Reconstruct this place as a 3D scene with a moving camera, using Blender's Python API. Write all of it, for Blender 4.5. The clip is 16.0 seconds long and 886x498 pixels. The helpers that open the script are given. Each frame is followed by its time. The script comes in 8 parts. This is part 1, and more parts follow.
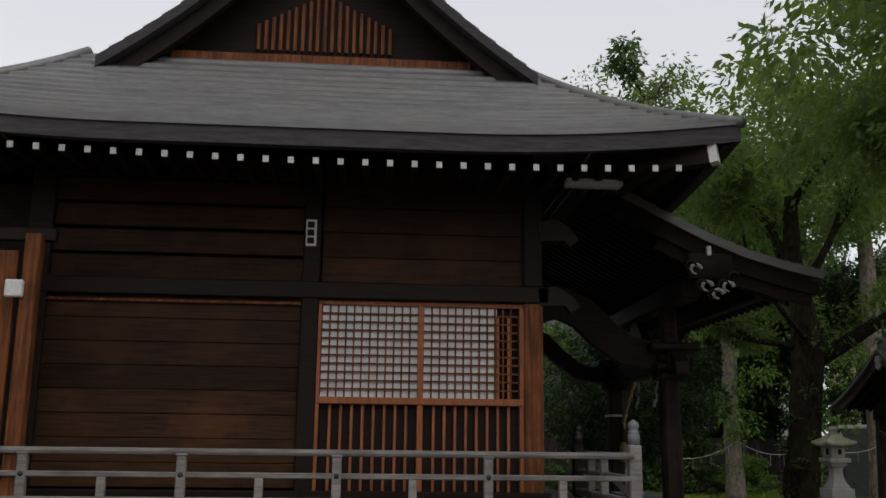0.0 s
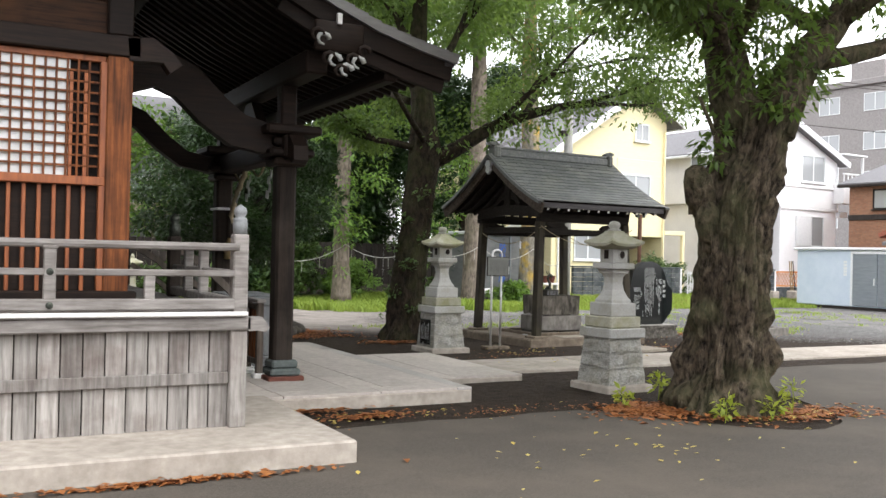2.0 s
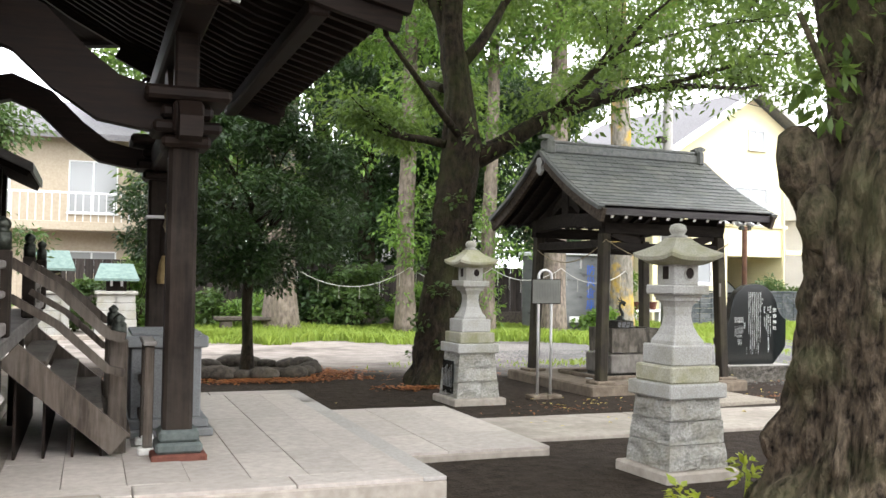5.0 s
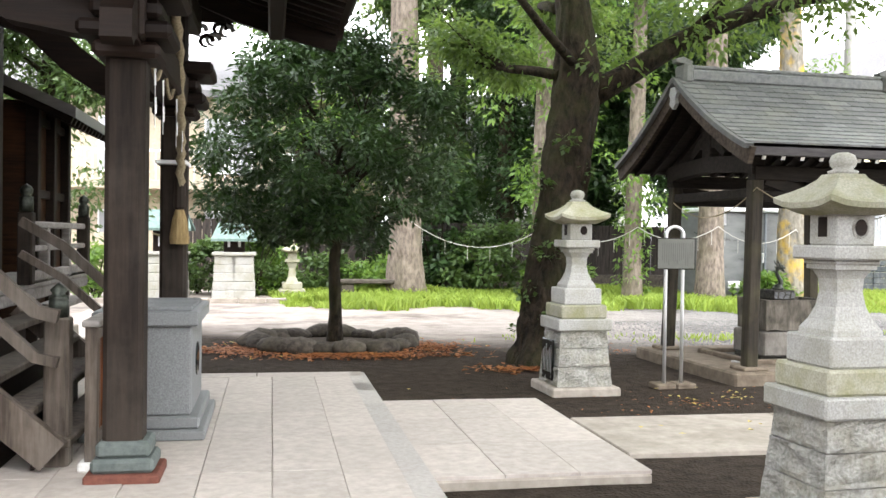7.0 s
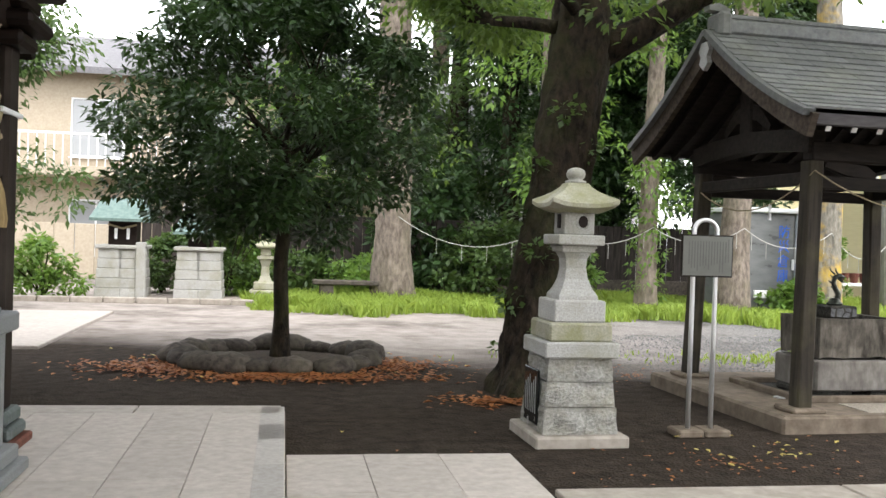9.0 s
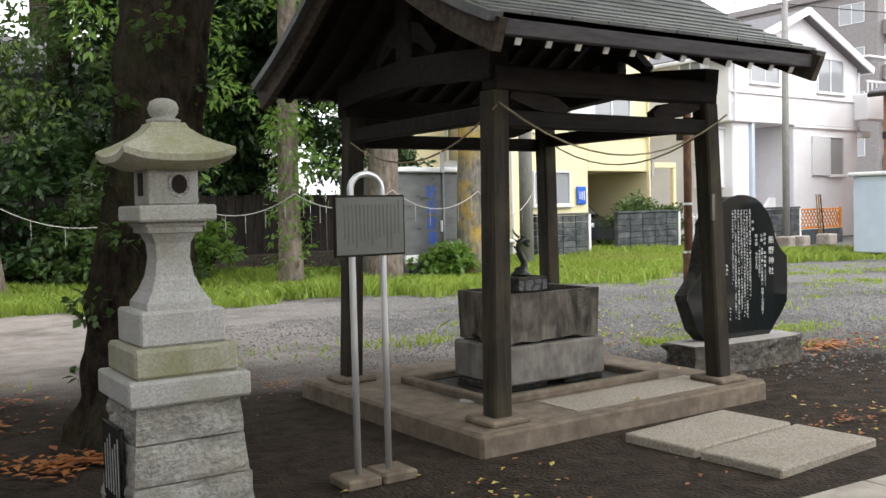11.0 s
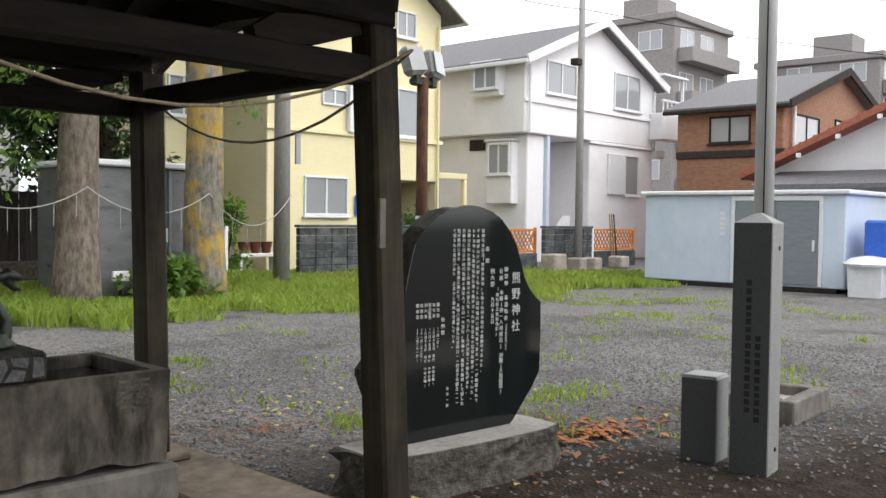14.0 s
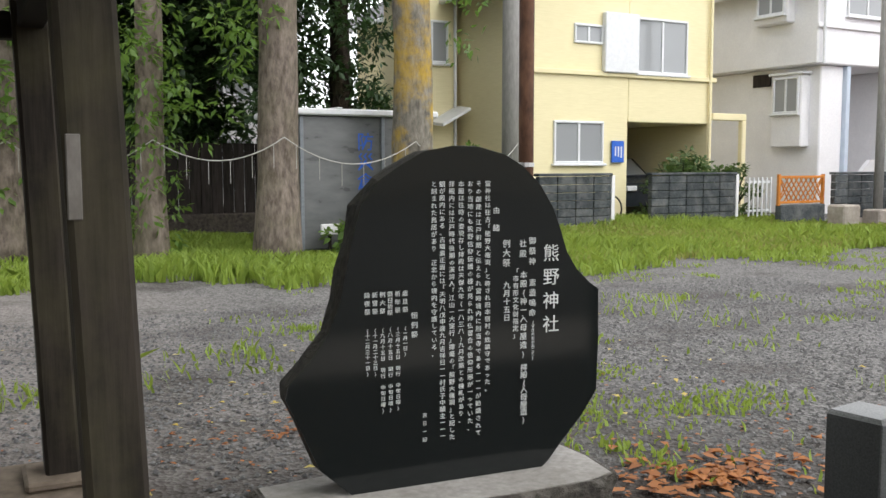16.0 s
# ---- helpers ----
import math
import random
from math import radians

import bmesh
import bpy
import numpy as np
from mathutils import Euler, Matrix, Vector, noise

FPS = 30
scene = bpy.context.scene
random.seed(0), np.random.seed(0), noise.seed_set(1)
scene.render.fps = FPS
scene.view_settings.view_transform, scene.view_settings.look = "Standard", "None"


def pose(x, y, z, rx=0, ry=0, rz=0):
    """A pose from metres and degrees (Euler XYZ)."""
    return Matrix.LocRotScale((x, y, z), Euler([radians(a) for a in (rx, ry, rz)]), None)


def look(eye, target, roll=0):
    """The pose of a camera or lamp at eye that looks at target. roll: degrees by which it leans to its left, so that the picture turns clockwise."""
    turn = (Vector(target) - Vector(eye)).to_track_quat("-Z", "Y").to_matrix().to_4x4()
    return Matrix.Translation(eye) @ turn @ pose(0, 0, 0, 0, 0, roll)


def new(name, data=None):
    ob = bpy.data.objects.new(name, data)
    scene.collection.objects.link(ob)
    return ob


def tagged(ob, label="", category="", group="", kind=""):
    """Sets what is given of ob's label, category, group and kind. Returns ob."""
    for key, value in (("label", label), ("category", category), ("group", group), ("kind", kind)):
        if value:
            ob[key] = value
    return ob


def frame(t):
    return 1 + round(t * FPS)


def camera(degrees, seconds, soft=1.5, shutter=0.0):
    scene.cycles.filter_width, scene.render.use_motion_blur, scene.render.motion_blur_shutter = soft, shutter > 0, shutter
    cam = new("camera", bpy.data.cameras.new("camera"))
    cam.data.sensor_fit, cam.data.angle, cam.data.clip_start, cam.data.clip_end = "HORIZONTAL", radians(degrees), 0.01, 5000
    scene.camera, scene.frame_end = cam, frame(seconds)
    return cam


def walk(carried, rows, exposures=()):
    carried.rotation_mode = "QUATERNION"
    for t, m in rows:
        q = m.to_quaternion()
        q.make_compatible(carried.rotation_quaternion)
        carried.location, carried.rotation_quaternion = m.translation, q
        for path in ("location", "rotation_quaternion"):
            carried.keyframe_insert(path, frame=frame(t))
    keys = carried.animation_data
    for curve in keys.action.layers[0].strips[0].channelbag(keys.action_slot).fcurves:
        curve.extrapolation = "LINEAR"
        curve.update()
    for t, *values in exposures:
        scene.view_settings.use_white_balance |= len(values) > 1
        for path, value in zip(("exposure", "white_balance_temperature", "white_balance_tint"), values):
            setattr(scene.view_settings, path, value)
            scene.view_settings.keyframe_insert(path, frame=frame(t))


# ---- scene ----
cam = camera(50.9, 16.0)
PATH = [
    (0, (-0.099, -0.25, 1.694), (0.049, 1.703, 2.098), 0.7),
    (0.5, (-0.098, 0.339, 1.636), (0.36, 2.264, 1.926), 0.1),
    (1, (-0.114, 0.761, 1.618), (0.497, 2.657, 1.796), 0.4),
    (1.5, (0.049, 1.113, 1.601), (0.91, 2.912, 1.753), -0.3),
    (2, (0.373, 1.308, 1.555), (1.309, 3.075, 1.567), 1.3),
    (2.5, (0.783, 1.596, 1.531), (1.73, 3.357, 1.547), 1.6),
    (3, (1.142, 2.013, 1.562), (1.972, 3.832, 1.545), 0.4),
    (3.5, (1.639, 2.435, 1.593), (2.328, 4.313, 1.602), 0.0),
    (4, (2.101, 2.883, 1.529), (2.819, 4.748, 1.587), 1.0),
    (6.5, (4.097, 5.23, 1.538), (4.621, 7.16, 1.573), 0.2),
    (7, (4.399, 5.688, 1.526), (4.762, 7.655, 1.498), 0.8),
    (7.5, (4.7, 6.253, 1.525), (5.065, 8.219, 1.513), 1.8),
    (8, (4.947, 6.826, 1.484), (5.235, 8.805, 1.484), 2.2),
    (10.3, (5.814, 9.439, 1.452), (6.599, 11.277, 1.362), -0.8),
    (10.5, (5.936, 9.671, 1.478), (6.854, 11.447, 1.407), -1.1),
    (11, (6.242, 10.199, 1.459), (7.278, 11.908, 1.372), -1.4),
    (11.5, (6.581, 10.768, 1.463), (7.754, 12.386, 1.382), -1.2),
    (12, (6.976, 11.162, 1.452), (8.254, 12.697, 1.358), -0.4),
    (12.5, (7.417, 11.517, 1.418), (8.718, 13.03, 1.288), -0.8),
    (13, (7.979, 11.755, 1.421), (9.33, 13.224, 1.292), -1.4),
    (13.5, (8.585, 11.999, 1.427), (9.953, 13.456, 1.346), -0.5),
    (14, (9.203, 12.198, 1.445), (10.557, 13.668, 1.378), 0.7),
    (14.5, (9.796, 12.354, 1.442), (11.151, 13.819, 1.312), 0.3),
    (15, (10.392, 12.496, 1.453), (11.722, 13.984, 1.331), 0.5),
    (15.5, (10.913, 12.608, 1.455), (11.999, 14.281, 1.312), -0.3),
    (16, (11.354, 12.75, 1.447), (12.156, 14.573, 1.266), -0.1),
]
walk(cam, [(t, look(eye, target, roll)) for t, eye, target, roll in PATH],
     exposures=((0, -1.0), (0.5, 0.6), (1, 1.3), (2, 0.95), (2.5, 0.85), (3, 1.25), (4, 1.5), (6.5, 1.65), (7, 1.9), (7.5, 1.75), (8, 1.6), (10.5, 0.9), (12, 0.55), (13, 0.55), (14, 0.35), (16, 0.4)))
# ---- world, sun, exposure ----
SUN_EL, SUN_AZ = radians(52), radians(150)
world = bpy.data.worlds.new("overcast_sky")
scene.world = world
world.use_nodes = True
wn, wl = world.node_tree.nodes, world.node_tree.links
sky = wn.new("ShaderNodeTexSky")
sky.sky_type, sky.sun_disc = "NISHITA", False
sky.sun_elevation, sky.sun_rotation = SUN_EL, SUN_AZ
sky.air_density, sky.dust_density, sky.ozone_density = 1.0, 1.0, 1.0
grey = wn.new("ShaderNodeHueSaturation")
grey.inputs["Saturation"].default_value = 0.12
wl.new(sky.outputs[0], grey.inputs["Color"])
cloud = wn.new("ShaderNodeMix")
cloud.data_type, cloud.blend_type = "RGBA", "ADD"
cloud.inputs["Factor"].default_value = 1.0
cloud.inputs["B"].default_value = (6.25, 6.35, 6.75, 1)
wl.new(grey.outputs[0], cloud.inputs["A"])
wl.new(cloud.outputs["Result"], wn["Background"].inputs["Color"])
wn["Background"].inputs["Strength"].default_value = 0.15
sun = new("sun", bpy.data.lights.new("sun", "SUN"))
sun.data.energy, sun.data.angle, sun.data.color = 0.9, radians(40), (1.0, 0.97, 0.93)
sun.matrix_world = look((0, 0, 30), (0 - 30 * math.cos(SUN_EL) / math.sin(SUN_EL) * math.sin(SUN_AZ), 0 - 30 * math.cos(SUN_EL) / math.sin(SUN_EL) * math.cos(SUN_AZ), 0))


# ---- geometry kit ----
class Geo:
    """Vertices and faces of one mesh."""

    def __init__(self):
        self.v, self.f = [], []

    def add(self, verts, faces, m=None):
        n = len(self.v)
        self.v += [tuple(m @ Vector(p)) for p in verts] if m else [tuple(p) for p in verts]
        self.f += [tuple(i + n for i in face) for face in faces]
        return self

    def box(self, x0, x1, y0, y1, z0, z1, c=0.006, m=None):
        """A box with chamfered edges."""
        lo, hi = np.array([x0, y0, z0], float), np.array([x1, y1, z1], float)
        c = min(c, 0.3 * float((hi - lo).min()))
        if c <= 0:
            vs = [(a, b, d) for a in (x0, x1) for b in (y0, y1) for d in (z0, z1)]
            return self.add(vs, [(0, 1, 3, 2), (4, 6, 7, 5), (0, 4, 5, 1), (2, 3, 7, 6), (0, 2, 6, 4), (1, 5, 7, 3)], m)
        mid, half = (lo + hi) / 2, (hi - lo) / 2
        vs, idx = [], {}
        for sx in (-1, 1):
            for sy in (-1, 1):
                for sz in (-1, 1):
                    for k in range(3):
                        h = half - c
                        h[k] = half[k]
                        idx[sx, sy, sz, k] = len(vs)
                        vs.append(mid + h * (sx, sy, sz))
        fs = []
        for k in range(3):
            a, b = [i for i in range(3) if i != k]
            for s in (-1, 1):
                quad = []
                for sa, sb in ((-1, -1), (1, -1), (1, 1), (-1, 1)):
                    key = [0, 0, 0]
                    key[k], key[a], key[b] = s, sa, sb
                    quad.append(idx[(*key, k)])
                flip = (s > 0) == (k == 1)
                fs.append(tuple(reversed(quad)) if flip else tuple(quad))
        for k in range(3):
            a, b = [i for i in range(3) if i != k]
            for sa in (-1, 1):
                for sb in (-1, 1):
                    def at(s, kk):
                        key = [0, 0, 0]
                        key[k], key[a], key[b] = s, sa, sb
                        return idx[(*key, kk)]
                    fs.append((at(-1, a), at(1, a), at(1, b), at(-1, b)))
        for sx in (-1, 1):
            for sy in (-1, 1):
                for sz in (-1, 1):
                    fs.append(tuple(idx[sx, sy, sz, k] for k in range(3)))
        return self.add(vs, fs, m)

    def prism(self, outline, z0, z1, m=None, top=1.0):
        """An upright prism over a flat outline; top: scale of the upper outline about its middle."""
        n = len(outline)
        cx, cy = sum(p[0] for p in outline) / n, sum(p[1] for p in outline) / n
        vs = [(x, y, z0) for x, y in outline] + [(cx + (x - cx) * top, cy + (y - cy) * top, z1) for x, y in outline]
        fs = [tuple(range(n))[::-1], tuple(range(n, 2 * n))] + [(i, (i + 1) % n, n + (i + 1) % n, n + i) for i in range(n)]
        return self.add(vs, fs, m)

    def lathe(self, profile, n=16, m=None, turn=0.0):
        """Rings of (radius, z), closed at both ends."""
        vs = [(r * math.cos(2 * math.pi * i / n + turn), r * math.sin(2 * math.pi * i / n + turn), z) for r, z in profile for i in range(n)]
        fs = [(a * n + i, a * n + (i + 1) % n, (a + 1) * n + (i + 1) % n, (a + 1) * n + i) for a in range(len(profile) - 1) for i in range(n)]
        fs += [tuple(range(n))[::-1], tuple(range((len(profile) - 1) * n, len(profile) * n))]
        return self.add(vs, fs, m)

    def tube(self, path, radii, n=8, m=None, rough=0.0, seed=0):
        """A round bar along a path of points; radii: one or one for each point."""
        pts = [Vector(p) for p in path]
        radii = [radii] * len(pts) if isinstance(radii, (int, float)) else radii
        rnd = random.Random(seed)
        vs, side = [], None
        for i, p in enumerate(pts):
            way = (pts[min(i + 1, len(pts) - 1)] - pts[max(i - 1, 0)]).normalized()
            side = way.orthogonal().normalized() if side is None else (side - way * side.dot(way)).normalized()
            up = way.cross(side)
            for k in range(n):
                a = 2 * math.pi * k / n
                r = radii[i] * (1 + rough * rnd.uniform(-1, 1))
                vs.append(p + side * r * math.cos(a) + up * r * math.sin(a))
        fs = [(a * n + k, a * n + (k + 1) % n, (a + 1) * n + (k + 1) % n, (a + 1) * n + k) for a in range(len(pts) - 1) for k in range(n)]
        fs += [tuple(range(n))[::-1], tuple(range((len(pts) - 1) * n, len(pts) * n))]
        return self.add(vs, fs, m)

    def sweep(self, path, w, h, m=None):
        """A rectangular beam along a path that lies in one upright plane; w across the plane, h in it (number or list)."""
        pts = [Vector(p) for p in path]
        hs = [h] * len(pts) if isinstance(h, (int, float)) else h
        run = (pts[-1] - pts[0])
        across = Vector((-run.y, run.x, 0)).normalized() * (w / 2)
        vs = []
        for i, p in enumerate(pts):
            way = (pts[min(i + 1, len(pts) - 1)] - pts[max(i - 1, 0)]).normalized()
            up = across.normalized().cross(way).normalized()
            if up.z < 0:
                up = -up
            up = up * (hs[i] / 2)
            vs += [p - across - up, p + across - up, p + across + up, p - across + up]
        fs = [(4 * a + k, 4 * a + (k + 1) % 4, 4 * a + 4 + (k + 1) % 4, 4 * a + 4 + k) for a in range(len(pts) - 1) for k in range(4)]
        fs += [(3, 2, 1, 0), tuple(4 * (len(pts) - 1) + k for k in range(4))]
        return self.add(vs, fs, m)

    def sheet(self, grid, thick=0.0):
        """A surface over rows of points, with a thickness downwards."""
        r, c = len(grid), len(grid[0])
        top = [p for row in grid for p in row]
        fs = [(i * c + j, i * c + j + 1, (i + 1) * c + j + 1, (i + 1) * c + j) for i in range(r - 1) for j in range(c - 1)]
        if not thick:
            return self.add(top, fs)
        n = r * c
        vs = top + [(x, y, z - thick) for x, y, z in top]
        fs += [tuple(n + i for i in reversed(f)) for f in fs]
        rim = [i for i in range(c)] + [i * c + c - 1 for i in range(1, r)] + [(r - 1) * c + j for j in range(c - 2, -1, -1)] + [i * c for i in range(r - 2, 0, -1)]
        fs += [(rim[i], n + rim[i], n + rim[(i + 1) % len(rim)], rim[(i + 1) % len(rim)]) for i in range(len(rim))]
        return self.add(vs, fs)


def mesh_of(name, g, material, smooth=False):
    me = bpy.data.meshes.new(name)
    me.from_pydata(g.v, [], g.f)
    bm = bmesh.new()
    bm.from_mesh(me)
    bmesh.ops.recalc_face_normals(bm, faces=bm.faces)
    bm.to_mesh(me)
    bm.free()
    if smooth:
        me.polygons.foreach_set("use_smooth", [True] * len(me.polygons))
    me.materials.append(material)
    return me


def thing(name, label, category, loc=(0, 0, 0), rz=0.0, group="", kind=""):
    ob = new(name)
    ob.empty_display_size = 0.1
    ob.matrix_world = pose(*loc, 0, 0, rz)
    return tagged(ob, label, category, group, kind)


def part(name, g, material, parent, label="", smooth=False, at_world=True):
    """Links geometry as one mesh under a thing or part. at_world: its points are in world places, else in the parent's own."""
    me = g if isinstance(g, bpy.types.Mesh) else mesh_of(name, g, material, smooth)
    ob = new(name, me)
    ob.parent = parent
    if at_world:
        ob.matrix_parent_inverse = full(parent).inverted()
    return tagged(ob, label)


def full(ob):
    return full(ob.parent) @ ob.matrix_parent_inverse @ ob.matrix_basis if ob.parent else ob.matrix_basis.copy()


def piece(name, mesh, parent, m):
    """One of many alike pieces on a shared mesh, at the pose m in its parent's space."""
    ob = new(name, mesh)
    ob.parent = parent
    ob.matrix_basis = m
    return ob


def settle(before, m, skip=(), only=()):
    """Moves every top-level thing made since the list before was taken into its place by the matrix m."""
    for ob in list(bpy.data.objects):
        kind = ob.name.split(".")[0]
        if ob.name in before or ob.parent or ob.type not in ("MESH", "EMPTY") or kind in skip or (only and kind not in only):
            continue
        ob.matrix_basis = m @ ob.matrix_basis


def made():
    return set(ob.name for ob in bpy.data.objects)


def about(old, new_place, turn, sx, sz):
    """Turn and scale about the spot old, which comes to lie at new_place."""
    return Matrix.Translation((*new_place, 0)) @ Matrix.Rotation(radians(turn), 4, "Z") @ Matrix.Diagonal((sx, sx, sz, 1)) @ Matrix.Translation((-old[0], -old[1], 0))


def solid(name, g, material, label, category, kind="", group="", smooth=False):
    """A thing of one mesh, in world places, with its origin at its base."""
    lo = np.array(g.v).min(0)
    hi = np.array(g.v).max(0)
    base = ((lo[0] + hi[0]) / 2, (lo[1] + hi[1]) / 2, lo[2])
    g.v = [(x - base[0], y - base[1], z - base[2]) for x, y, z in g.v]
    ob = new(name, mesh_of(name, g, material, smooth))
    ob.location = base
    return tagged(ob, label, category, group, kind)


def fast_mesh(name, verts, quads, material):
    """A mesh from arrays of points and of four-sided faces."""
    me = bpy.data.meshes.new(name)
    verts, quads = np.asarray(verts, np.float32), np.asarray(quads, np.int32)
    k = quads.shape[1]
    me.vertices.add(len(verts))
    me.vertices.foreach_set("co", verts.ravel())
    me.loops.add(quads.size)
    me.loops.foreach_set("vertex_index", quads.ravel())
    me.polygons.add(len(quads))
    me.polygons.foreach_set("loop_start", np.arange(0, quads.size, k, dtype=np.int32))
    me.update(calc_edges=True)
    me.validate()
    me.materials.append(material)
    return me


# ---- materials ----
def mat(name, c1, c2, rough=0.8, scale=(6, 6, 6), bump=0.3, stain=None, stain_size=0.8, stain_amount=0.5, vary=0.12, metal=0.0, dist=0.01, island=False, rough_var=0.1):
    m = bpy.data.materials.new(name)
    m.use_nodes = True
    nt = m.node_tree
    N, L = nt.nodes, nt.links
    b = N["Principled BSDF"]
    geo, mp = N.new("ShaderNodeNewGeometry"), N.new("ShaderNodeMapping")
    L.new(geo.outputs["Position"], mp.inputs["Vector"])
    mp.inputs["Scale"].default_value = scale
    info = N.new("ShaderNodeObjectInfo")
    rnd = geo.outputs["Random Per Island"] if island else info.outputs["Random"]
    shift = N.new("ShaderNodeMath")
    shift.operation = "MULTIPLY"
    shift.inputs[1].default_value = 37.0
    L.new(rnd, shift.inputs[0])
    L.new(shift.outputs[0], mp.inputs["Location"])
    n1 = N.new("ShaderNodeTexNoise")
    n1.inputs["Scale"].default_value, n1.inputs["Detail"].default_value, n1.inputs["Roughness"].default_value = 1.0, 6.0, 0.62
    L.new(mp.outputs[0], n1.inputs["Vector"])
    ramp = N.new("ShaderNodeValToRGB")
    ramp.color_ramp.elements[0].position, ramp.color_ramp.elements[1].position = 0.33, 0.68
    ramp.color_ramp.elements[0].color, ramp.color_ramp.elements[1].color = (*c1, 1), (*c2, 1)
    L.new(n1.outputs["Fac"], ramp.inputs["Fac"])
    col = ramp.outputs["Color"]
    if stain:
        n2 = N.new("ShaderNodeTexNoise")
        n2.inputs["Scale"].default_value, n2.inputs["Detail"].default_value, n2.inputs["Roughness"].default_value = 1.0 / stain_size, 7.0, 0.65
        L.new(geo.outputs["Position"], n2.inputs["Vector"])
        r2 = N.new("ShaderNodeValToRGB")
        r2.color_ramp.elements[0].position, r2.color_ramp.elements[1].position = 0.45, 0.68
        r2.color_ramp.elements[1].color = (stain_amount,) * 3 + (1,)
        L.new(n2.outputs["Fac"], r2.inputs["Fac"])
        mix = N.new("ShaderNodeMix")
        mix.data_type = "RGBA"
        L.new(r2.outputs["Color"], mix.inputs["Factor"])
        L.new(col, mix.inputs["A"])
        mix.inputs["B"].default_value = (*stain, 1)
        col = mix.outputs["Result"]
    if vary:
        span = N.new("ShaderNodeMapRange")
        span.inputs["To Min"].default_value, span.inputs["To Max"].default_value = 1 - vary, 1 + vary
        L.new(rnd, span.inputs["Value"])
        hs = N.new("ShaderNodeHueSaturation")
        L.new(span.outputs[0], hs.inputs["Value"])
        L.new(col, hs.inputs["Color"])
        col = hs.outputs["Color"]
    L.new(col, b.inputs["Base Color"])
    rr = N.new("ShaderNodeMapRange")
    rr.inputs["To Min"].default_value, rr.inputs["To Max"].default_value = max(0.02, rough - rough_var), min(1, rough + rough_var)
    L.new(n1.outputs["Fac"], rr.inputs["Value"])
    L.new(rr.outputs[0], b.inputs["Roughness"])
    b.inputs["Metallic"].default_value = metal
    if rough >= 0.6:
        b.inputs["Specular IOR Level"].default_value = 0.15
    if bump:
        bp = N.new("ShaderNodeBump")
        bp.inputs["Strength"].default_value, bp.inputs["Distance"].default_value = bump, dist
        L.new(n1.outputs["Fac"], bp.inputs["Height"])
        L.new(bp.outputs[0], b.inputs["Normal"])
    return m


def leaf_mat(name, c1, c2, glow=0.35, rough=0.45):
    m = bpy.data.materials.new(name)
    m.use_nodes = True
    N, L = m.node_tree.nodes, m.node_tree.links
    b = N["Principled BSDF"]
    geo = N.new("ShaderNodeNewGeometry")
    ramp = N.new("ShaderNodeValToRGB")
    ramp.color_ramp.elements[0].color, ramp.color_ramp.elements[1].color = (*c1, 1), (*c2, 1)
    noise_big = N.new("ShaderNodeTexNoise")
    noise_big.inputs["Scale"].default_value = 0.9
    L.new(geo.outputs["Position"], noise_big.inputs["Vector"])
    both = N.new("ShaderNodeMix")
    both.inputs["Factor"].default_value = 0.5
    L.new(geo.outputs["Random Per Island"], both.inputs["A"])
    L.new(noise_big.outputs["Fac"], both.inputs["B"])
    L.new(both.outputs["Result"], ramp.inputs["Fac"])
    L.new(ramp.outputs["Color"], b.inputs["Base Color"])
    b.inputs["Roughness"].default_value = rough
    tr = N.new("ShaderNodeBsdfTranslucent")
    hs = N.new("ShaderNodeHueSaturation")
    hs.inputs["Hue"].default_value, hs.inputs["Value"].default_value = 0.48, 1.7
    L.new(ramp.outputs["Color"], hs.inputs["Color"])
    L.new(hs.outputs["Color"], tr.inputs["Color"])
    mx = N.new("ShaderNodeMixShader")
    mx.inputs[0].default_value = glow
    L.new(b.outputs[0], mx.inputs[1])
    L.new(tr.outputs[0], mx.inputs[2])
    L.new(mx.outputs[0], N["Material Output"].inputs["Surface"])
    return m


M_dark = mat("dark_stained_wood", (0.009, 0.006, 0.0048), (0.022, 0.0135, 0.0098), 0.62, (3, 3, 40), 0.25, vary=0.25)
M_darkx = mat("dark_stained_board", (0.014, 0.0065, 0.0038), (0.052, 0.023, 0.0105), 0.66, (2.5, 30, 38), 0.4, (0.12, 0.05, 0.018), 0.9, 0.4, 0.35)
M_red = mat("red_brown_wood", (0.17, 0.045, 0.013), (0.33, 0.10, 0.028), 0.55, (22, 22, 3), 0.2, vary=0.12)
M_redv = mat("red_brown_post_wood", (0.055, 0.019, 0.009), (0.27, 0.09, 0.03), 0.6, (30, 30, 1.5), 0.45, (0.04, 0.017, 0.009), 0.35, 0.55, 0.1)
M_grey = mat("weathered_grey_wood", (0.15, 0.135, 0.123), (0.31, 0.287, 0.268), 0.85, (3, 30, 30), 0.35, (0.10, 0.085, 0.075), 0.5, 0.55, 0.2)
M_greyv = mat("weathered_grey_boards", (0.17, 0.157, 0.143), (0.36, 0.335, 0.31), 0.85, (28, 28, 2.2), 0.4, (0.10, 0.07, 0.06), 0.45, 0.6, 0.25)
M_post = mat("weathered_brown_post", (0.010, 0.0072, 0.0058), (0.030, 0.0215, 0.0165), 0.75, (24, 24, 2), 0.4, (0.07, 0.057, 0.047), 0.7, 0.35, 0.1)
M_postw = mat("weathered_step_timber", (0.045, 0.035, 0.028), (0.13, 0.105, 0.085), 0.8, (24, 24, 2), 0.4, (0.20, 0.18, 0.155), 0.6, 0.4, 0.15)
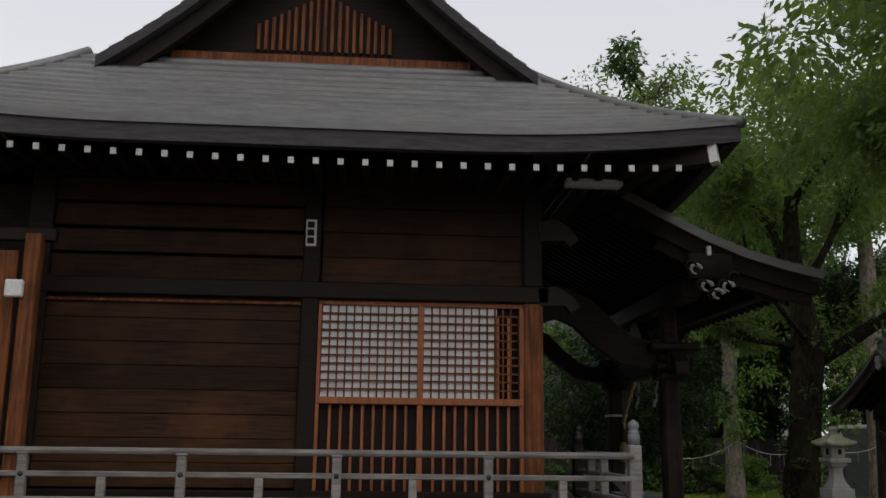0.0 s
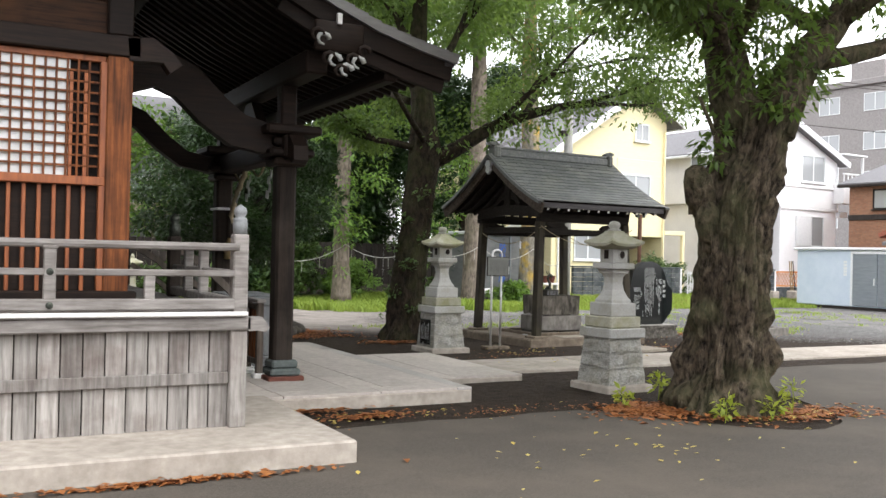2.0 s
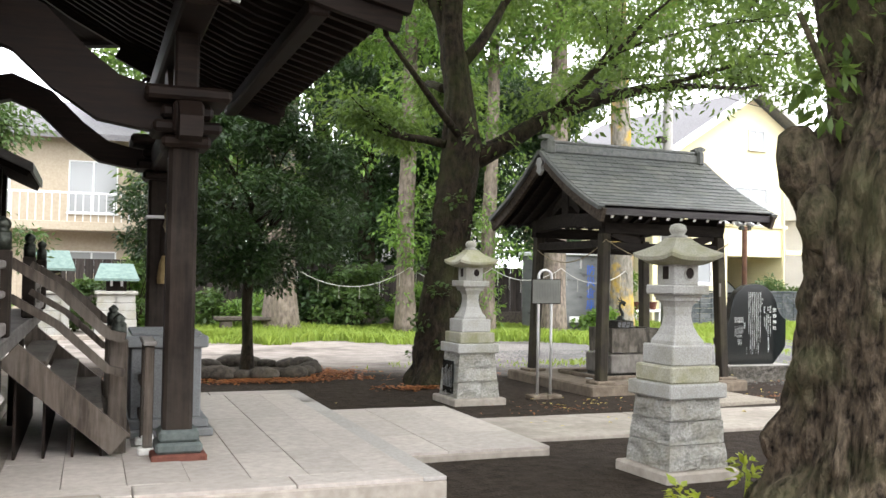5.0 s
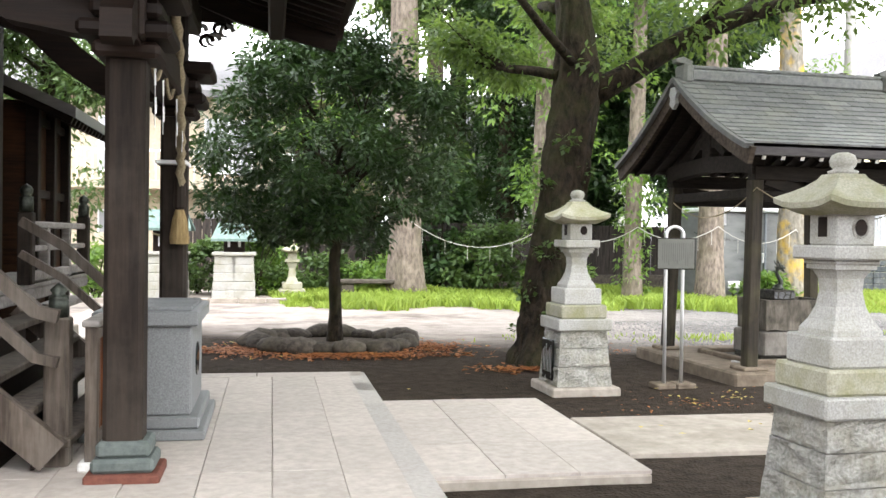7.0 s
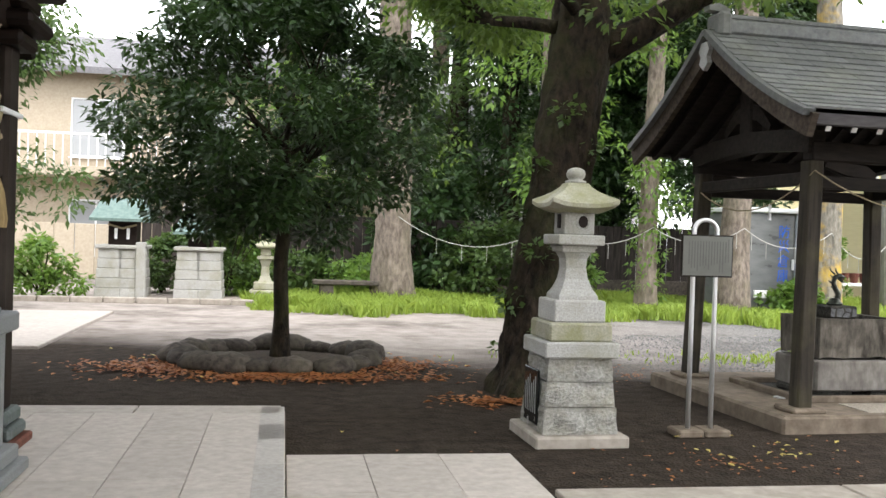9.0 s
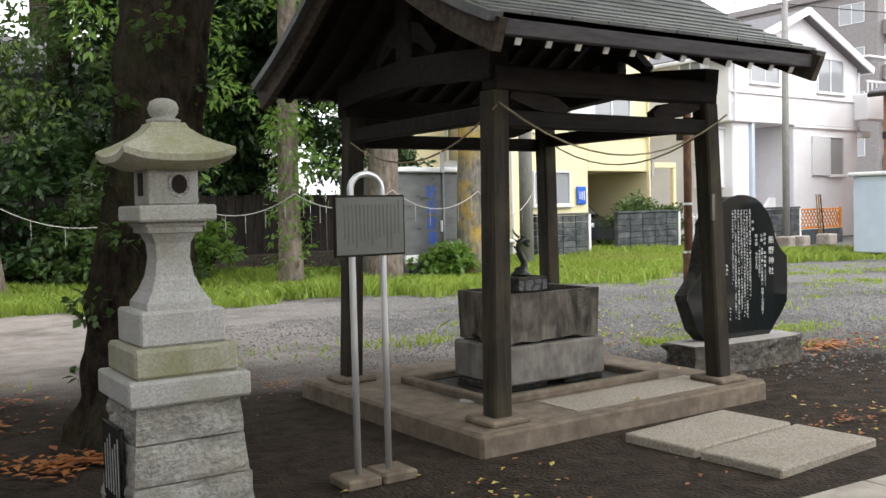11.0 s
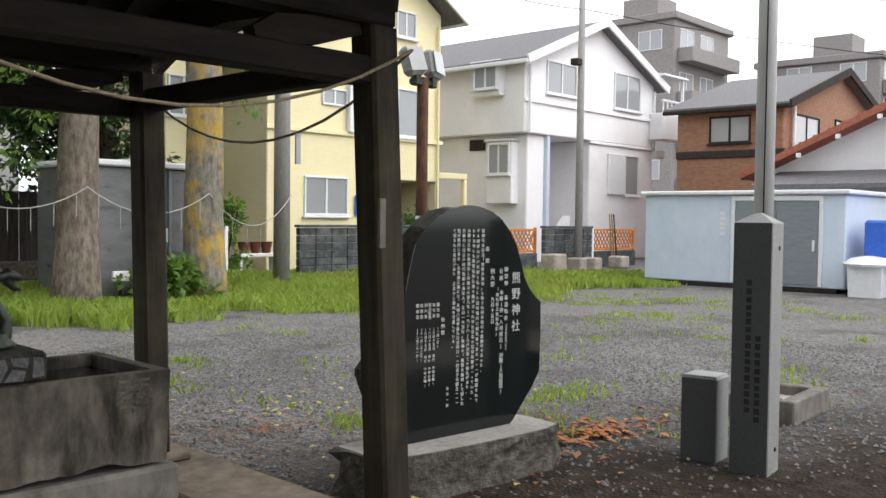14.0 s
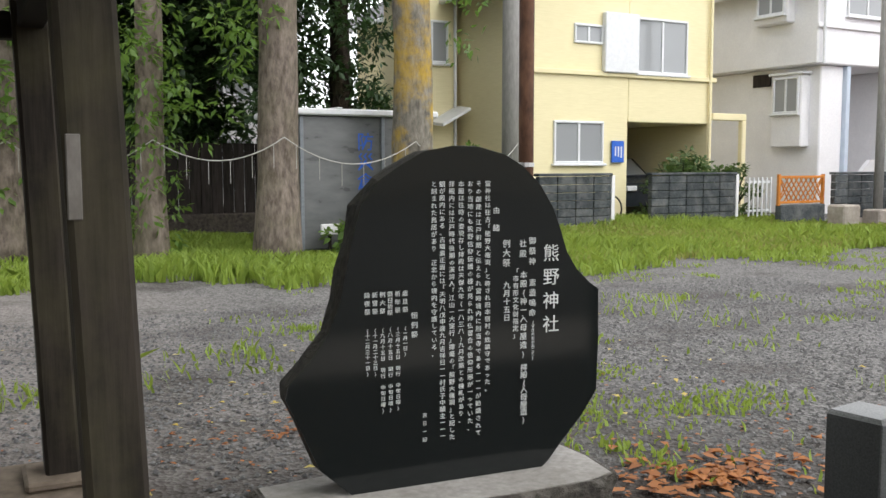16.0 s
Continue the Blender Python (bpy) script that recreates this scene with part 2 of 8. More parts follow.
M_barge = mat("weathered_barge_wood", (0.03, 0.023, 0.018), (0.085, 0.066, 0.05), 0.8, (5, 24, 24), 0.4, (0.14, 0.12, 0.10), 0.5, 0.4, 0.15)
# Both pavilion woods carry the roof's shade in their colour, beams deepest.
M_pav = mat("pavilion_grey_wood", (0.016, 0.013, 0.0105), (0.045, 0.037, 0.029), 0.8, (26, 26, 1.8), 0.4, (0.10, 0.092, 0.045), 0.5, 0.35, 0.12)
M_pavshade = mat("pavilion_shaded_wood", (0.009, 0.0072, 0.006), (0.025, 0.02, 0.0165), 0.8, (4, 24, 24), 0.3, vary=0.15)
M_copper = mat("weathered_copper_roof", (0.115, 0.11, 0.108), (0.19, 0.185, 0.18), 0.42, (3, 14, 14), 0.12, (0.16, 0.15, 0.13), 1.2, 0.5, 0.1, metal=0.25)
M_edge = mat("roof_edge_boards", (0.035, 0.032, 0.034), (0.07, 0.064, 0.064), 0.7, (4, 20, 30), 0.2, vary=0.1)
M_slate = mat("slate_shingle", (0.075, 0.078, 0.078), (0.145, 0.149, 0.147), 0.58, (18, 18, 18), 0.4, (0.20, 0.20, 0.15), 0.5, 0.35, 0.25)
M_white = mat("white_painted_end", (0.62, 0.61, 0.58), (0.8, 0.79, 0.76), 0.7, (30, 30, 30), 0.1, vary=0.06)
M_paper = mat("shoji_paper", (0.62, 0.63, 0.62), (0.74, 0.75, 0.74), 0.28, (5, 5, 5), 0.02, vary=0.0)
M_granite = mat("pale_granite", (0.29, 0.285, 0.268), (0.49, 0.48, 0.452), 0.75, (90, 90, 90), 0.3, (0.24, 0.23, 0.15), 0.35, 0.55, 0.06, dist=0.004)
M_graniteg = mat("grey_granite", (0.13, 0.135, 0.138), (0.25, 0.255, 0.258), 0.55, (120, 120, 120), 0.15, vary=0.06, dist=0.003)
M_granitep = mat("speckled_pillar_granite", (0.15, 0.155, 0.155), (0.32, 0.325, 0.32), 0.5, (150, 150, 150), 0.15, (0.16, 0.155, 0.14), 0.3, 0.4, 0.06, dist=0.003)
M_granitem = mat("mossy_granite", (0.27, 0.26, 0.20), (0.43, 0.41, 0.33), 0.85, (80, 80, 80), 0.4, (0.20, 0.20, 0.08), 0.25, 0.75, 0.08, dist=0.005)
M_rough = mat("rough_hewn_granite", (0.23, 0.222, 0.20), (0.45, 0.44, 0.405), 0.85, (36, 36, 44), 1.0, (0.27, 0.245, 0.17), 0.22, 0.5, 0.06, dist=0.025)
M_black = mat("polished_black_stone", (0.006, 0.008, 0.008), (0.011, 0.013, 0.013), 0.10, (60, 60, 60), 0.0, vary=0.0, rough_var=0.03)
M_blackr = mat("rough_black_stone", (0.012, 0.012, 0.011), (0.06, 0.055, 0.045), 0.7, (24, 24, 24), 1.0, vary=0.0, dist=0.02)
M_darkst = mat("dark_polished_granite", (0.055, 0.06, 0.062), (0.115, 0.12, 0.122), 0.35, (140, 140, 140), 0.05, vary=0.05)
M_conc = mat("old_concrete", (0.30, 0.264, 0.225), (0.44, 0.392, 0.34), 0.9, (9, 9, 9), 0.25, (0.19, 0.165, 0.135), 0.9, 0.5, 0.06)
M_pave = mat("paving_stone", (0.385, 0.342, 0.305), (0.51, 0.46, 0.415), 0.75, (14, 14, 14), 0.12, (0.38, 0.34, 0.30), 0.7, 0.4, 0.07)
M_paveg = mat("grey_border_stone", (0.30, 0.30, 0.29), (0.42, 0.42, 0.41), 0.7, (60, 60, 60), 0.15, vary=0.08)
M_hewn_pale = mat("marbled_patch", (0.065, 0.065, 0.068), (0.15, 0.15, 0.155), 0.65, (50, 50, 50), 0.2, vary=0.08)
M_pavestrip = mat("greyer_border_stone", (0.35, 0.325, 0.30), (0.46, 0.43, 0.40), 0.75, (30, 30, 30), 0.15, (0.36, 0.33, 0.30), 0.6, 0.4, 0.07)
M_wash = mat("pebble_wash_concrete", (0.18, 0.155, 0.125), (0.40, 0.355, 0.295), 0.85, (70, 70, 70), 0.8, (0.20, 0.17, 0.13), 0.6, 0.45, 0.05, dist=0.01)
M_basin = mat("stained_basin_stone", (0.026, 0.023, 0.018), (0.185, 0.165, 0.137), 0.75, (12, 12, 3.2), 0.45, (0.025, 0.021, 0.017), 0.34, 0.8, 0.05)
# brown concrete with the court's shade darkened into its colour
M_shadeconc = mat("shaded_brown_concrete", (0.115, 0.09, 0.067), (0.21, 0.17, 0.13), 0.85, (9, 9, 9), 0.25, (0.06, 0.048, 0.037), 0.7, 0.6, 0.05)
M_stain = mat("basin_plinth_stone", (0.11, 0.098, 0.085), (0.22, 0.205, 0.185), 0.8, (12, 12, 5), 0.4, (0.07, 0.062, 0.055), 0.35, 0.6, 0.05)
M_alulens = mat("dull_lamp_glass", (0.42, 0.43, 0.43), (0.52, 0.53, 0.53), 0.2, (6, 6, 6), 0.0, vary=0.0)
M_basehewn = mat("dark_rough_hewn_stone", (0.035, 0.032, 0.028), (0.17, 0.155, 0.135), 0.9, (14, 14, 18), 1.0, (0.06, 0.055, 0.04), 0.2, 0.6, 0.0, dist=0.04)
M_stain2 = mat("pale_top_stone", (0.27, 0.255, 0.235), (0.40, 0.38, 0.355), 0.8, (30, 30, 30), 0.4, (0.18, 0.165, 0.14), 0.3, 0.5, 0.0, dist=0.006)
M_bronze = mat("dark_bronze", (0.02, 0.024, 0.02), (0.07, 0.075, 0.06), 0.45, (40, 40, 40), 0.3, vary=0.0, metal=0.7)
M_steel = mat("stainless_steel", (0.62, 0.62, 0.62), (0.74, 0.74, 0.74), 0.32, (20, 20, 3), 0.02, vary=0.03, metal=0.7)
M_poles = mat("brushed_steel_pole", (0.58, 0.59, 0.60), (0.70, 0.71, 0.72), 0.4, (20, 20, 3), 0.02, vary=0.03, metal=0.25)
M_verdi = mat("green_copper_base", (0.08, 0.095, 0.09), (0.135, 0.152, 0.145), 0.6, (20, 20, 20), 0.2, vary=0.05)
M_redp = mat("dull_red_paint", (0.10, 0.038, 0.028), (0.17, 0.068, 0.05), 0.8, (20, 20, 20), 0.2, vary=0.05)
M_rope = mat("straw_rope", (0.20, 0.16, 0.10), (0.36, 0.30, 0.20), 0.9, (60, 60, 60), 0.4, vary=0.05)
M_ropew = mat("pale_cord", (0.34, 0.33, 0.30), (0.50, 0.49, 0.45), 0.85, (60, 60, 60), 0.2, vary=0.05)
M_paperw = mat("white_paper", (0.72, 0.72, 0.72), (0.8, 0.8, 0.8), 0.8, (10, 10, 10), 0.0, vary=0.03)
M_gold = mat("straw_gold_tassel", (0.22, 0.155, 0.07), (0.36, 0.26, 0.13), 0.8, (50, 50, 8), 0.4, vary=0.05)
M_bark1 = mat("dark_mossy_bark", (0.007, 0.0052, 0.004), (0.05, 0.037, 0.026), 0.95, (14, 14, 7), 1.0, (0.045, 0.052, 0.018), 0.45, 0.6, 0.0, dist=0.06)
M_bark2 = mat("cherry_bark", (0.007, 0.005, 0.004), (0.165, 0.128, 0.09), 0.95, (17, 17, 9), 1.0, (0.105, 0.108, 0.052), 0.5, 0.65, 0.0, dist=0.09)
M_bark3 = mat("pale_flaking_bark", (0.085, 0.068, 0.055), (0.26, 0.215, 0.178), 0.95, (12, 12, 5), 0.9, (0.12, 0.11, 0.065), 0.5, 0.5, 0.0, dist=0.03)
M_barky = mat("yellow_lichen_bark", (0.11, 0.10, 0.082), (0.28, 0.255, 0.21), 0.95, (12, 12, 5), 0.9, (0.50, 0.32, 0.03), 0.5, 0.95, 0.0, dist=0.03)
M_leaf1 = leaf_mat("cherry_leaf", (0.042, 0.085, 0.016), (0.125, 0.20, 0.042), 0.55)
M_leaf2 = leaf_mat("dark_glossy_leaf", (0.010, 0.030, 0.007), (0.042, 0.092, 0.019), 0.22, 0.48)
M_leaf3 = leaf_mat("fresh_green_leaf", (0.06, 0.13, 0.018), (0.15, 0.26, 0.05), 0.45)
M_leaf7 = leaf_mat("yellow_green_leaf", (0.14, 0.20, 0.018), (0.34, 0.40, 0.05), 0.45)
M_leaf4 = leaf_mat("hedge_leaf", (0.03, 0.068, 0.016), (0.09, 0.15, 0.036), 0.35)
M_grass = leaf_mat("lawn_grass", (0.15, 0.235, 0.028), (0.30, 0.40, 0.07), 0.35, 0.6)
M_grassy = leaf_mat("dry_tipped_grass", (0.20, 0.24, 0.05), (0.36, 0.36, 0.11), 0.3, 0.6)
M_litter = leaf_mat("fallen_red_leaf", (0.10, 0.03, 0.012), (0.46, 0.175, 0.04), 0.1, 0.7)
M_littery = leaf_mat("fallen_yellow_leaf", (0.42, 0.28, 0.03), (0.55, 0.48, 0.16), 0.1, 0.7)
M_stone = mat("ring_stone", (0.032, 0.027, 0.023), (0.11, 0.093, 0.078), 0.9, (14, 14, 14), 0.6, (0.09, 0.08, 0.055), 0.3, 0.5, 0.25, dist=0.02)
M_gravel = mat("grey_gravel_stone", (0.07, 0.069, 0.067), (0.19, 0.185, 0.18), 0.9, (30, 30, 30), 0.2, vary=0.35, island=True)


# the water court and the back yard lie turned against the hall's axis
COURT = about((11.184, 14.612), (11.534, 15.214), 8.03, 1.11, 1.06)
YARD = about((8.77, 12.016), (9.203, 12.198), 5.75, 1.19, 1.2)


# ---- ground, asphalt and paving ----
def ground_material():
    m = bpy.data.materials.new("earth_and_gravel")
    m.use_nodes = True
    N, L = m.node_tree.nodes, m.node_tree.links
    b = N["Principled BSDF"]
    b.inputs["Roughness"].default_value, b.inputs["Specular IOR Level"].default_value = 0.95, 0.1
    geo = N.new("ShaderNodeNewGeometry")
    sep = N.new("ShaderNodeSeparateXYZ")
    L.new(geo.outputs["Position"], sep.inputs[0])

    def noise_at(scale, detail=6.0, rough=0.6):
        n = N.new("ShaderNodeTexNoise")
        n.inputs["Scale"].default_value, n.inputs["Detail"].default_value, n.inputs["Roughness"].default_value = scale, detail, rough
        L.new(geo.outputs["Position"], n.inputs["Vector"])
        return n.outputs["Fac"]

    def ramp(fac, a, b2, ca, cb):
        r = N.new("ShaderNodeValToRGB")
        r.color_ramp.elements[0].position, r.color_ramp.elements[1].position = a, b2
        r.color_ramp.elements[0].color, r.color_ramp.elements[1].color = (*ca, 1), (*cb, 1)
        L.new(fac, r.inputs["Fac"])
        return r.outputs["Color"]

    def mix(f, a, b2):
        x = N.new("ShaderNodeMix")
        x.data_type = "RGBA"
        L.new(f, x.inputs["Factor"])
        L.new(a, x.inputs["A"])
        L.new(b2, x.inputs["B"])
        return x.outputs["Result"]

    def math_node(op, a, b2):
        x = N.new("ShaderNodeMath")
        x.operation = op
        for k, v in enumerate((a, b2)):
            if isinstance(v, (int, float)):
                x.inputs[k].default_value = v
            else:
                L.new(v, x.inputs[k])
        return x.outputs[0]

    vor = N.new("ShaderNodeTexVoronoi")
    vor.inputs["Scale"].default_value = 42.0
    L.new(geo.outputs["Position"], vor.inputs["Vector"])
    soil = ramp(noise_at(7.0), 0.3, 0.75, (0.017, 0.0125, 0.0092), (0.056, 0.042, 0.032))
    gravel = ramp(vor.outputs["Color"], 0.1, 0.9, (0.078, 0.075, 0.072), (0.25, 0.24, 0.229))
    sand = ramp(noise_at(3.0), 0.3, 0.7, (0.25, 0.215, 0.19), (0.39, 0.345, 0.31))
    # the stony yard starts behind the water pavilion and to the east of it
    edge = math_node("ADD", math_node("MULTIPLY", sep.outputs["X"], 0.42), sep.outputs["Y"])
    edge = math_node("ADD", edge, math_node("MULTIPLY", noise_at(0.55, 4.0), 3.4))
    far = N.new("ShaderNodeMapRange")
    far.inputs["From Min"].default_value, far.inputs["From Max"].default_value = 22.6, 25.0
    L.new(edge, far.inputs["Value"])
    west = N.new("ShaderNodeMapRange")
    west.inputs["From Min"].default_value, west.inputs["From Max"].default_value = 8.5, 15.0
    L.new(math_node("ADD", sep.outputs["X"], math_node("MULTIPLY", noise_at(0.4, 4.0), 3.0)), west.inputs["Value"])
    yard = mix(west.outputs[0], sand, gravel)
    patches = ramp(noise_at(0.8, 5.0), 0.5, 0.66, (0, 0, 0), (0.5, 0.5, 0.5))
    yard = mix(patches, yard, soil)
    L.new(mix(far.outputs[0], soil, yard), b.inputs["Base Color"])
    bp = N.new("ShaderNodeBump")
    bp.inputs["Strength"].default_value, bp.inputs["Distance"].default_value = 0.7, 0.02
    L.new(math_node("ADD", vor.outputs["Distance"], noise_at(14.0)), bp.inputs["Height"])
    L.new(bp.outputs[0], b.inputs["Normal"])
    return m


def build_ground():
    g = Geo()
    xs = [-900, -200, -60, *np.arange(-20, 60, 0.8), 80, 200, 900]
    ys = [-900, -200, -60, *np.arange(-20, 50, 0.8), 70, 200, 900]
    # the trodden earth is a little uneven, and flat beyond the yard
    grid = [[(float(x), float(y), (0.012 * (noise.noise((x * 0.7, y * 0.7, 0)) - 0.6)) if -20 < x < 60 and -20 < y < 50 else -0.01) for x in xs] for y in ys]
    g.sheet(grid)
    tagged(new("ground", mesh_of("ground", g, ground_material(), True)), "dark trodden earth and grey gravel yard", "ground", kind="structure")
    asphalt = mat("worn_asphalt", (0.054, 0.046, 0.039), (0.10, 0.087, 0.072), 0.85, (70, 70, 70), 0.35, (0.12, 0.10, 0.08), 1.4, 0.6, 0.0, dist=0.006)
    ex = np.arange(-14, 40.1, 0.18)
    rnd = random.Random(4)
    edge = [(float(x), 8.95 + 0.16 * noise.noise((x * 0.8, 3, 0)) + rnd.uniform(-0.02, 0.02) + (2.1 if x > 9.3 else 2.1 * max(0, (x - 8.4) / 0.9))) for x in ex]
    # a bare round of earth is left open about the old tree
    g = Geo()
    g.sheet([[(x, -14.0, 0.012) for x, _ in edge], [(x, 5.0, 0.012) for x, _ in edge], [(x, min(y, 7.3 + 1.35 * ((x - 7.6) / 1.25) ** 2 + 0.1 * noise.noise((x * 3, 0, 7))), 0.012) for x, y in edge]], 0.03)
    tagged(new("asphalt_apron", mesh_of("asphalt_apron", g, asphalt)), "worn brownish grey asphalt apron", "asphalt", kind="structure")
    # concrete kerb slab round the hall
    g = Geo().box(-9, 3.06, 7.65, 9.95, -0.05, 0.175, 0.015)
    g.box(-9, 2.2, 9.95, 17.2, -0.05, 0.172, 0.015)
    tagged(new("pavement_hall", mesh_of("pavement_hall", g, M_conc)), "pale concrete slab round the hall's foot", "pavement", kind="structure")
    terrace = tagged(new("pavement_terrace"), "pale stone paving in front of the steps", "pavement", kind="structure")
    part("bed", Geo().box(2.2, 5.33, 9.93, 15.0, -0.05, 0.125, 0.012), M_conc, terrace)
    stone = mesh_of("flagstone", Geo().box(-0.1982, 0.1982, -0.4482, 0.4482, 0, 0.03, 0.003), M_pave)
    stone.name = "flagstone"
    strip = mesh_of("border_stone", Geo().box(-0.085, 0.085, -0.55, 0.55, 0, 0.03, 0.004), M_pavestrip)
    across = mesh_of("edge_stone", Geo().box(-0.51, 0.51, -0.145, 0.145, 0, 0.03, 0.004), M_pave)
    for i in range(7):
        for j in range(5):
            piece("flagstone", stone, terrace, pose(2.62 + 0.4 * i, 10.68 + j * 0.9, 0.122 + 0.002 * ((i * 7 + j * 3) % 3)))
    for i in range(3):
        piece("edge_stone", across, terrace, pose(2.73 + 1.03 * i, 14.875, 0.123))
    for j in range(5):
        piece("border_stone", strip, terrace, pose(5.24, 10.5 + 1.1 * j - 0.02, 0.123) if j < 4 else pose(5.24, 14.42, 0.123))
    for i in range(3):
        piece("edge_stone", across, terrace, pose(2.73 + 1.03 * i, 10.09, 0.122))
    low = tagged(new("pavement_apron"), "lower apron of large pale paving stones", "pavement", kind="structure")
    part("bed", Geo().box(5.335, 6.76, 11.15, 13.75, -0.05, 0.055, 0.012), M_conc, low)
    big = mesh_of("flagstone", Geo().box(-0.2362, 0.2362, -0.4332, 0.4332, 0, 0.025, 0.003), M_pave)
    for i in range(3):
        for j in range(3):
            piece("flagstone", big, low, pose(5.575 + 0.476 * i, 11.6 + 0.87 * j, 0.052 + 0.002 * ((i + 2 * j) % 2)))
    walkp = tagged(new("pavement_approach"), "long concrete approach path with joints", "pavement", kind="structure")
    pan = mesh_of("path_slab", Geo().box(-0.895, 0.895, -0.65, 0.65, -0.05, 0.03, 0.008), M_conc)
    for i in range(12):
        piece("path_slab", pan, walkp, pose(7.76 + 1.8 * i, 12.45, 0.002 * (i % 2)))
    step = tagged(new("pavement_stepping"), "two pebble-dashed slabs before the water basin", "pavement", kind="structure")
    s1 = mesh_of("washed_slab", Geo().box(-0.44, 0.44, -0.235, 0.235, -0.04, 0.045, 0.008), M_wash)
    piece("washed_slab", s1, step, pose(10.27, 13.9, 0, 0, 0, -2))
    piece("washed_slab", s1, step, pose(10.26, 13.4, -0.004, 0, 0, -2))
    step.matrix_basis = COURT @ step.matrix_basis


build_ground()


# ---- the shrine hall ----
CX, CY = -0.9, 12.45
EAVE_Z, HALF_X, HALF_Y = 4.50, 4.3, 4.45


def lift(u):
    return 0.2 * max(0.0, abs(u) - 0.35) ** 2 / 0.42


def skirt_point(side, u, s):
    """A point of the lower roof: side 0 south, 1 east, 2 north, 3 west; u along the eave from -1 to 1; s from the eave up."""
    run = 1.85 * s
    half = (HALF_X if side % 2 == 0 else HALF_Y) - run
    z = EAVE_Z + 1.42 * (0.72 * s + 0.28 * s * s) + lift(u) * (1 - s) ** 1.5
    if side == 0:
        return (CX + u * half, CY - HALF_Y + run, z)
    if side == 2:
        return (CX - u * half, CY + HALF_Y - run, z)
    if side == 1:
        return (CX + HALF_X - run, CY + u * half, z)
    return (CX - HALF_X + run, CY - u * half, z)


def build_hall():
    hall = thing("shrine_hall", "dark-stained timber shrine hall with a grey curved roof", "shrine", (CX, CY, 0))
    # walls
    south, corner = 9.22, 1.66
    for name, b in (("wall_core", (-3.5, 1.6, 9.36, 15.6, 0.5, 5.2)),):
        part(name, Geo().box(*b, 0.0), M_dark, hall)
    for x, w in ((1.56, 0.2), (-0.73, 0.18), (-3.46, 0.24)):
        part("post", Geo().box(x - w / 2, x + w / 2, south - 0.03, south + 0.14, 1.05, 4.55 if x < 0 else 3.1, 0.012), M_redv if x > 0 else M_dark, hall)
    part("post", Geo().box(1.46, 1.66, south - 0.03, south + 0.14, 3.27, 4.42, 0.012), M_dark, hall)
    for y in (10.95, 13.95, 15.6):
        part("post", Geo().box(1.56, 1.74, y - 0.1, y + 0.1, 1.05, 4.55, 0.012), M_dark, hall)
    plank = mesh_of("plank", Geo().box(-1.27, 1.27, 0, 0.03, 0, 0.232, 0.006), M_darkx)
    for i in range(8):
        piece("plank", plank, hall, pose(-2.09 - CX, south + 0.03 + 0.004 * (i % 3) - CY, 1.22 + 0.236 * i))
    upper = mesh_of("plank", Geo().box(-1.06, 1.06, 0, 0.03, 0, 0.262, 0.006), M_darkx)
    for i in range(5):
        piece("plank", upper, hall, pose(0.43 - CX, south + 0.04 + 0.003 * (i % 2) - CY, 3.28 + 0.266 * i))
        piece("plank", plank, hall, pose(-2.09 - CX, south + 0.04 + 0.003 * (i % 2) - CY, 3.28 + 0.266 * i))
    for z0, z1, d in ((3.1, 3.27, 0.05), (1.05, 1.2, 0.06), (4.42, 4.6, 0.05)):
        part("tie_beam", Geo().box(-3.6, 1.72, south - d, south + 0.1, z0, z1, 0.01), M_dark, hall)
    part("thin_rail", Geo().box(-3.34, -0.82, south - 0.005, south + 0.05, 3.03, 3.06, 0.004), M_redv, hall)
    # window with a fine lattice before white paper, and a slatted panel below
    win = part("window", Geo().box(-0.64, 1.46, south + 0.02, south + 0.08, 3.045, 3.095, 0.006).box(-0.64, 1.46, south - 0.02, south + 0.08, 2.045, 2.115, 0.006), M_red, hall, "red-brown lattice window")
    for x in (-0.635, 0.405, 1.445):
        part("stile", Geo().box(x - 0.03, x + 0.03, south - 0.012, south + 0.07, 1.2, 3.045, 0.005), M_red, win)
    part("paper", Geo().box(-0.6, 1.19, south + 0.055, south + 0.06, 2.115, 3.045, 0.0), M_paper, win, "white translucent window paper")
    part("dark_gap", Geo().box(1.19, 1.42, south + 0.085, south + 0.09, 2.115, 3.045, 0.0), M_dark, win)
    part("backing", Geo().box(-0.6, 1.42, south + 0.07, south + 0.09, 1.2, 2.045, 0.0), M_dark, win)
    bar_v = mesh_of("lattice_bar", Geo().box(-0.0085, 0.0085, 0, 0.02, 0, 0.93, 0.002), M_redv)
    bar_h = mesh_of("lattice_bar", Geo().box(-0.49, 0.49, 0, 0.018, -0.0085, 0.0085, 0.002), M_redv)
    slat = mesh_of("slat", Geo().box(-0.015, 0.015, 0, 0.03, 0, 0.845, 0.004), M_red)
    inv = full(win).inverted()
    for x0 in (-0.605, 0.435):
        for i in range(1, 12):
            piece("lattice_bar", bar_v, win, inv @ pose(x0 + 0.98 * i / 12, south + 0.022, 2.115))
        for i in range(1, 11):
            piece("lattice_bar", bar_h, win, inv @ pose(x0 + 0.49, south + 0.025, 2.115 + 0.93 * i / 11))
        for i in range(1, 9):
            piece("slat", slat, win, inv @ pose(x0 + 0.98 * i / 9, south + 0.02, 1.2))
    # open sliding sash bars at the window's end
    for x in (1.2, 1.31):
        part("sash_bar", Geo().box(x - 0.014, x + 0.014, south + 0.03, south + 0.055, 2.115, 2.95, 0.003), M_red, win)
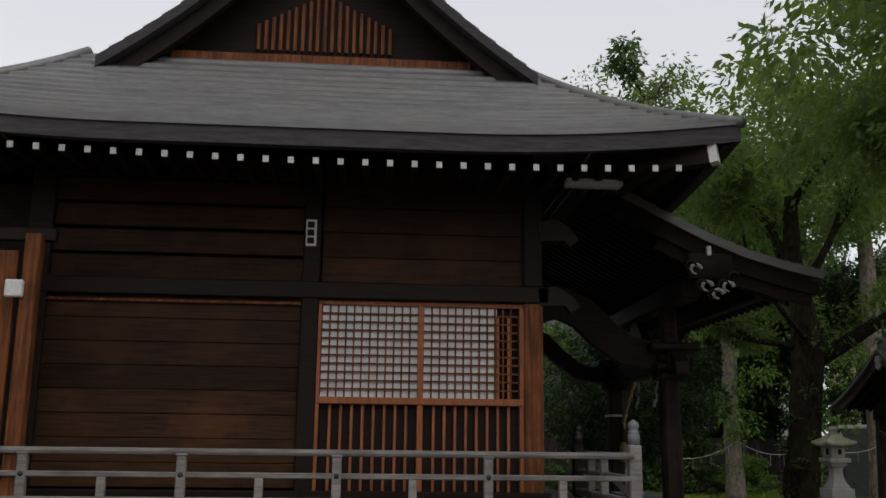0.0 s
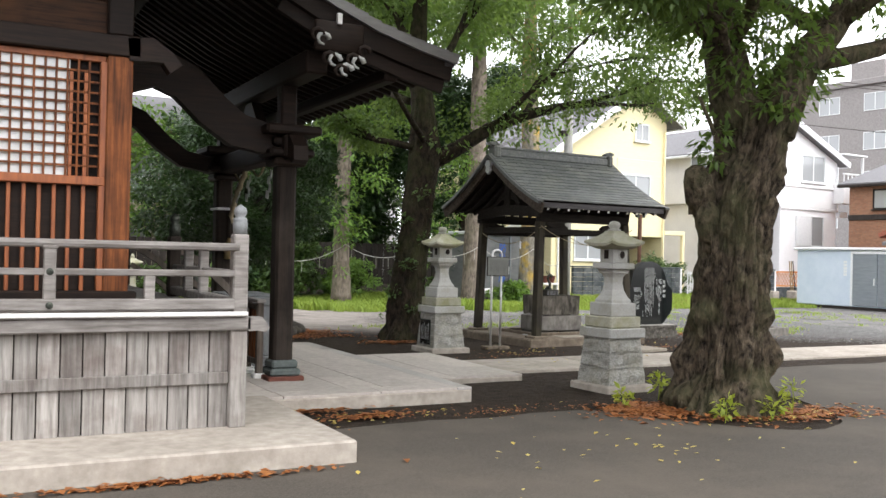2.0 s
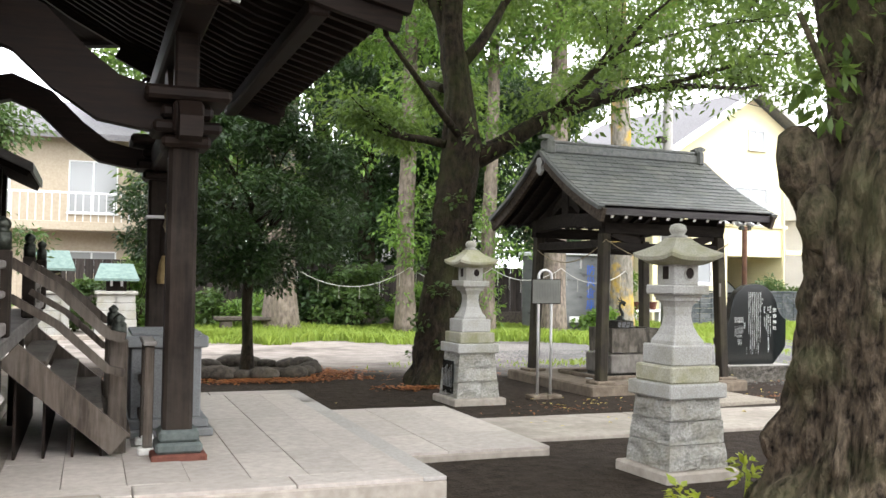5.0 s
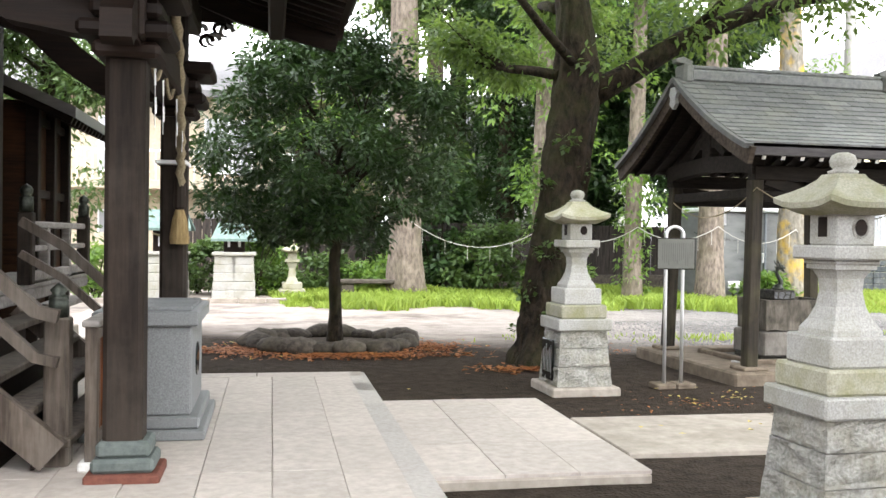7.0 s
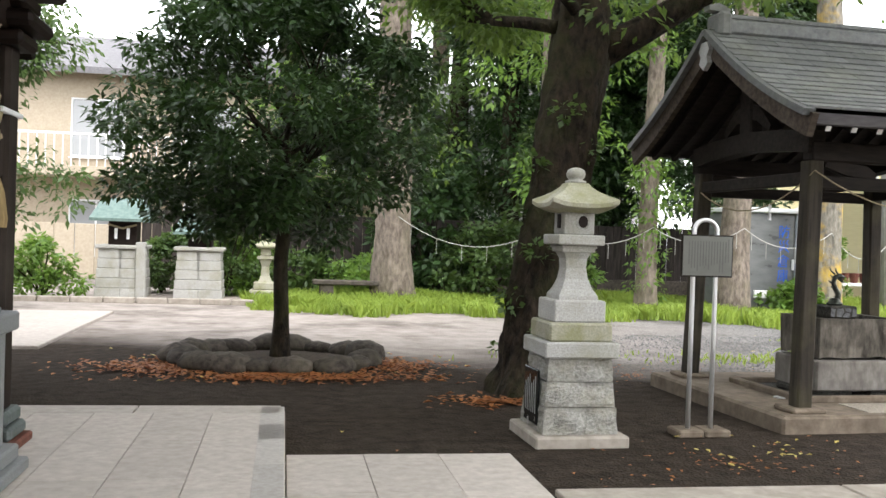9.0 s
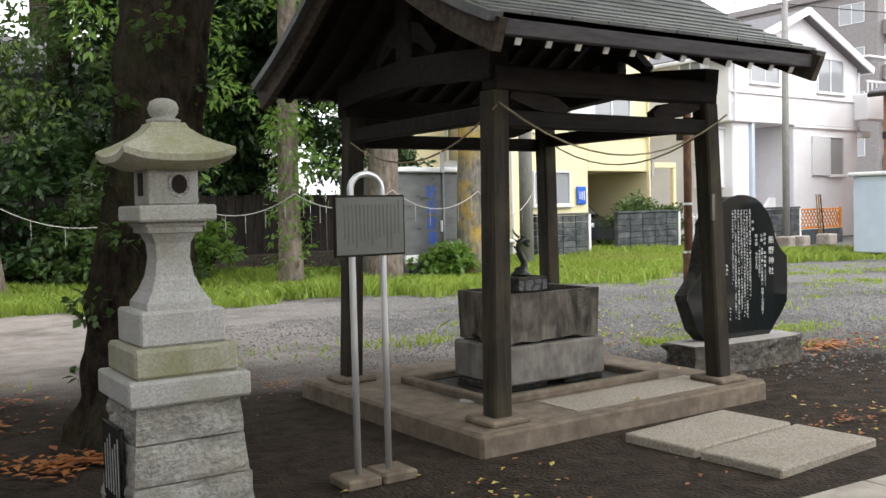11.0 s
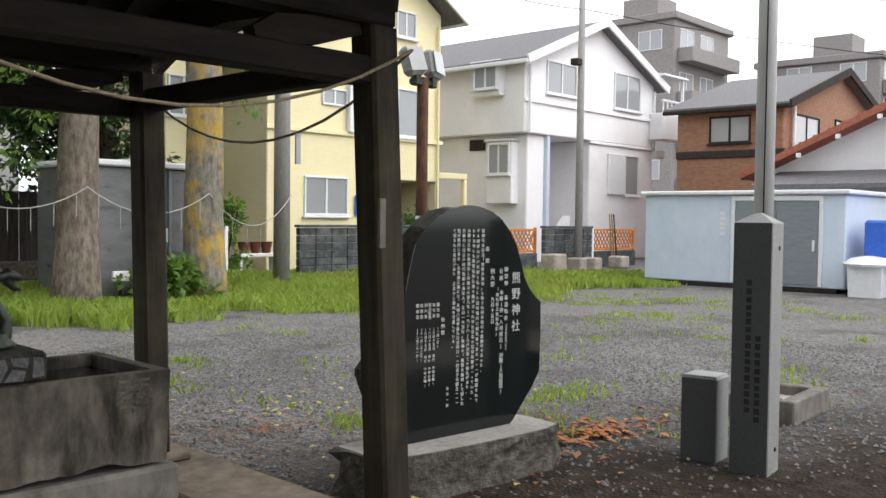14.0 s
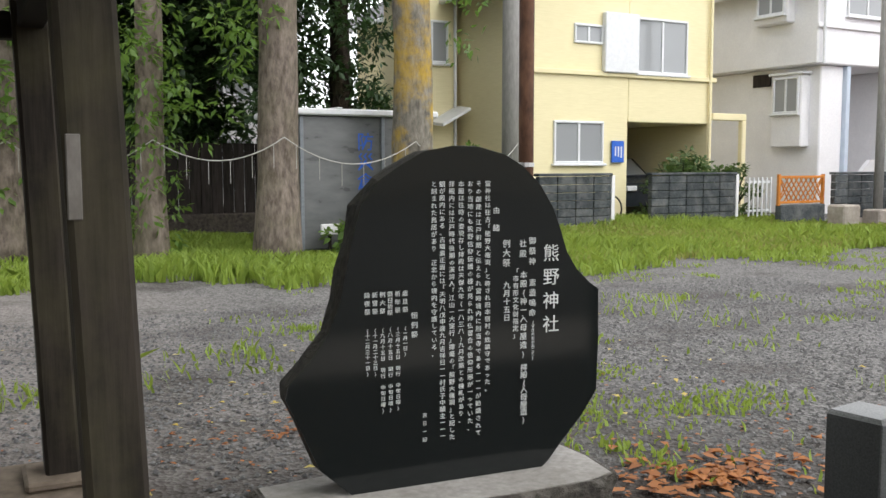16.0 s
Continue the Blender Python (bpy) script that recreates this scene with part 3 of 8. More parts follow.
    # front doors of the hall, in shade under the porch
    for k in range(4):
        part("front_door", Geo().box(1.6, 1.64, 11.1 + 0.69 * k, 11.76 + 0.69 * k, 1.15, 3.05, 0.01), M_dark, hall)
    # carved beam noses at the corner
    for z, r in ((3.16, 0.5), (3.86, 0.62)):
        nose = [(1.62, south + 0.02, z), (1.8, south + 0.02, z + 0.02), (1.93, south + 0.02, z - 0.03), (2.0, south + 0.02, z - 0.12)]
        part("carved_nose", Geo().sweep(nose, 0.14, [0.26 * r + 0.05, 0.3 * r + 0.05, 0.24 * r, 0.12]), M_dark, hall)
    # eave soffit, rafters with white ends, edge boards
    for side in range(4):
        g = Geo()
        us = np.linspace(-1, 1, 25)
        rows = [[skirt_point(side, u * 0.985, 0.02) for u in us], [skirt_point(side, u * 0.97, 0.62) for u in us]]
        rows = [[(x, y, z - 0.11) for x, y, z in rows[0]], [(x, y, EAVE_Z + 0.33) for x, y, z in rows[1]]]
        part("soffit", g.sheet(rows, 0.03), M_dark, hall)
        g = Geo()
        lip = [[(x, y, z - dz) for x, y, z in [skirt_point(side, u, 0.012) for u in us]] for dz in (-0.012, 0.17)]
        ins = [[skirt_point(side, u * 0.985, 0.07)[:2] + (skirt_point(side, u, 0.012)[2] - dz,) for u in us] for dz in (0.17, -0.005)]
        part("eave_board", g.sheet([*lip, *ins]), M_edge, hall)
    rafter = mesh_of("rafter", Geo().box(-0.032, 0.032, 0, 1.25, -0.045, 0.035, 0.004), M_dark)
    white = mesh_of("white_end", Geo().box(-0.028, 0.028, -0.006, 0.004, -0.036, 0.026, 0.003), M_white)
    for i in range(30):
        x = 2.79 - 0.23 * i
        z = EAVE_Z - 0.265 + 0.4 * lift((x - CX) / HALF_X) + 0.02 * max(0.0, -x - 1.0)
        r = piece("rafter", rafter, hall, pose(x - CX, 8.12 - CY, z, 4, 0, 0))
        piece("white_end", white, r, Matrix())
    # wing at the hall's far end with a brown corner post
    part("wing_wall", Geo().box(-9.0, -3.52, 9.7, 15.5, 0.5, 4.35, 0.01), M_dark, hall)
    wp = part("wing_post", Geo().box(-3.34, -3.2, 8.5, 8.64, 1.05, 3.55, 0.01), M_redv, hall)
    part("white_box", Geo().box(-3.46, -3.3, 8.44, 8.5, 2.94, 3.1, 0.012), M_white, wp)
    part("wing_board", Geo().box(-3.9, -3.42, 8.6, 8.64, 1.05, 3.4, 0.008), M_redv, hall)
    part("wing_rail", Geo().box(-5.0, -3.1, 8.6, 8.7, 3.5, 3.62, 0.01), M_dark, hall)
    hip = part("hip_rafter", Geo().sweep([(1.7, 9.2, 4.45), (2.5, 8.45, 4.38), (3.12, 8.12, 4.42)], 0.13, 0.17), M_dark, hall)
    part("metal_cap", Geo().sweep([(3.1, 8.13, 4.42), (3.17, 8.09, 4.43)], 0.145, 0.185), M_white, hip)
    # roof: closed deck under stepped courses of the lower roof
    for side in range(4):
        deck = [[(x, y, z - 0.022) for x, y, z in [skirt_point(side, u * 0.995, s) for u in np.linspace(-1, 1, 29)]] for s in np.linspace(0.015, 1, 9)]
        part("roof_deck", Geo().sheet(deck, 0.02), M_edge, hall)
        n = 14
        for k in range(n):
            s0, s1 = k / n, min(1.0, (k + 1.25) / n)
            us = np.linspace(-1, 1, 29)
            low = [skirt_point(side, u, s0) for u in us]
            high = [skirt_point(side, u, s1) for u in us]
            grid = [[(x, y, z + 0.052) for x, y, z in low], [(x, y, z + 0.006) for x, y, z in high]]
            part("roof_course", Geo().sheet(grid, 0.045), M_copper, hall)
    for side in range(4):
        hip_line = [skirt_point(side, 1, s) for s in np.linspace(0.0, 1, 9)]
        part("hip_ridge", Geo().tube([(x, y, z + 0.02) for x, y, z in hip_line], 0.06, 8), M_copper, hall, smooth=True)
    GX = CX + 0.16
    # upper gabled roof with its ridge running along the approach's cross axis
    def upper_point(sgn, v, y):
        x = GX + sgn * 2.3 * v
        return (x, y, 7.95 - 2.12 * (v * 1.25 - 0.25 * v * v))
    for sgn in (-1, 1):
        for k in range(12):
            grid = [[upper_point(sgn, min(1.0, (k + 1.2) / 12), y) for y in (9.5, 15.4)], [upper_point(sgn, k / 12, y) for y in (9.5, 15.4)]]
            grid = [[(x, y, z + 0.035) for x, y, z in grid[0]], [(x, y, z + 0.012) for x, y, z in grid[1]]]
            part("roof_course", Geo().sheet(grid, 0.026), M_copper, hall)
        for y0, drop, h, w in ((9.52, 0.02, 0.13, 0.16), (9.62, 0.17, 0.2, 0.1)):
            path = [upper_point(sgn, v, y0) for v in np.linspace(0, 1.05, 12)]
            g = Geo()
            vs = []
            for x, y, z in path:
                vs += [(x, y - w / 2, z - drop - h), (x, y + w / 2, z - drop - h), (x, y + w / 2, z - drop), (x, y - w / 2, z - drop)]
            fs = [(4 * a + k, 4 * a + (k + 1) % 4, 4 * a + 4 + (k + 1) % 4, 4 * a + 4 + k) for a in range(11) for k in range(4)] + [(0, 1, 2, 3), (44, 45, 46, 47)]
            part("barge_board", g.add(vs, fs), M_edge if drop < 0.1 else M_dark, hall)
    part("ridge", Geo().box(GX - 0.2, GX + 0.2, 9.3, 15.6, 7.9, 8.3, 0.03), M_copper, hall)
    gable = part("gable_wall", Geo().prism([(GX - 2.0, 5.8), (GX + 2.0, 5.8), (GX, 7.8)], -0.05, 0.05, pose(0, 10.1, 0, 90, 0, 0)), M_dark, hall)
    rib = Geo()
    for i in range(-9, 10):
        top = 6.95 - abs(i) * 0.045
        rib.box(GX + i * 0.085 - 0.02, GX + i * 0.085 + 0.02, 10.0, 10.04, 6.12, top - 0.1, 0.004)
    part("gable_lattice", rib, M_redv, gable)
    part("gable_sill", Geo().box(GX - 1.7, GX + 1.7, 9.78, 10.1, 5.86, 5.98, 0.01), M_redv, gable)
    part("gable_pendant", Geo().lathe([(0.02, 0), (0.07, 0.05), (0.1, 0.12), (0.06, 0.2), (0.09, 0.28), (0.03, 0.36)], 10, pose(GX, 9.6, 7.1)), M_white, gable)
    # small name plate and lamp under the eave
    plate = part("name_plate", Geo().box(-0.80, -0.69, south - 0.035, south - 0.02, 3.64, 3.92, 0.004), M_white, hall, "small pale framed plate with dark characters")
    for k in range(3):
        part("plate_character", Geo().box(-0.785, -0.715, south - 0.039, south - 0.034, 3.665 + 0.083 * k, 3.73 + 0.083 * k, 0.001), M_dark, plate)
    lamp = part("eave_lamp", Geo().box(1.78, 2.36, 8.52, 8.66, 4.19, 4.27, 0.02), M_paveg, hall, "grey strip-light housing")
    part("lamp_bracket", Geo().box(1.98, 2.14, 8.56, 8.62, 4.27, 4.4, 0.005), M_dark, lamp)
    return hall


def build_porch():
    porch = thing("porch", "timber entrance porch with curved copper roof and carved beams", "porch", (3.6, CY, 0))
    prof = [(2.35, 4.86), (2.8, 4.58), (3.3, 4.32), (3.75, 4.1), (4.2, 3.92), (4.7, 3.78), (5.12, 3.69)]
    ys = [10.03, 10.2, 11.0, CY, 13.9, 14.7, 14.87]
    for k in range(len(prof) - 1):
        (xa, za), (xb, zb) = prof[k], prof[k + 1]
        for h in range(3):
            p, q = h / 3, min(1, (h + 1) / 3)
            x0, z0, x1, z1 = xa + (xb - xa) * p, za + (zb - za) * p, xa + (xb - xa) * q + 0.03, za + (zb - za) * q - 0.012
            part("roof_course", Geo().sheet([[(x0, y, z0) for y in ys], [(x1, y, z1 + 0.02) for y in ys]], 0.03), M_copper, porch)
    part("under_roof", Geo().sheet([[(x - 0.06, y, z - 0.12) for y in (10.1, 14.8)] for x, z in prof], 0.05), M_dark, porch)
    for y in (10.06, 14.84):
        part("verge_board", Geo().sweep([(x, y, z - 0.06) for x, z in prof], 0.1, 0.09), M_copper, porch)
        part("verge_board", Geo().sweep([(x - 0.05, y + (0.05 if y < 12 else -0.05), z - 0.19) for x, z in prof], 0.09, 0.19), M_dark, porch)
        part("verge_board", Geo().sweep([(x - 0.12, y + (0.1 if y < 12 else -0.1), z - 0.34) for x, z in prof[2:]], 0.07, 0.13), M_dark, porch)
    part("eave_board", Geo().box(4.98, 5.1, 10.05, 14.85, 3.56, 3.67, 0.01), M_edge, porch)
    raf = mesh_of("rafter", Geo().sweep([(2.45 - 3.6, 0, 4.58), (3.3 - 3.6, 0, 4.1), (4.2 - 3.6, 0, 3.70), (5.0 - 3.6, 0, 3.48)], 0.06, 0.075), M_dark)
    for i in range(22):
        piece("rafter", raf, porch, pose(0, 10.2 + 0.215 * i - CY, 0))
    for y in (11.15, 13.75):
        col = part("column", Geo().prism([(3.6 + a * 0.108, y + b * 0.108) for a, b in ((-1, -0.75), (-0.75, -1), (0.75, -1), (1, -0.75), (1, 0.75), (0.75, 1), (-0.75, 1), (-1, 0.75))], 0.36, 2.78), M_post, porch, "dark weathered square column")
        part("copper_shoe", Geo().box(3.44, 3.78, y - 0.17, y + 0.17, 0.2, 0.28, 0.02).box(3.465, 3.755, y - 0.145, y + 0.145, 0.28, 0.37, 0.02), M_verdi, col, "dull green copper shoe")
        part("red_plinth", Geo().box(3.41, 3.81, y - 0.2, y + 0.2, 0.135, 0.2, 0.012), M_redp, col, "dull red plinth")
        for z, w, h in ((2.52, 0.36, 0.09), (2.62, 0.5, 0.09), (2.74, 0.38, 0.1), (2.86, 0.62, 0.1)):
            part("bracket_block", Geo().box(3.61 - w / 2, 3.61 + w / 2, y - w / 2, y + w / 2, z - h / 2, z + h / 2, 0.025), M_dark, porch)
        out = -1 if y < CY else 1
        nose = [(3.61, y + out * 0.1, 2.66), (3.61, y + out * 0.3, 2.67), (3.61, y + out * 0.43, 2.6), (3.61, y + out * 0.47, 2.5)]
        part("carved_nose", Geo().sweep(nose, 0.16, [0.26, 0.26, 0.18, 0.08]), M_dark, porch)
        # bowed tie beam between hall and column
        arc = [(1.66, y, 3.02), (1.9, y, 3.24), (2.2, y, 3.32), (2.5, y, 3.2), (2.78, y, 2.93), (3.05, y, 2.74), (3.35, y, 2.68), (3.6, y, 2.68)]
        part("bowed_beam", Geo().sweep([(p, q, r + (0.09 if y < CY else 0)) for p, q, r in arc], 0.17, [k * (1.65 if y < CY else 1) for k in (0.26, 0.26, 0.25, 0.24, 0.23, 0.22, 0.2, 0.17)]), M_dark, porch)
        part("strut", Geo().box(3.52, 3.7, y - 0.09, y + 0.09, 2.9, 3.42, 0.02), M_dark, porch)
    part("front_beam", Geo().box(3.5, 3.72, 10.85, 14.05, 2.56, 2.8, 0.02), M_dark, porch)
    part("purlin", Geo().box(3.5, 3.74, 10.25, 14.65, 3.36, 3.6, 0.02), M_dark, porch)
    part("purlin", Geo().box(4.35, 4.5, 10.2, 14.7, 3.36, 3.5, 0.02), M_dark, porch)
    part("frog_strut", Geo().prism([(-0.6, 0), (0.6, 0), (0.4, 0.2), (0.12, 0.5), (-0.12, 0.5), (-0.4, 0.2)], -0.06, 0.06, pose(3.61, CY, 2.84, 90, 0, 90)), M_dark, porch)
    # carved cloud pendants with pale tips below the verges
    for y in (9.99, 14.91):
        g, tips = Geo(), Geo()
        rnd = random.Random(8)
        for i in range(9):
            a = i / 8
            c = (3.52 + 0.5 * a, y, 3.72 - 0.24 * math.sin(a * math.pi) - 0.16 * a + rnd.uniform(-0.05, 0.05))
            ring = [(c[0] + 0.062 * math.cos(k * 0.8), c[1] - 0.015, c[2] + 0.055 * math.sin(k * 0.8)) for k in range(7)]
            (tips if i % 2 else g).tube(ring, [0.026, 0.026, 0.024, 0.022, 0.02, 0.016, 0.01], 6)
        g.box(3.5, 4.02, y + 0.0, y + 0.06, 3.55, 3.85, 0.03)
        cv = part("carved_pendant", g, M_dark, porch, "cloud carving with pale worn tips", True)
        part("pale_scroll", tips, M_paveg, cv, smooth=True)
        part("white_peg", Geo().box(3.72, 3.77, y - 0.03, y + 0.02, 3.82, 3.93, 0.005), M_white, cv)
    # straw cord with folded paper streamers, and the bell rope tied back to a column
    cord = [(3.69, 11.25 + 2.4 * a, 2.62 - 0.16 * math.sin(math.pi * a * 3) ** 2) for a in np.linspace(0, 1, 25)]
    sh = thing("straw_rope", "twisted straw cord with white paper streamers between columns", "rope", (3.69, 12.45, 2.6))
    part("cord", Geo().tube(cord, 0.014, 6), M_rope, sh)
    for y in (11.55, 11.98, 12.85, 13.3):
        g = Geo()
        for k in range(4):
            off = 0.022 if k % 2 else -0.022
            g.box(-0.002, 0.002, off - 0.04, off + 0.04, -0.085 * (k + 1), -0.085 * k + 0.012, 0.0, pose(3.7, y, 2.5, 12, 0, 8 * (k % 2)))
        part("paper_streamer", g, M_paperw, sh, "white zigzag paper")
    rope = thing("bell_rope", "thick braided bell rope with straw tassel, tied to the column", "rope", (3.66, 13.58, 1.43))
    way = [(3.72, 12.5, 3.1), (3.72, 12.75, 2.85), (3.7, 13.1, 2.52), (3.68, 13.4, 2.25), (3.67, 13.52, 2.07), (3.66, 13.56, 1.81)]
    braid = [Vector(a).lerp(Vector(b), f) for a, b in zip(way, way[1:]) for f in (0, 0.25, 0.5, 0.75)]
    part("braid", Geo().tube([p + Vector((0.008 * (-1) ** i, 0, 0)) for i, p in enumerate(braid)], 0.035, 8), M_rope, rope, smooth=True)
    part("cloth_sleeve", Geo().lathe([(0.035, 1.71), (0.05, 1.73), (0.05, 2.01), (0.04, 2.05)], 10, pose(3.66, 13.56, 0)), M_post, rope)
    part("tassel", Geo().lathe([(0.075, 1.43), (0.08, 1.48), (0.06, 1.63), (0.035, 1.71), (0.03, 1.73)], 14, pose(3.66, 13.56, 0)), M_gold, rope, "golden straw tassel")
    part("white_tie", Geo().box(3.47, 3.72, 13.5, 13.9, 2.08, 2.11, 0.004), M_paperw, rope)


def build_veranda():
    ver = thing("veranda", "raised weathered timber veranda with boarded skirt", "veranda", (CX, 8.8, 0.17))
    inv = full(ver).inverted()
    floor = mesh_of("floor_board", Geo().box(-0.1, 0.1, 0, 0.86, 0, 0.035, 0.004), M_grey)
    for i in range(43):
        piece("floor_board", floor, ver, inv @ pose(2.3 - 0.205 * i, 8.4, 1.035))
    part("front_floor", Geo().box(1.62, 2.42, 9.265, 16.45, 1.035, 1.07, 0.006), M_grey, ver)
    part("joists", Geo().box(-6.2, 2.3, 8.6, 9.3, 0.86, 0.94, 0.01), M_dark, ver)
    part("edge_beam", Geo().box(-6.3, 2.47, 8.425, 8.52, 0.93, 1.033, 0.01), M_grey, ver)
    part("edge_beam", Geo().box(2.33, 2.42, 8.53, 16.45, 0.93, 1.03, 0.01), M_grey, ver)
    part("pale_nosing", Geo().box(-6.3, 2.43, 8.385, 8.425, 1.045, 1.078, 0.006), M_white, ver, "worn white-painted nosing")
    board = mesh_of("skirt_board", Geo().box(-0.072, 0.072, 0, 0.022, 0, 0.755, 0.004), M_greyv)
    rnd = random.Random(3)
    for i in range(54):
        piece("skirt_board", board, ver, inv @ pose(2.24 - 0.153 * i, 8.515 + rnd.uniform(-0.003, 0.003), 0.172))
    part("skirt_back", Geo().box(-6.2, 2.3, 8.55, 8.57, 0.175, 0.95, 0.0), M_dark, ver)
    part("skirt_rail", Geo().box(-6.2, 2.31, 8.478, 8.512, 0.515, 0.605, 0.006), M_greyv, ver)
    for x, w in ((2.38, 0.13), (0.52, 0.1), (-1.65, 0.1), (-3.8, 0.1)):
        part("skirt_post", Geo().box(x - w / 2, x + w / 2, 8.45, 8.56, 0.172, 0.93, 0.008), M_greyv, ver)
        if w < 0.12:
            part("white_cap", Geo().box(x - 0.035, x + 0.035, 8.418, 8.448, 0.77, 0.98, 0.004), M_white, ver)
    for y in (10.7, 13.0, 15.3):
        part("skirt_post", Geo().box(2.3, 2.42, y - 0.06, y + 0.06, 0.16, 0.93, 0.008), M_post, ver)
    part("beam_nose", Geo().sweep([(2.44, 8.47, 0.98), (2.54, 8.47, 0.98), (2.6, 8.47, 0.93)], 0.09, [0.11, 0.11, 0.05]), M_grey, ver)
    # balustrade
    rail = thing("veranda_railing", "weathered grey timber balustrade with metal-capped corner post", "railing", (CX, 8.5, 1.07))
    ry = 8.485
    part("top_rail", Geo().tube([(-6.3, ry, 1.575), (-3, ry, 1.573), (0, ry, 1.575), (2.37, ry, 1.575)], 0.031, 8), M_grey, rail)
    part("mid_rail", Geo().box(-6.3, 2.34, ry - 0.03, ry + 0.03, 1.345, 1.395, 0.008), M_grey, rail)
    part("bottom_rail", Geo().box(-6.3, 2.34, ry - 0.04, ry + 0.04, 1.09, 1.175, 0.01), M_grey, rail)
    for i in range(5):
        x = 1.005 - 1.386 * i
        part("baluster", Geo().box(x - 0.042, x + 0.042, ry - 0.036, ry + 0.036, 1.17, 1.545, 0.008).box(x - 0.052, x + 0.052, ry - 0.045, ry + 0.045, 1.535, 1.56, 0.008), M_grey, rail)
        for z in (1.13, 1.37):
            part("nail_cover", Geo().lathe([(0.026, 0), (0.026, 0.006), (0.012, 0.012)], 12, pose(x, ry - 0.04 + (0.01 if z > 1.2 else 0), z, 90, 0, 0)), M_bronze, rail)
        part("short_baluster", Geo().box(x + 0.655, x + 0.73, ry - 0.03, ry + 0.03, 1.17, 1.35, 0.006), M_grey, rail)
    cp = part("corner_post", Geo().box(2.33, 2.45, 8.475, 8.595, 1.06, 1.68, 0.012), M_grey, rail)
    cap = [(0.056, 0), (0.058, 0.09), (0.052, 0.1), (0.058, 0.11), (0.05, 0.125), (0.036, 0.135), (0.05, 0.16), (0.053, 0.185), (0.04, 0.21), (0.012, 0.228), (0.003, 0.235)]
    part("metal_cap", Geo().lathe(cap, 16, pose(2.39, 8.535, 1.68)), M_graniteg, cp, "dull metal onion-shaped cap", True)
    rx = 2.39
    for z0, z1, w in ((1.545, 1.605, 0.03), (1.345, 1.395, 0.03), (1.09, 1.175, 0.04)):
        for a, b in ((8.6, 10.9), (14.0, 16.3)):
            part("side_rail", Geo().box(rx - w, rx + w, a, b, z0, z1, 0.012), M_grey, rail)
    for y in (9.7, 10.3, 14.6, 15.5):
        part("baluster", Geo().box(rx - 0.04, rx + 0.04, y - 0.04, y + 0.04, 1.08, 1.55, 0.008), M_grey, rail)
    for y in (10.95, 13.95, 16.35):
        p = part("head_post", Geo().box(rx - 0.06, rx + 0.06, y - 0.06, y + 0.06, 1.07, 1.68, 0.012), M_post, rail)
        part("dark_cap", Geo().lathe(cap, 14, pose(rx, y, 1.68)), M_bronze, p, "dark onion-shaped cap", True)
    # steps up to the hall
    st = thing("front_steps", "dark timber steps with sloping handrails", "steps", (2.85, CY, 0.15))
    for k in range(4):
        part("tread", Geo().box(2.45 + 0.2 * k, 2.68 + 0.2 * k, 11.3, 13.6, 0.87 - 0.18 * k - 0.05, 0.87 - 0.18 * k, 0.008), M_postw, st)
        part("riser", Geo().box(2.46 + 0.2 * k, 2.48 + 0.2 * k, 11.32, 13.58, 0.15, 0.82 - 0.18 * k, 0.0), M_dark, st)
    for y in (11.25, 13.65):
        part("string", Geo().sweep([(2.42, y, 0.93), (3.2, y, 0.25)], 0.08, 0.2), M_postw, st)
        for dz, h in ((0.62, 0.075), (0.36, 0.06)):
            part("handrail", Geo().sweep([(2.42, y, 1.0 + dz - 0.02), (2.75, y, 0.78 + dz), (3.1, y, 0.45 + dz), (3.22, y, 0.42 + dz)], 0.06, h), M_postw, st)
        nw = part("newel", Geo().box(3.11, 3.25, y + 0.2 - 0.07, y + 0.2 + 0.07, 0.13, 1.02, 0.012) if y < CY else Geo().box(3.11, 3.25, y - 0.27, y - 0.13, 0.13, 1.02, 0.012), M_postw, st)
        part("newel_cap", Geo().lathe(cap[:-4] + [(0.02, 0.19), (0.005, 0.2)], 12, pose(3.18, y + (0.2 if y < CY else -0.2), 1.02)), M_bronze, nw, "dark metal cap", True)
    gate = thing("slatted_barrier", "low weathered slatted timber barrier beside the steps", "barrier", (3.42, 12.0, 0.15))
    for k in range(8):
        part("slat", Geo().box(3.4, 3.44, 11.74 + 0.075 * k, 11.775 + 0.075 * k, 0.24, 0.78 - 0.006 * k, 0.005), M_greyv if k == 0 else M_postw, gate)
    part("rail", Geo().box(3.36, 3.398, 11.72, 12.32, 0.62, 0.68, 0.006).box(3.36, 3.398, 11.72, 12.32, 0.34, 0.4, 0.006), M_postw, gate)
    part("foot", Geo().box(3.37, 3.47, 11.68, 11.78, 0.15, 0.235, 0.008), M_white, gate, "white painted foot")
    part("sill", Geo().box(3.3, 3.52, 11.62, 12.4, 0.148, 0.16, 0.003), M_greyv, gate)


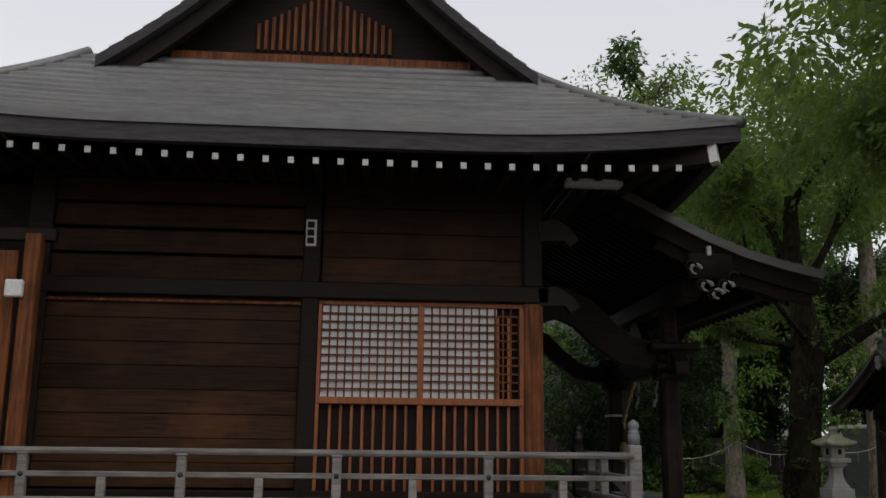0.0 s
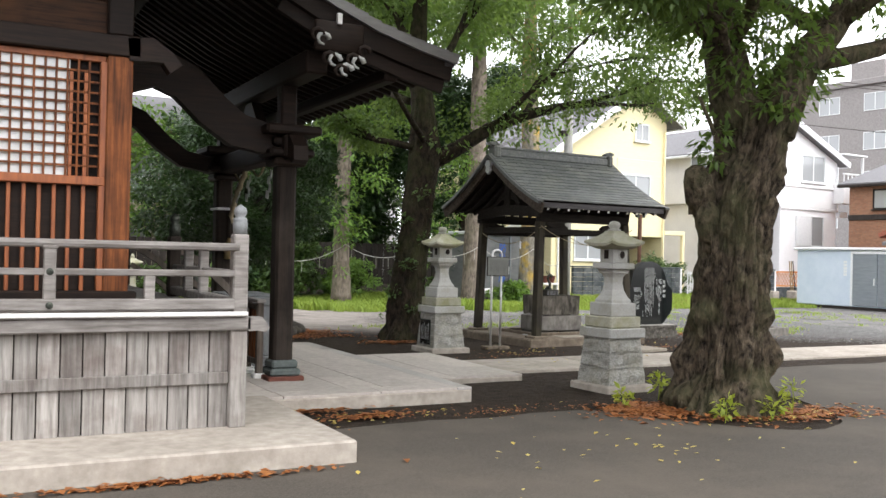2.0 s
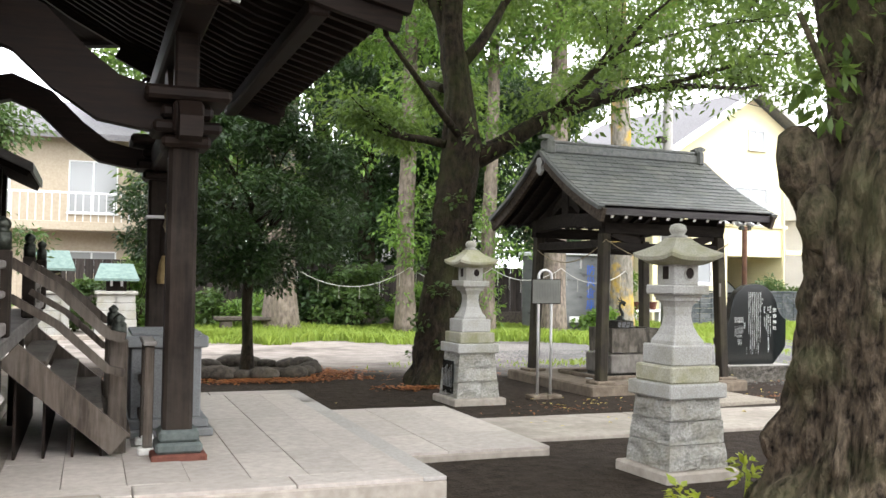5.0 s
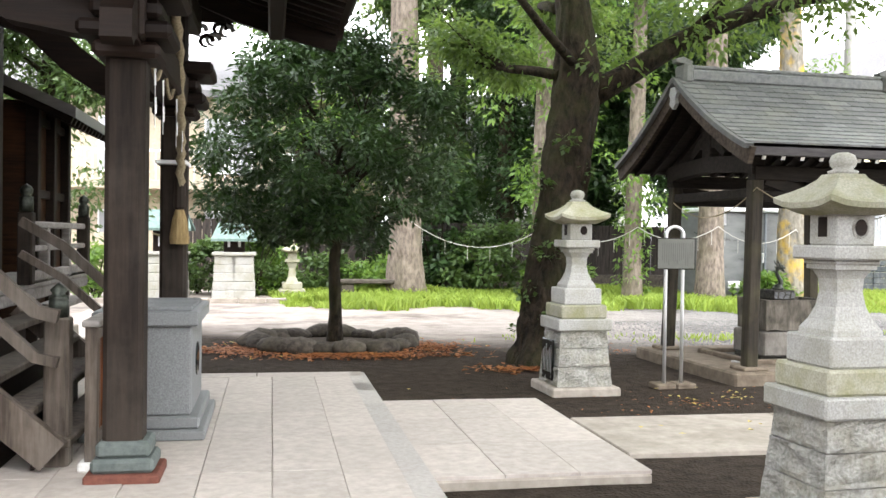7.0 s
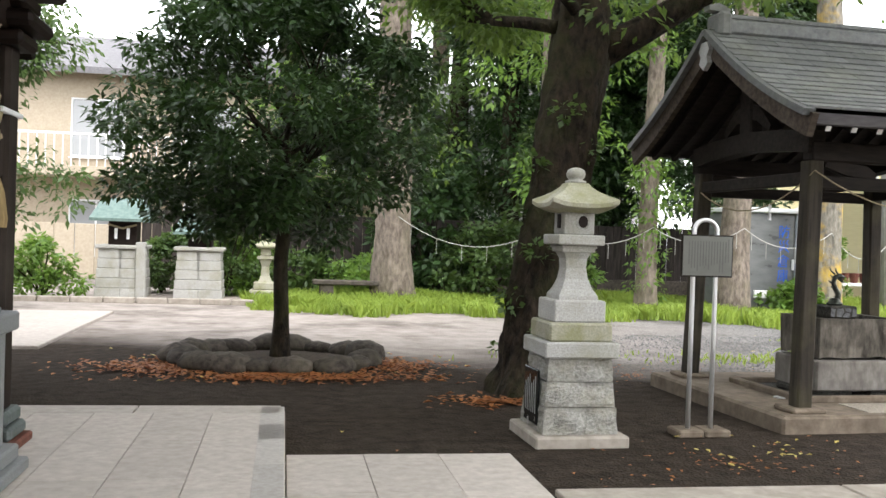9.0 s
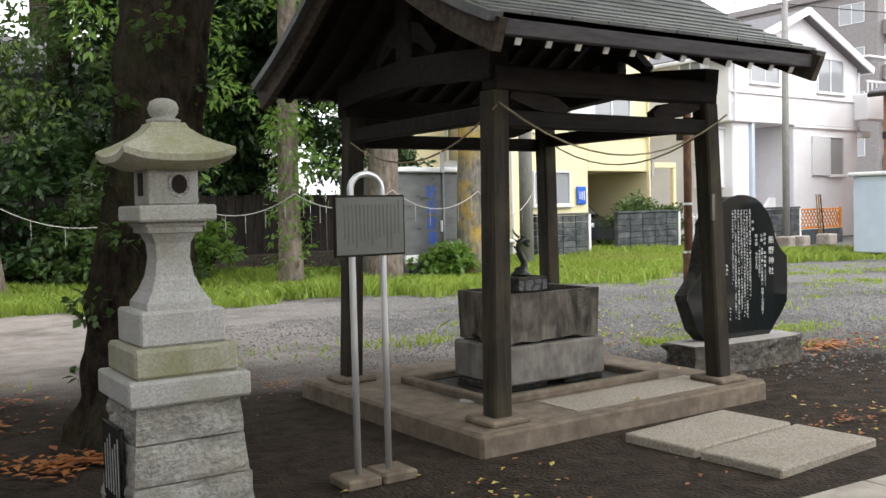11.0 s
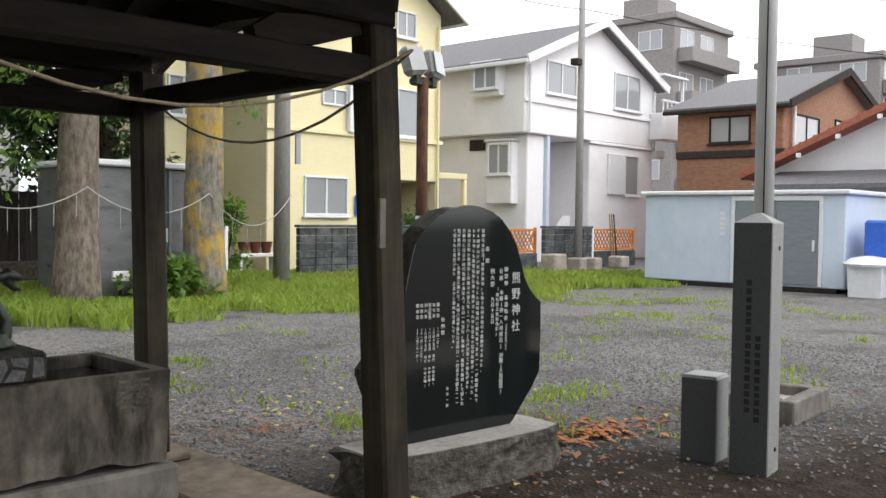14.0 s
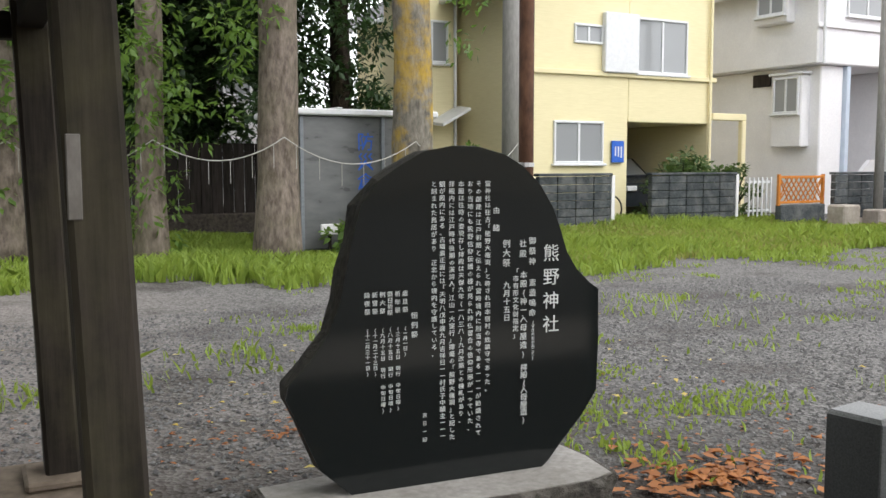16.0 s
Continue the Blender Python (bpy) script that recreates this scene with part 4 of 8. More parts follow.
def build_offering_box():
    box = thing("offering_box", "grey granite offering chest on a stepped base", "offering box", (3.6, 12.62, 0.15))
    part("base", Geo().box(3.18, 3.98, 12.0, 13.2, 0.15, 0.22, 0.012).box(3.23, 3.94, 12.05, 13.15, 0.22, 0.3, 0.012), M_graniteg, box)
    part("body", Geo().box(3.3, 3.88, 12.12, 13.08, 0.3, 0.9, 0.01), M_graniteg, box)
    part("rim", Geo().box(3.25, 3.93, 12.06, 13.14, 0.9, 1.0, 0.012), M_graniteg, box)
    part("emblem", Geo().lathe([(0.12, 0), (0.12, 0.008), (0.09, 0.012)], 20, pose(3.88, 12.6, 0.62, 0, 90, 0)), M_black, box, "round dark emblem")
    for k in range(7):
        part("bar", Geo().box(3.3, 3.88, 12.16 + 0.13 * k, 12.21 + 0.13 * k, 1.0, 1.03, 0.006), M_graniteg, box)


hall = build_hall()
build_porch()
build_veranda()
build_offering_box()


def build_guard():
    """Slatted guard at the foot of the steps."""
    g = thing("slatted_guard", "weathered slatted wooden guard beside the steps", "wooden guard", (3.4, 11.5, 0.153))
    for y in (11.28, 11.72):
        part("post", Geo().box(3.365, 3.435, y - 0.035, y + 0.035, 0.2, 0.98, 0.006), M_postw, g)
        part("white_foot", Geo().box(3.33, 3.47, y - 0.06, y + 0.06, 0.153, 0.21, 0.012), M_white, g, "white painted foot")
    for z in (0.3, 0.9):
        part("rail", Geo().box(3.375, 3.425, 11.315, 11.685, z, z + 0.06, 0.005), M_postw, g)
    part("top_rail", Geo().box(3.35, 3.45, 11.22, 11.78, 0.98, 1.02, 0.008), M_grey, g, "pale worn top rail")
    for k in range(4):
        part("slat", Geo().box(3.385, 3.415, 11.35 + 0.088 * k, 11.385 + 0.088 * k, 0.36, 0.9, 0.004), M_redv, g)


build_guard()


# ---- lettering ----
def lettering(name, text, size, step, material, parent, m, upright=True, depth=0.0015):
    """One column (or row) of characters as a mesh, facing -y of the pose m, its first character's middle at the pose."""
    cu = bpy.data.curves.new(name, "FONT")
    cu.body = "\n".join(text) if upright else text
    cu.size, cu.extrude, cu.align_x, cu.align_y = size, depth, "CENTER", "CENTER" if not upright else "TOP_BASELINE"
    cu.space_line = step / size if upright else 1.0
    cu.resolution_u = 1
    tmp = bpy.data.objects.new(name, cu)
    me = bpy.data.meshes.new_from_object(tmp)
    bpy.data.objects.remove(tmp)
    me.materials.clear()
    me.materials.append(material)
    ob = new(name, me)
    ob.parent = parent
    ob.matrix_parent_inverse = full(parent).inverted()
    ob.matrix_basis = m @ pose(0, 0, 0, 90, 0, 0)
    return ob


# ---- stone lanterns ----
def rough_block(g, w0, w1, z0, z1, amp, seed, n=7):
    """A four-sided hewn block with an uneven face; w0, w1: widths below and above."""
    rows = []
    for i in range(n + 1):
        t = i / n
        w = (w0 + (w1 - w0) * t) / 2
        ring = []
        for side in range(4):
            for k in range(n):
                s = -1 + 2 * k / n
                p = [(s * w, -w), (w, s * w), (-s * w, w), (-w, -s * w)][side]
                out = [(0, -1), (1, 0), (0, 1), (-1, 0)][side]
                d = amp * noise.noise((p[0] * 9 + seed, p[1] * 9, (z0 + (z1 - z0) * t) * 9)) * (0.2 if k == 0 or i in (0, n) else 1.0)
                ring.append((p[0] + out[0] * d, p[1] + out[1] * d, z0 + (z1 - z0) * t))
        rows.append(ring)
    c = 4 * n
    vs = [p for r in rows for p in r]
    fs = [(a * c + k, a * c + (k + 1) % c, (a + 1) * c + (k + 1) % c, (a + 1) * c + k) for a in range(n) for k in range(c)]
    fs += [tuple(range(c))[::-1], tuple(range(n * c, (n + 1) * c))]
    return g.add(vs, fs)


def square_loft(g, rings, corner=0.0):
    """Square rings of (width, z), each with its corners raised by corner times the given fraction."""
    n = 6
    vs = []
    for w, z, up in rings:
        for side in range(4):
            for k in range(n):
                s = -1 + 2 * k / n
                p = [(s, -1), (1, s), (-s, 1), (-1, -s)][side]
                vs.append((p[0] * w / 2, p[1] * w / 2, z + corner * up * abs(s) ** 3))
    c = 4 * n
    fs = [(a * c + k, a * c + (k + 1) % c, (a + 1) * c + (k + 1) % c, (a + 1) * c + k) for a in range(len(rings) - 1) for k in range(c)]
    fs += [tuple(range(c))[::-1], tuple(range((len(rings) - 1) * c, len(rings) * c))]
    return g.add(vs, fs)


def stone_lantern(x, y, rz, plaque, seed):
    lan = thing("stone_lantern", "tall pale granite lantern with mossy steps" + (" and black plaque" if plaque else ""), "stone lantern", (x, y, 0), rz, "lanterns beside the approach")
    def put(name, g, mt, label="", sm=False, par=None):
        k = 1.0 if name == "finial" else 0.83
        g.v = [(a * k, b * k, c) for a, b, c in g.v]
        return part(name, g, mt, par or lan, label, sm, False)
    put("ground_slab", Geo().box(-0.42, 0.42, -0.42, 0.42, -0.02, 0.075, 0.015), M_conc)
    # three courses of hewn stone, split by an upright joint
    w = [0.68, 0.635, 0.595, 0.56]
    zs = [0.075, 0.27, 0.45, 0.62]
    for k in range(3):
        put("hewn_course", rough_block(Geo(), w[k], w[k + 1] + 0.01, zs[k] + 0.003, zs[k + 1] - 0.004, 0.06, seed + 3 * k), M_rough, sm=False)
    put("step_slab", Geo().box(-0.335, 0.335, -0.335, 0.335, 0.62, 0.735, 0.012), M_granite)
    put("mossy_step", Geo().box(-0.285, 0.285, -0.285, 0.285, 0.735, 0.87, 0.015), M_granitem)
    put("plinth_block", Geo().box(-0.235, 0.235, -0.235, 0.235, 0.87, 1.03, 0.012), M_granite)
    neck = [(0.36, 1.03, 0), (0.355, 1.06, 0), (0.28, 1.11, 0), (0.215, 1.18, 0), (0.185, 1.26, 0), (0.195, 1.33, 0), (0.25, 1.375, 0), (0.3, 1.38, 0), (0.3, 1.405, 0)]
    put("waisted_post", square_loft(Geo(), neck), M_granite)
    put("platform", Geo().box(-0.165, 0.165, -0.165, 0.165, 1.405, 1.43, 0.008).box(-0.215, 0.215, -0.215, 0.215, 1.43, 1.505, 0.01), M_granite)
    fb = put("fire_box", Geo().box(-0.14, 0.14, -0.14, 0.14, 1.505, 1.7, 0.008), M_granite)
    for a in range(4):
        m = pose(0, 0, 0, 0, 0, 90 * a)
        if a % 2 == 0:
            put("moon_opening", Geo().lathe([(0.062, 0), (0.062, 0.008), (0.048, 0.009)], 18, m @ pose(0.03, -0.139, 1.6, 90, 0, 0)), M_rough, par=fb)
            put("hollow", Geo().lathe([(0.044, 0), (0.044, 0.012)], 16, m @ pose(0.03, -0.139, 1.6, 90, 0, 0)), M_dark, par=fb)
        else:
            put("window_opening", Geo().box(-0.045, 0.045, -0.145, -0.135, 1.55, 1.655, 0.002, m), M_dark, par=fb)
    roof = [(0.4, 1.665, 0.4), (0.605, 1.70, 1), (0.61, 1.73, 1), (0.46, 1.775, 0.5), (0.33, 1.815, 0.2), (0.22, 1.86, 0), (0.185, 1.885, 0), (0.12, 1.887, 0)]
    put("lantern_roof", square_loft(Geo(), roof, 0.035), M_granitem)
    put("finial", Geo().lathe([(0.075, 1.885), (0.08, 1.9), (0.05, 1.912), (0.066, 1.93), (0.072, 1.955), (0.06, 1.985), (0.03, 2.0), (0.006, 2.003)], 14), M_granite, sm=True)
    if plaque:
        pl = put("plaque", Geo().box(-0.355, -0.33, -0.19, 0.19, 0.12, 0.52, 0.006), M_black, "polished black plaque")
        for k in range(6):
            put("line_of_text", Geo().box(-0.358, -0.355, -0.15 + 0.055 * k, -0.14 + 0.055 * k, 0.2, 0.47 - 0.03 * (k % 3), 0.0), M_paveg, par=pl)
    return lan


# ---- water pavilion ----
def build_pavilion():
    PX, PY, PR = 10.3, 15.4, -5.0
    plinth = thing("pavilion_plinth", "low concrete plinth under the water pavilion", "plinth", (PX, PY, 0), PR)
    put = lambda name, g, mt, par, label="", sm=False: part(name, g, mt, par, label, sm, False)
    hx, hy = 1.19, 1.08
    put("slab", Geo().box(-hx, hx, -hy, hy, -0.04, 0.125, 0.02), M_shadeconc, plinth)
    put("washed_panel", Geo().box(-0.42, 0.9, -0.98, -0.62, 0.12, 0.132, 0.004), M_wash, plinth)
    put("edge_strip", Geo().box(-hx + 0.02, hx - 0.02, -hy + 0.015, -hy + 0.09, 0.12, 0.13, 0.003), M_shadeconc, plinth)
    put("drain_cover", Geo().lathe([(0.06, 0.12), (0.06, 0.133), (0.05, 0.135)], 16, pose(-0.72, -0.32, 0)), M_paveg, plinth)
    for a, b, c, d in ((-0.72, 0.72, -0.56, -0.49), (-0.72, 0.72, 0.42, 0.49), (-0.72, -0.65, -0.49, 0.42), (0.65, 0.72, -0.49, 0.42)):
        put("trough_kerb", Geo().box(a, b, c, d, 0.12, 0.175, 0.01), M_shadeconc, plinth)
    put("trough_floor", Geo().box(-0.65, 0.65, -0.49, 0.42, 0.12, 0.128, 0.0), M_blackr, plinth)

    pav = thing("water_pavilion", "open timber pavilion with a slate-shingled gable roof", "pavilion", (PX, PY, 0.125), PR)
    z0 = 0.125
    T = Matrix.Translation((0, 0, -z0))
    def putz(name, g, mt, par=pav, label="", sm=False):
        g.v = [(x, y, z - z0) for x, y, z in g.v]
        return part(name, g, mt, par, label, sm, False)
    for sx in (-1, 1):
        for sy in (-1, 1):
            bx, by, tx, ty = sx * 0.93, (-0.885 if sy < 0 else 0.8), sx * 0.875, (-0.845 if sy < 0 else 0.77)
            putz("post_base", Geo().box(bx - 0.135, bx + 0.135, by - 0.135, by + 0.135, 0.125, 0.165, 0.012), M_shadeconc)
            g = Geo()
            w = 0.062
            oct_ = lambda cx, cy, z: [(cx + a * w, cy + b * w, z) for a, b in ((-1, -0.8), (-0.8, -1), (0.8, -1), (1, -0.8), (1, 0.8), (0.8, 1), (-0.8, 1), (-1, 0.8))]
            vs = oct_(bx, by, 0.165) + oct_(tx, ty, 2.05)
            g.add(vs, [tuple(range(8))[::-1], tuple(range(8, 16))] + [(i, (i + 1) % 8, 8 + (i + 1) % 8, 8 + i) for i in range(8)])
            post = putz("post", g, M_pav)
    putz("paper_label", Geo().box(0.838, 0.866, -0.928, -0.914, 1.25, 1.43, 0.002), M_stain)
    for sy in (-1, 1):
        y = sy * 0.85
        putz("tie_beam", Geo().box(-0.9, 0.9, y - 0.045, y + 0.045, 1.84, 1.94, 0.008), M_pavshade)
        putz("plate_beam", Geo().box(-0.92, 0.92, y - 0.065, y + 0.065, 2.05, 2.2, 0.01), M_pavshade)
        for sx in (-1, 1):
            putz("curved_bracket", Geo().sweep([(sx * 0.78, y, 2.05), (sx * 0.6, y, 2.0), (sx * 0.45, y, 1.98), (sx * 0.36, y, 1.95)], 0.06, [0.08, 0.10, 0.10, 0.05]), M_pavshade)
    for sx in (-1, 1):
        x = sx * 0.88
        putz("tie_beam", Geo().box(x - 0.045, x + 0.045, -0.87, 0.8, 1.87, 1.97, 0.008), M_pavshade)
        putz("plate_beam", Geo().sweep([(x, -0.9, 2.2), (x, -0.5, 2.24), (x, 0, 2.27), (x, 0.5, 2.24), (x, 0.85, 2.2)], 0.13, 0.17), M_pavshade)
        putz("king_post", Geo().box(x - 0.06, x + 0.06, -0.09, 0.09, 2.3, 2.95, 0.015), M_pavshade)
        putz("king_strut", Geo().sweep([(x, -0.34, 2.36), (x, -0.17, 2.5), (x, 0, 2.54), (x, 0.17, 2.5), (x, 0.34, 2.36)], 0.09, [0.06, 0.12, 0.16, 0.12, 0.06]), M_pavshade)
    putz("ridge_beam", Geo().box(-1.2, 1.2, -0.06, 0.06, 2.93, 3.08, 0.01), M_pavshade)
    # roof surfaces follow a slightly sagging slope
    RX, RY = 1.3, 1.37
    def slope(sy, s):
        y = RY * (1 - s)
        return sy * y, 2.33 + 0.86 * (0.72 * s + 0.28 * s * s) + 0.02 * (1 - s) ** 2
    for sy in (-1, 1):
        rows = [slope(sy, s) for s in np.linspace(0, 1, 9)]
        putz("roof_deck", Geo().sheet([[(x, y, z - 0.035) for x in (-RX + 0.04, RX - 0.04)] for y, z in rows], 0.045), M_pavshade)
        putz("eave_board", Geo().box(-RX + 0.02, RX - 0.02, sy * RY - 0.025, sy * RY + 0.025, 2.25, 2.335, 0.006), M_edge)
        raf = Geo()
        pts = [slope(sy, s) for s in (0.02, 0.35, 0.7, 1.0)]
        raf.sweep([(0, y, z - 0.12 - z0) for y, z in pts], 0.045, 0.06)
        me = mesh_of("rafter", raf, M_pavshade)
        cap = mesh_of("white_end", Geo().box(-0.02, 0.02, -0.004, 0.004, -0.028, 0.028, 0.002), M_white)
        for i in range(12):
            r = piece("rafter", me, pav, pose(-1.1 + 0.2 * i, 0, 0))
            piece("white_end", cap, r, pose(0, pts[0][0] + sy * 0.003, pts[0][1] - 0.12 - z0, -27 * sy, 0, 0))
    # barge boards at the gables with a hanging carved fish
    for sx in (-1, 1):
        for sy in (-1, 1):
            pts = [slope(sy, s) for s in np.linspace(-0.035, 1, 9)]
            putz("barge_board", Geo().sweep([(sx * (RX - 0.03), y, z - 0.09) for y, z in pts], 0.05, [0.17, 0.165, 0.16, 0.155, 0.15, 0.15, 0.15, 0.16, 0.18]), M_barge)
            putz("verge_strip", Geo().sweep([(sx * RX, y, z + 0.0) for y, z in pts], 0.09, 0.05), M_slate)
        fish = putz("gable_pendant", Geo().prism([(0, 0), (0.07, 0.06), (0.05, 0.12), (0.085, 0.17), (0.05, 0.24), (-0.05, 0.24), (-0.085, 0.17), (-0.05, 0.12), (-0.07, 0.06)], -0.02, 0.02, pose(sx * (RX + 0.012), 0, 2.86, 90, 0, 90)), M_paveg, pav, "pale carved gable pendant")
    # shingles in courses
    sh = mesh_of("shingle", Geo().box(-0.1275, 0.1275, -0.09, 0.09, 0, 0.02, 0.002), M_slate)
    half = mesh_of("shingle", Geo().box(-0.0625, 0.0625, -0.09, 0.09, 0, 0.02, 0.002), M_slate)
    rnd = random.Random(5)
    n = 14
    for sy in (-1, 1):
        for k in range(n):
            (ya, za), (yb, zb) = slope(sy, k / n), slope(sy, min(1, (k + 1.45) / n))
            tilt = math.degrees(math.atan2(zb - za, abs(yb - ya)))
            for j in range(10 if k % 2 == 0 else 11):
                end = k % 2 and j in (0, 10)
                x = (-1.17 + 0.26 * j) if k % 2 == 0 else (-1.2375 if j == 0 else 1.2375 if j == 10 else -1.3 + 0.26 * j)
                lay = pose(x, (ya + yb) / 2, (za + zb) / 2 + 0.012 - z0, (tilt - 5.5) * -sy, rnd.uniform(-0.35, 0.35), 0)
                piece("shingle", half if end else sh, pav, lay)
    ridge = putz("ridge_cap", Geo().box(-1.16, 1.16, -0.09, 0.09, 3.17, 3.3, 0.02).box(-1.2, 1.2, -0.06, 0.06, 3.3, 3.35, 0.015), M_slate)
    for sx in (-1, 1):
        putz("ridge_end", Geo().box(sx * 1.2 - 0.06, sx * 1.2 + 0.06, -0.12, 0.12, 3.14, 3.36, 0.03).sweep([(sx * 1.14, 0, 3.36), (sx * 1.24, 0, 3.4), (sx * 1.32, 0, 3.39)], 0.1, [0.06, 0.07, 0.04]), M_slate, ridge)
    # straw rope slung round the front and right sides, with paper strips
    rope = thing("sacred_rope", "thin straw rope slung between the pavilion posts", "rope", (PX, PY, 1.7), PR)
    corners = [(-0.93, 0.9), (-0.93, -0.96), (0.95, -0.96), (0.95, 0.9)]
    path = []
    for (xa, ya), (xb, yb) in zip(corners, corners[1:]):
        path += [(xa + (xb - xa) * f, ya + (yb - ya) * f, 0.27 - 1.15 * f * (1 - f)) for f in np.linspace(0, 0.96, 12)]
    part("cord", Geo().tube(path, 0.006, 6), M_rope, rope, "", True, False)
    for i in (8, 28):
        x, y, z = path[i]
        part("paper_strip", Geo().box(x - 0.012, x + 0.012, y - 0.004, y + 0.004, z - 0.13, z, 0.001), M_paperw, rope, "", False, False)

    # basin with a dragon spout
    basin = thing("water_basin", "dark stained stone water basin on a pale block", "water basin", (PX, PY, 0.128), PR)
    B = lambda name, g, mt, label="", sm=False, par=None: part(name, g, mt, par or basin, label, sm, False)
    dz = 0.128
    B("foot", Geo().box(-0.44, -0.06, -0.30, 0.2, 0, 0.05, 0.01).box(0.1, 0.44, -0.3, 0.2, 0, 0.05, 0.01), M_blackr)
    B("lower_block", Geo().box(-0.43, 0.415, -0.35, 0.25, 0.05, 0.44 - dz, 0.015), M_stain)
    # upper trough: walls round an opening, with a rippled lower lip
    g = Geo()
    n = 24
    rows = [[], [], [], []]
    c4 = [(-0.4, -0.33), (0.385, -0.33), (0.385, 0.23), (-0.4, 0.23)]
    for side, (ox, oy) in enumerate(((0, -1), (1, 0), (0, 1), (-1, 0))):
        p, q = c4[side], c4[(side + 1) % 4]
        for i in range(n + (side == 3)):
            f = i / n
            x, y = p[0] + (q[0] - p[0]) * f, p[1] + (q[1] - p[1]) * f
            wave = 0.05 * max(0, noise.noise((f * 5, side, 3.0)) + 0.25) * math.sin(f * math.pi) ** 0.5 + 0.01 * noise.noise((f * 23, side, 0))
            cx, cy = -0.0075, -0.05
            rows[0].append((cx + (x - cx) * 0.975, cy + (y - cy) * 0.97, 0.45 - dz + max(0, wave)))
            rows[1].append((x, y, 0.79 - dz))
            rows[2].append((cx + (x - cx) * 0.88, cy + (y - cy) * 0.84, 0.79 - dz))
            rows[3].append((cx + (x - cx) * 0.86, cy + (y - cy) * 0.82, 0.6 - dz))
    g.sheet(rows)
    B("trough_floor", Geo().box(-0.34, 0.33, -0.27, 0.17, 0.455 - dz, 0.62 - dz, 0.0), M_basin)
    B("trough", g, M_basin)
    lettering("carved_character", "奉", 0.15, 0.15, M_basehewn, basin, full(basin) @ pose(0.25, -0.3285, 0.655 - dz), depth=0.002)
    water = bpy.data.materials.new("still_water")
    water.use_nodes = True
    wb = water.node_tree.nodes["Principled BSDF"]
    wb.inputs["Base Color"].default_value, wb.inputs["Roughness"].default_value = (0.012, 0.014, 0.01, 1), 0.03
    B("water", Geo().box(-0.342, 0.327, -0.275, 0.175, 0.7 - dz, 0.745 - dz, 0.0), water)
    drag = thing("dragon_spout", "dark bronze dragon spout on a patterned stone block", "fountain spout", (PX - 0.12, PY + 0.02, 0.79), PR)
    D = lambda name, g, mt, label="", sm=False: part(name, g, mt, drag, label, sm, False)
    D("block", Geo().box(-0.17, 0.09, -0.30, -0.03, 0, 0.105, 0.012), M_blackr, "dark marbled stone block")
    stones = (((-0.12, -0.03), (-0.085, -0.04), (-0.075, 0.03), (-0.115, 0.035)),
              ((-0.062, -0.035), (-0.02, -0.04), (0.005, 0.005), (-0.005, 0.036), (-0.06, 0.03)),
              ((-0.008, -0.04), (0.05, -0.042), (0.06, -0.01), (0.018, 0.0)),
              ((0.02, 0.012), (0.065, 0.0), (0.07, 0.035), (0.01, 0.038)),
              ((0.08, -0.035), (0.118, -0.03), (0.115, 0.03), (0.085, 0.036)))
    for poly in stones:
        D("pale_patch", Geo().prism(poly, 0, 0.002, pose(-0.04, -0.3, 0.052, 90, 0, 0)), M_hewn_pale)
        D("pale_patch", Geo().prism(poly, 0, 0.002, pose(0.09, -0.165, 0.052, 90, 0, 90)), M_hewn_pale)
    neck = [(-0.02, -0.15, 0.105), (0.005, -0.15, 0.15), (0.012, -0.15, 0.2), (-0.02, -0.15, 0.25), (-0.04, -0.15, 0.3), (-0.025, -0.15, 0.345), (0.02, -0.15, 0.36), (0.06, -0.15, 0.345)]
    D("neck", Geo().tube(neck, [0.04, 0.026, 0.021, 0.02, 0.019, 0.02, 0.022, 0.012], 10, rough=0.18), M_bronze, sm=True)
    D("jaw", Geo().tube([(0.015, -0.15, 0.34), (0.045, -0.15, 0.31), (0.06, -0.15, 0.305)], [0.018, 0.012, 0.006], 8), M_bronze, sm=True)
    for dy in (-0.02, 0.02):
        D("horn", Geo().tube([(-0.01, -0.15 + dy, 0.37), (-0.04, -0.15 + 1.6 * dy, 0.4), (-0.05, -0.15 + 2 * dy, 0.43)], [0.009, 0.007, 0.003], 6), M_bronze)
    for k in range(5):
        D("spine", Geo().tube([(neck[k + 1][0] - 0.02, -0.15, neck[k + 1][2]), (neck[k + 1][0] - 0.045, -0.15, neck[k + 1][2] + 0.02)], [0.008, 0.002], 5), M_bronze)
    D("coil", Geo().lathe([(0.06, 0.105), (0.065, 0.12), (0.045, 0.14), (0.04, 0.155), (0.03, 0.165)], 12, pose(-0.02, -0.15, 0)), M_bronze, sm=True)


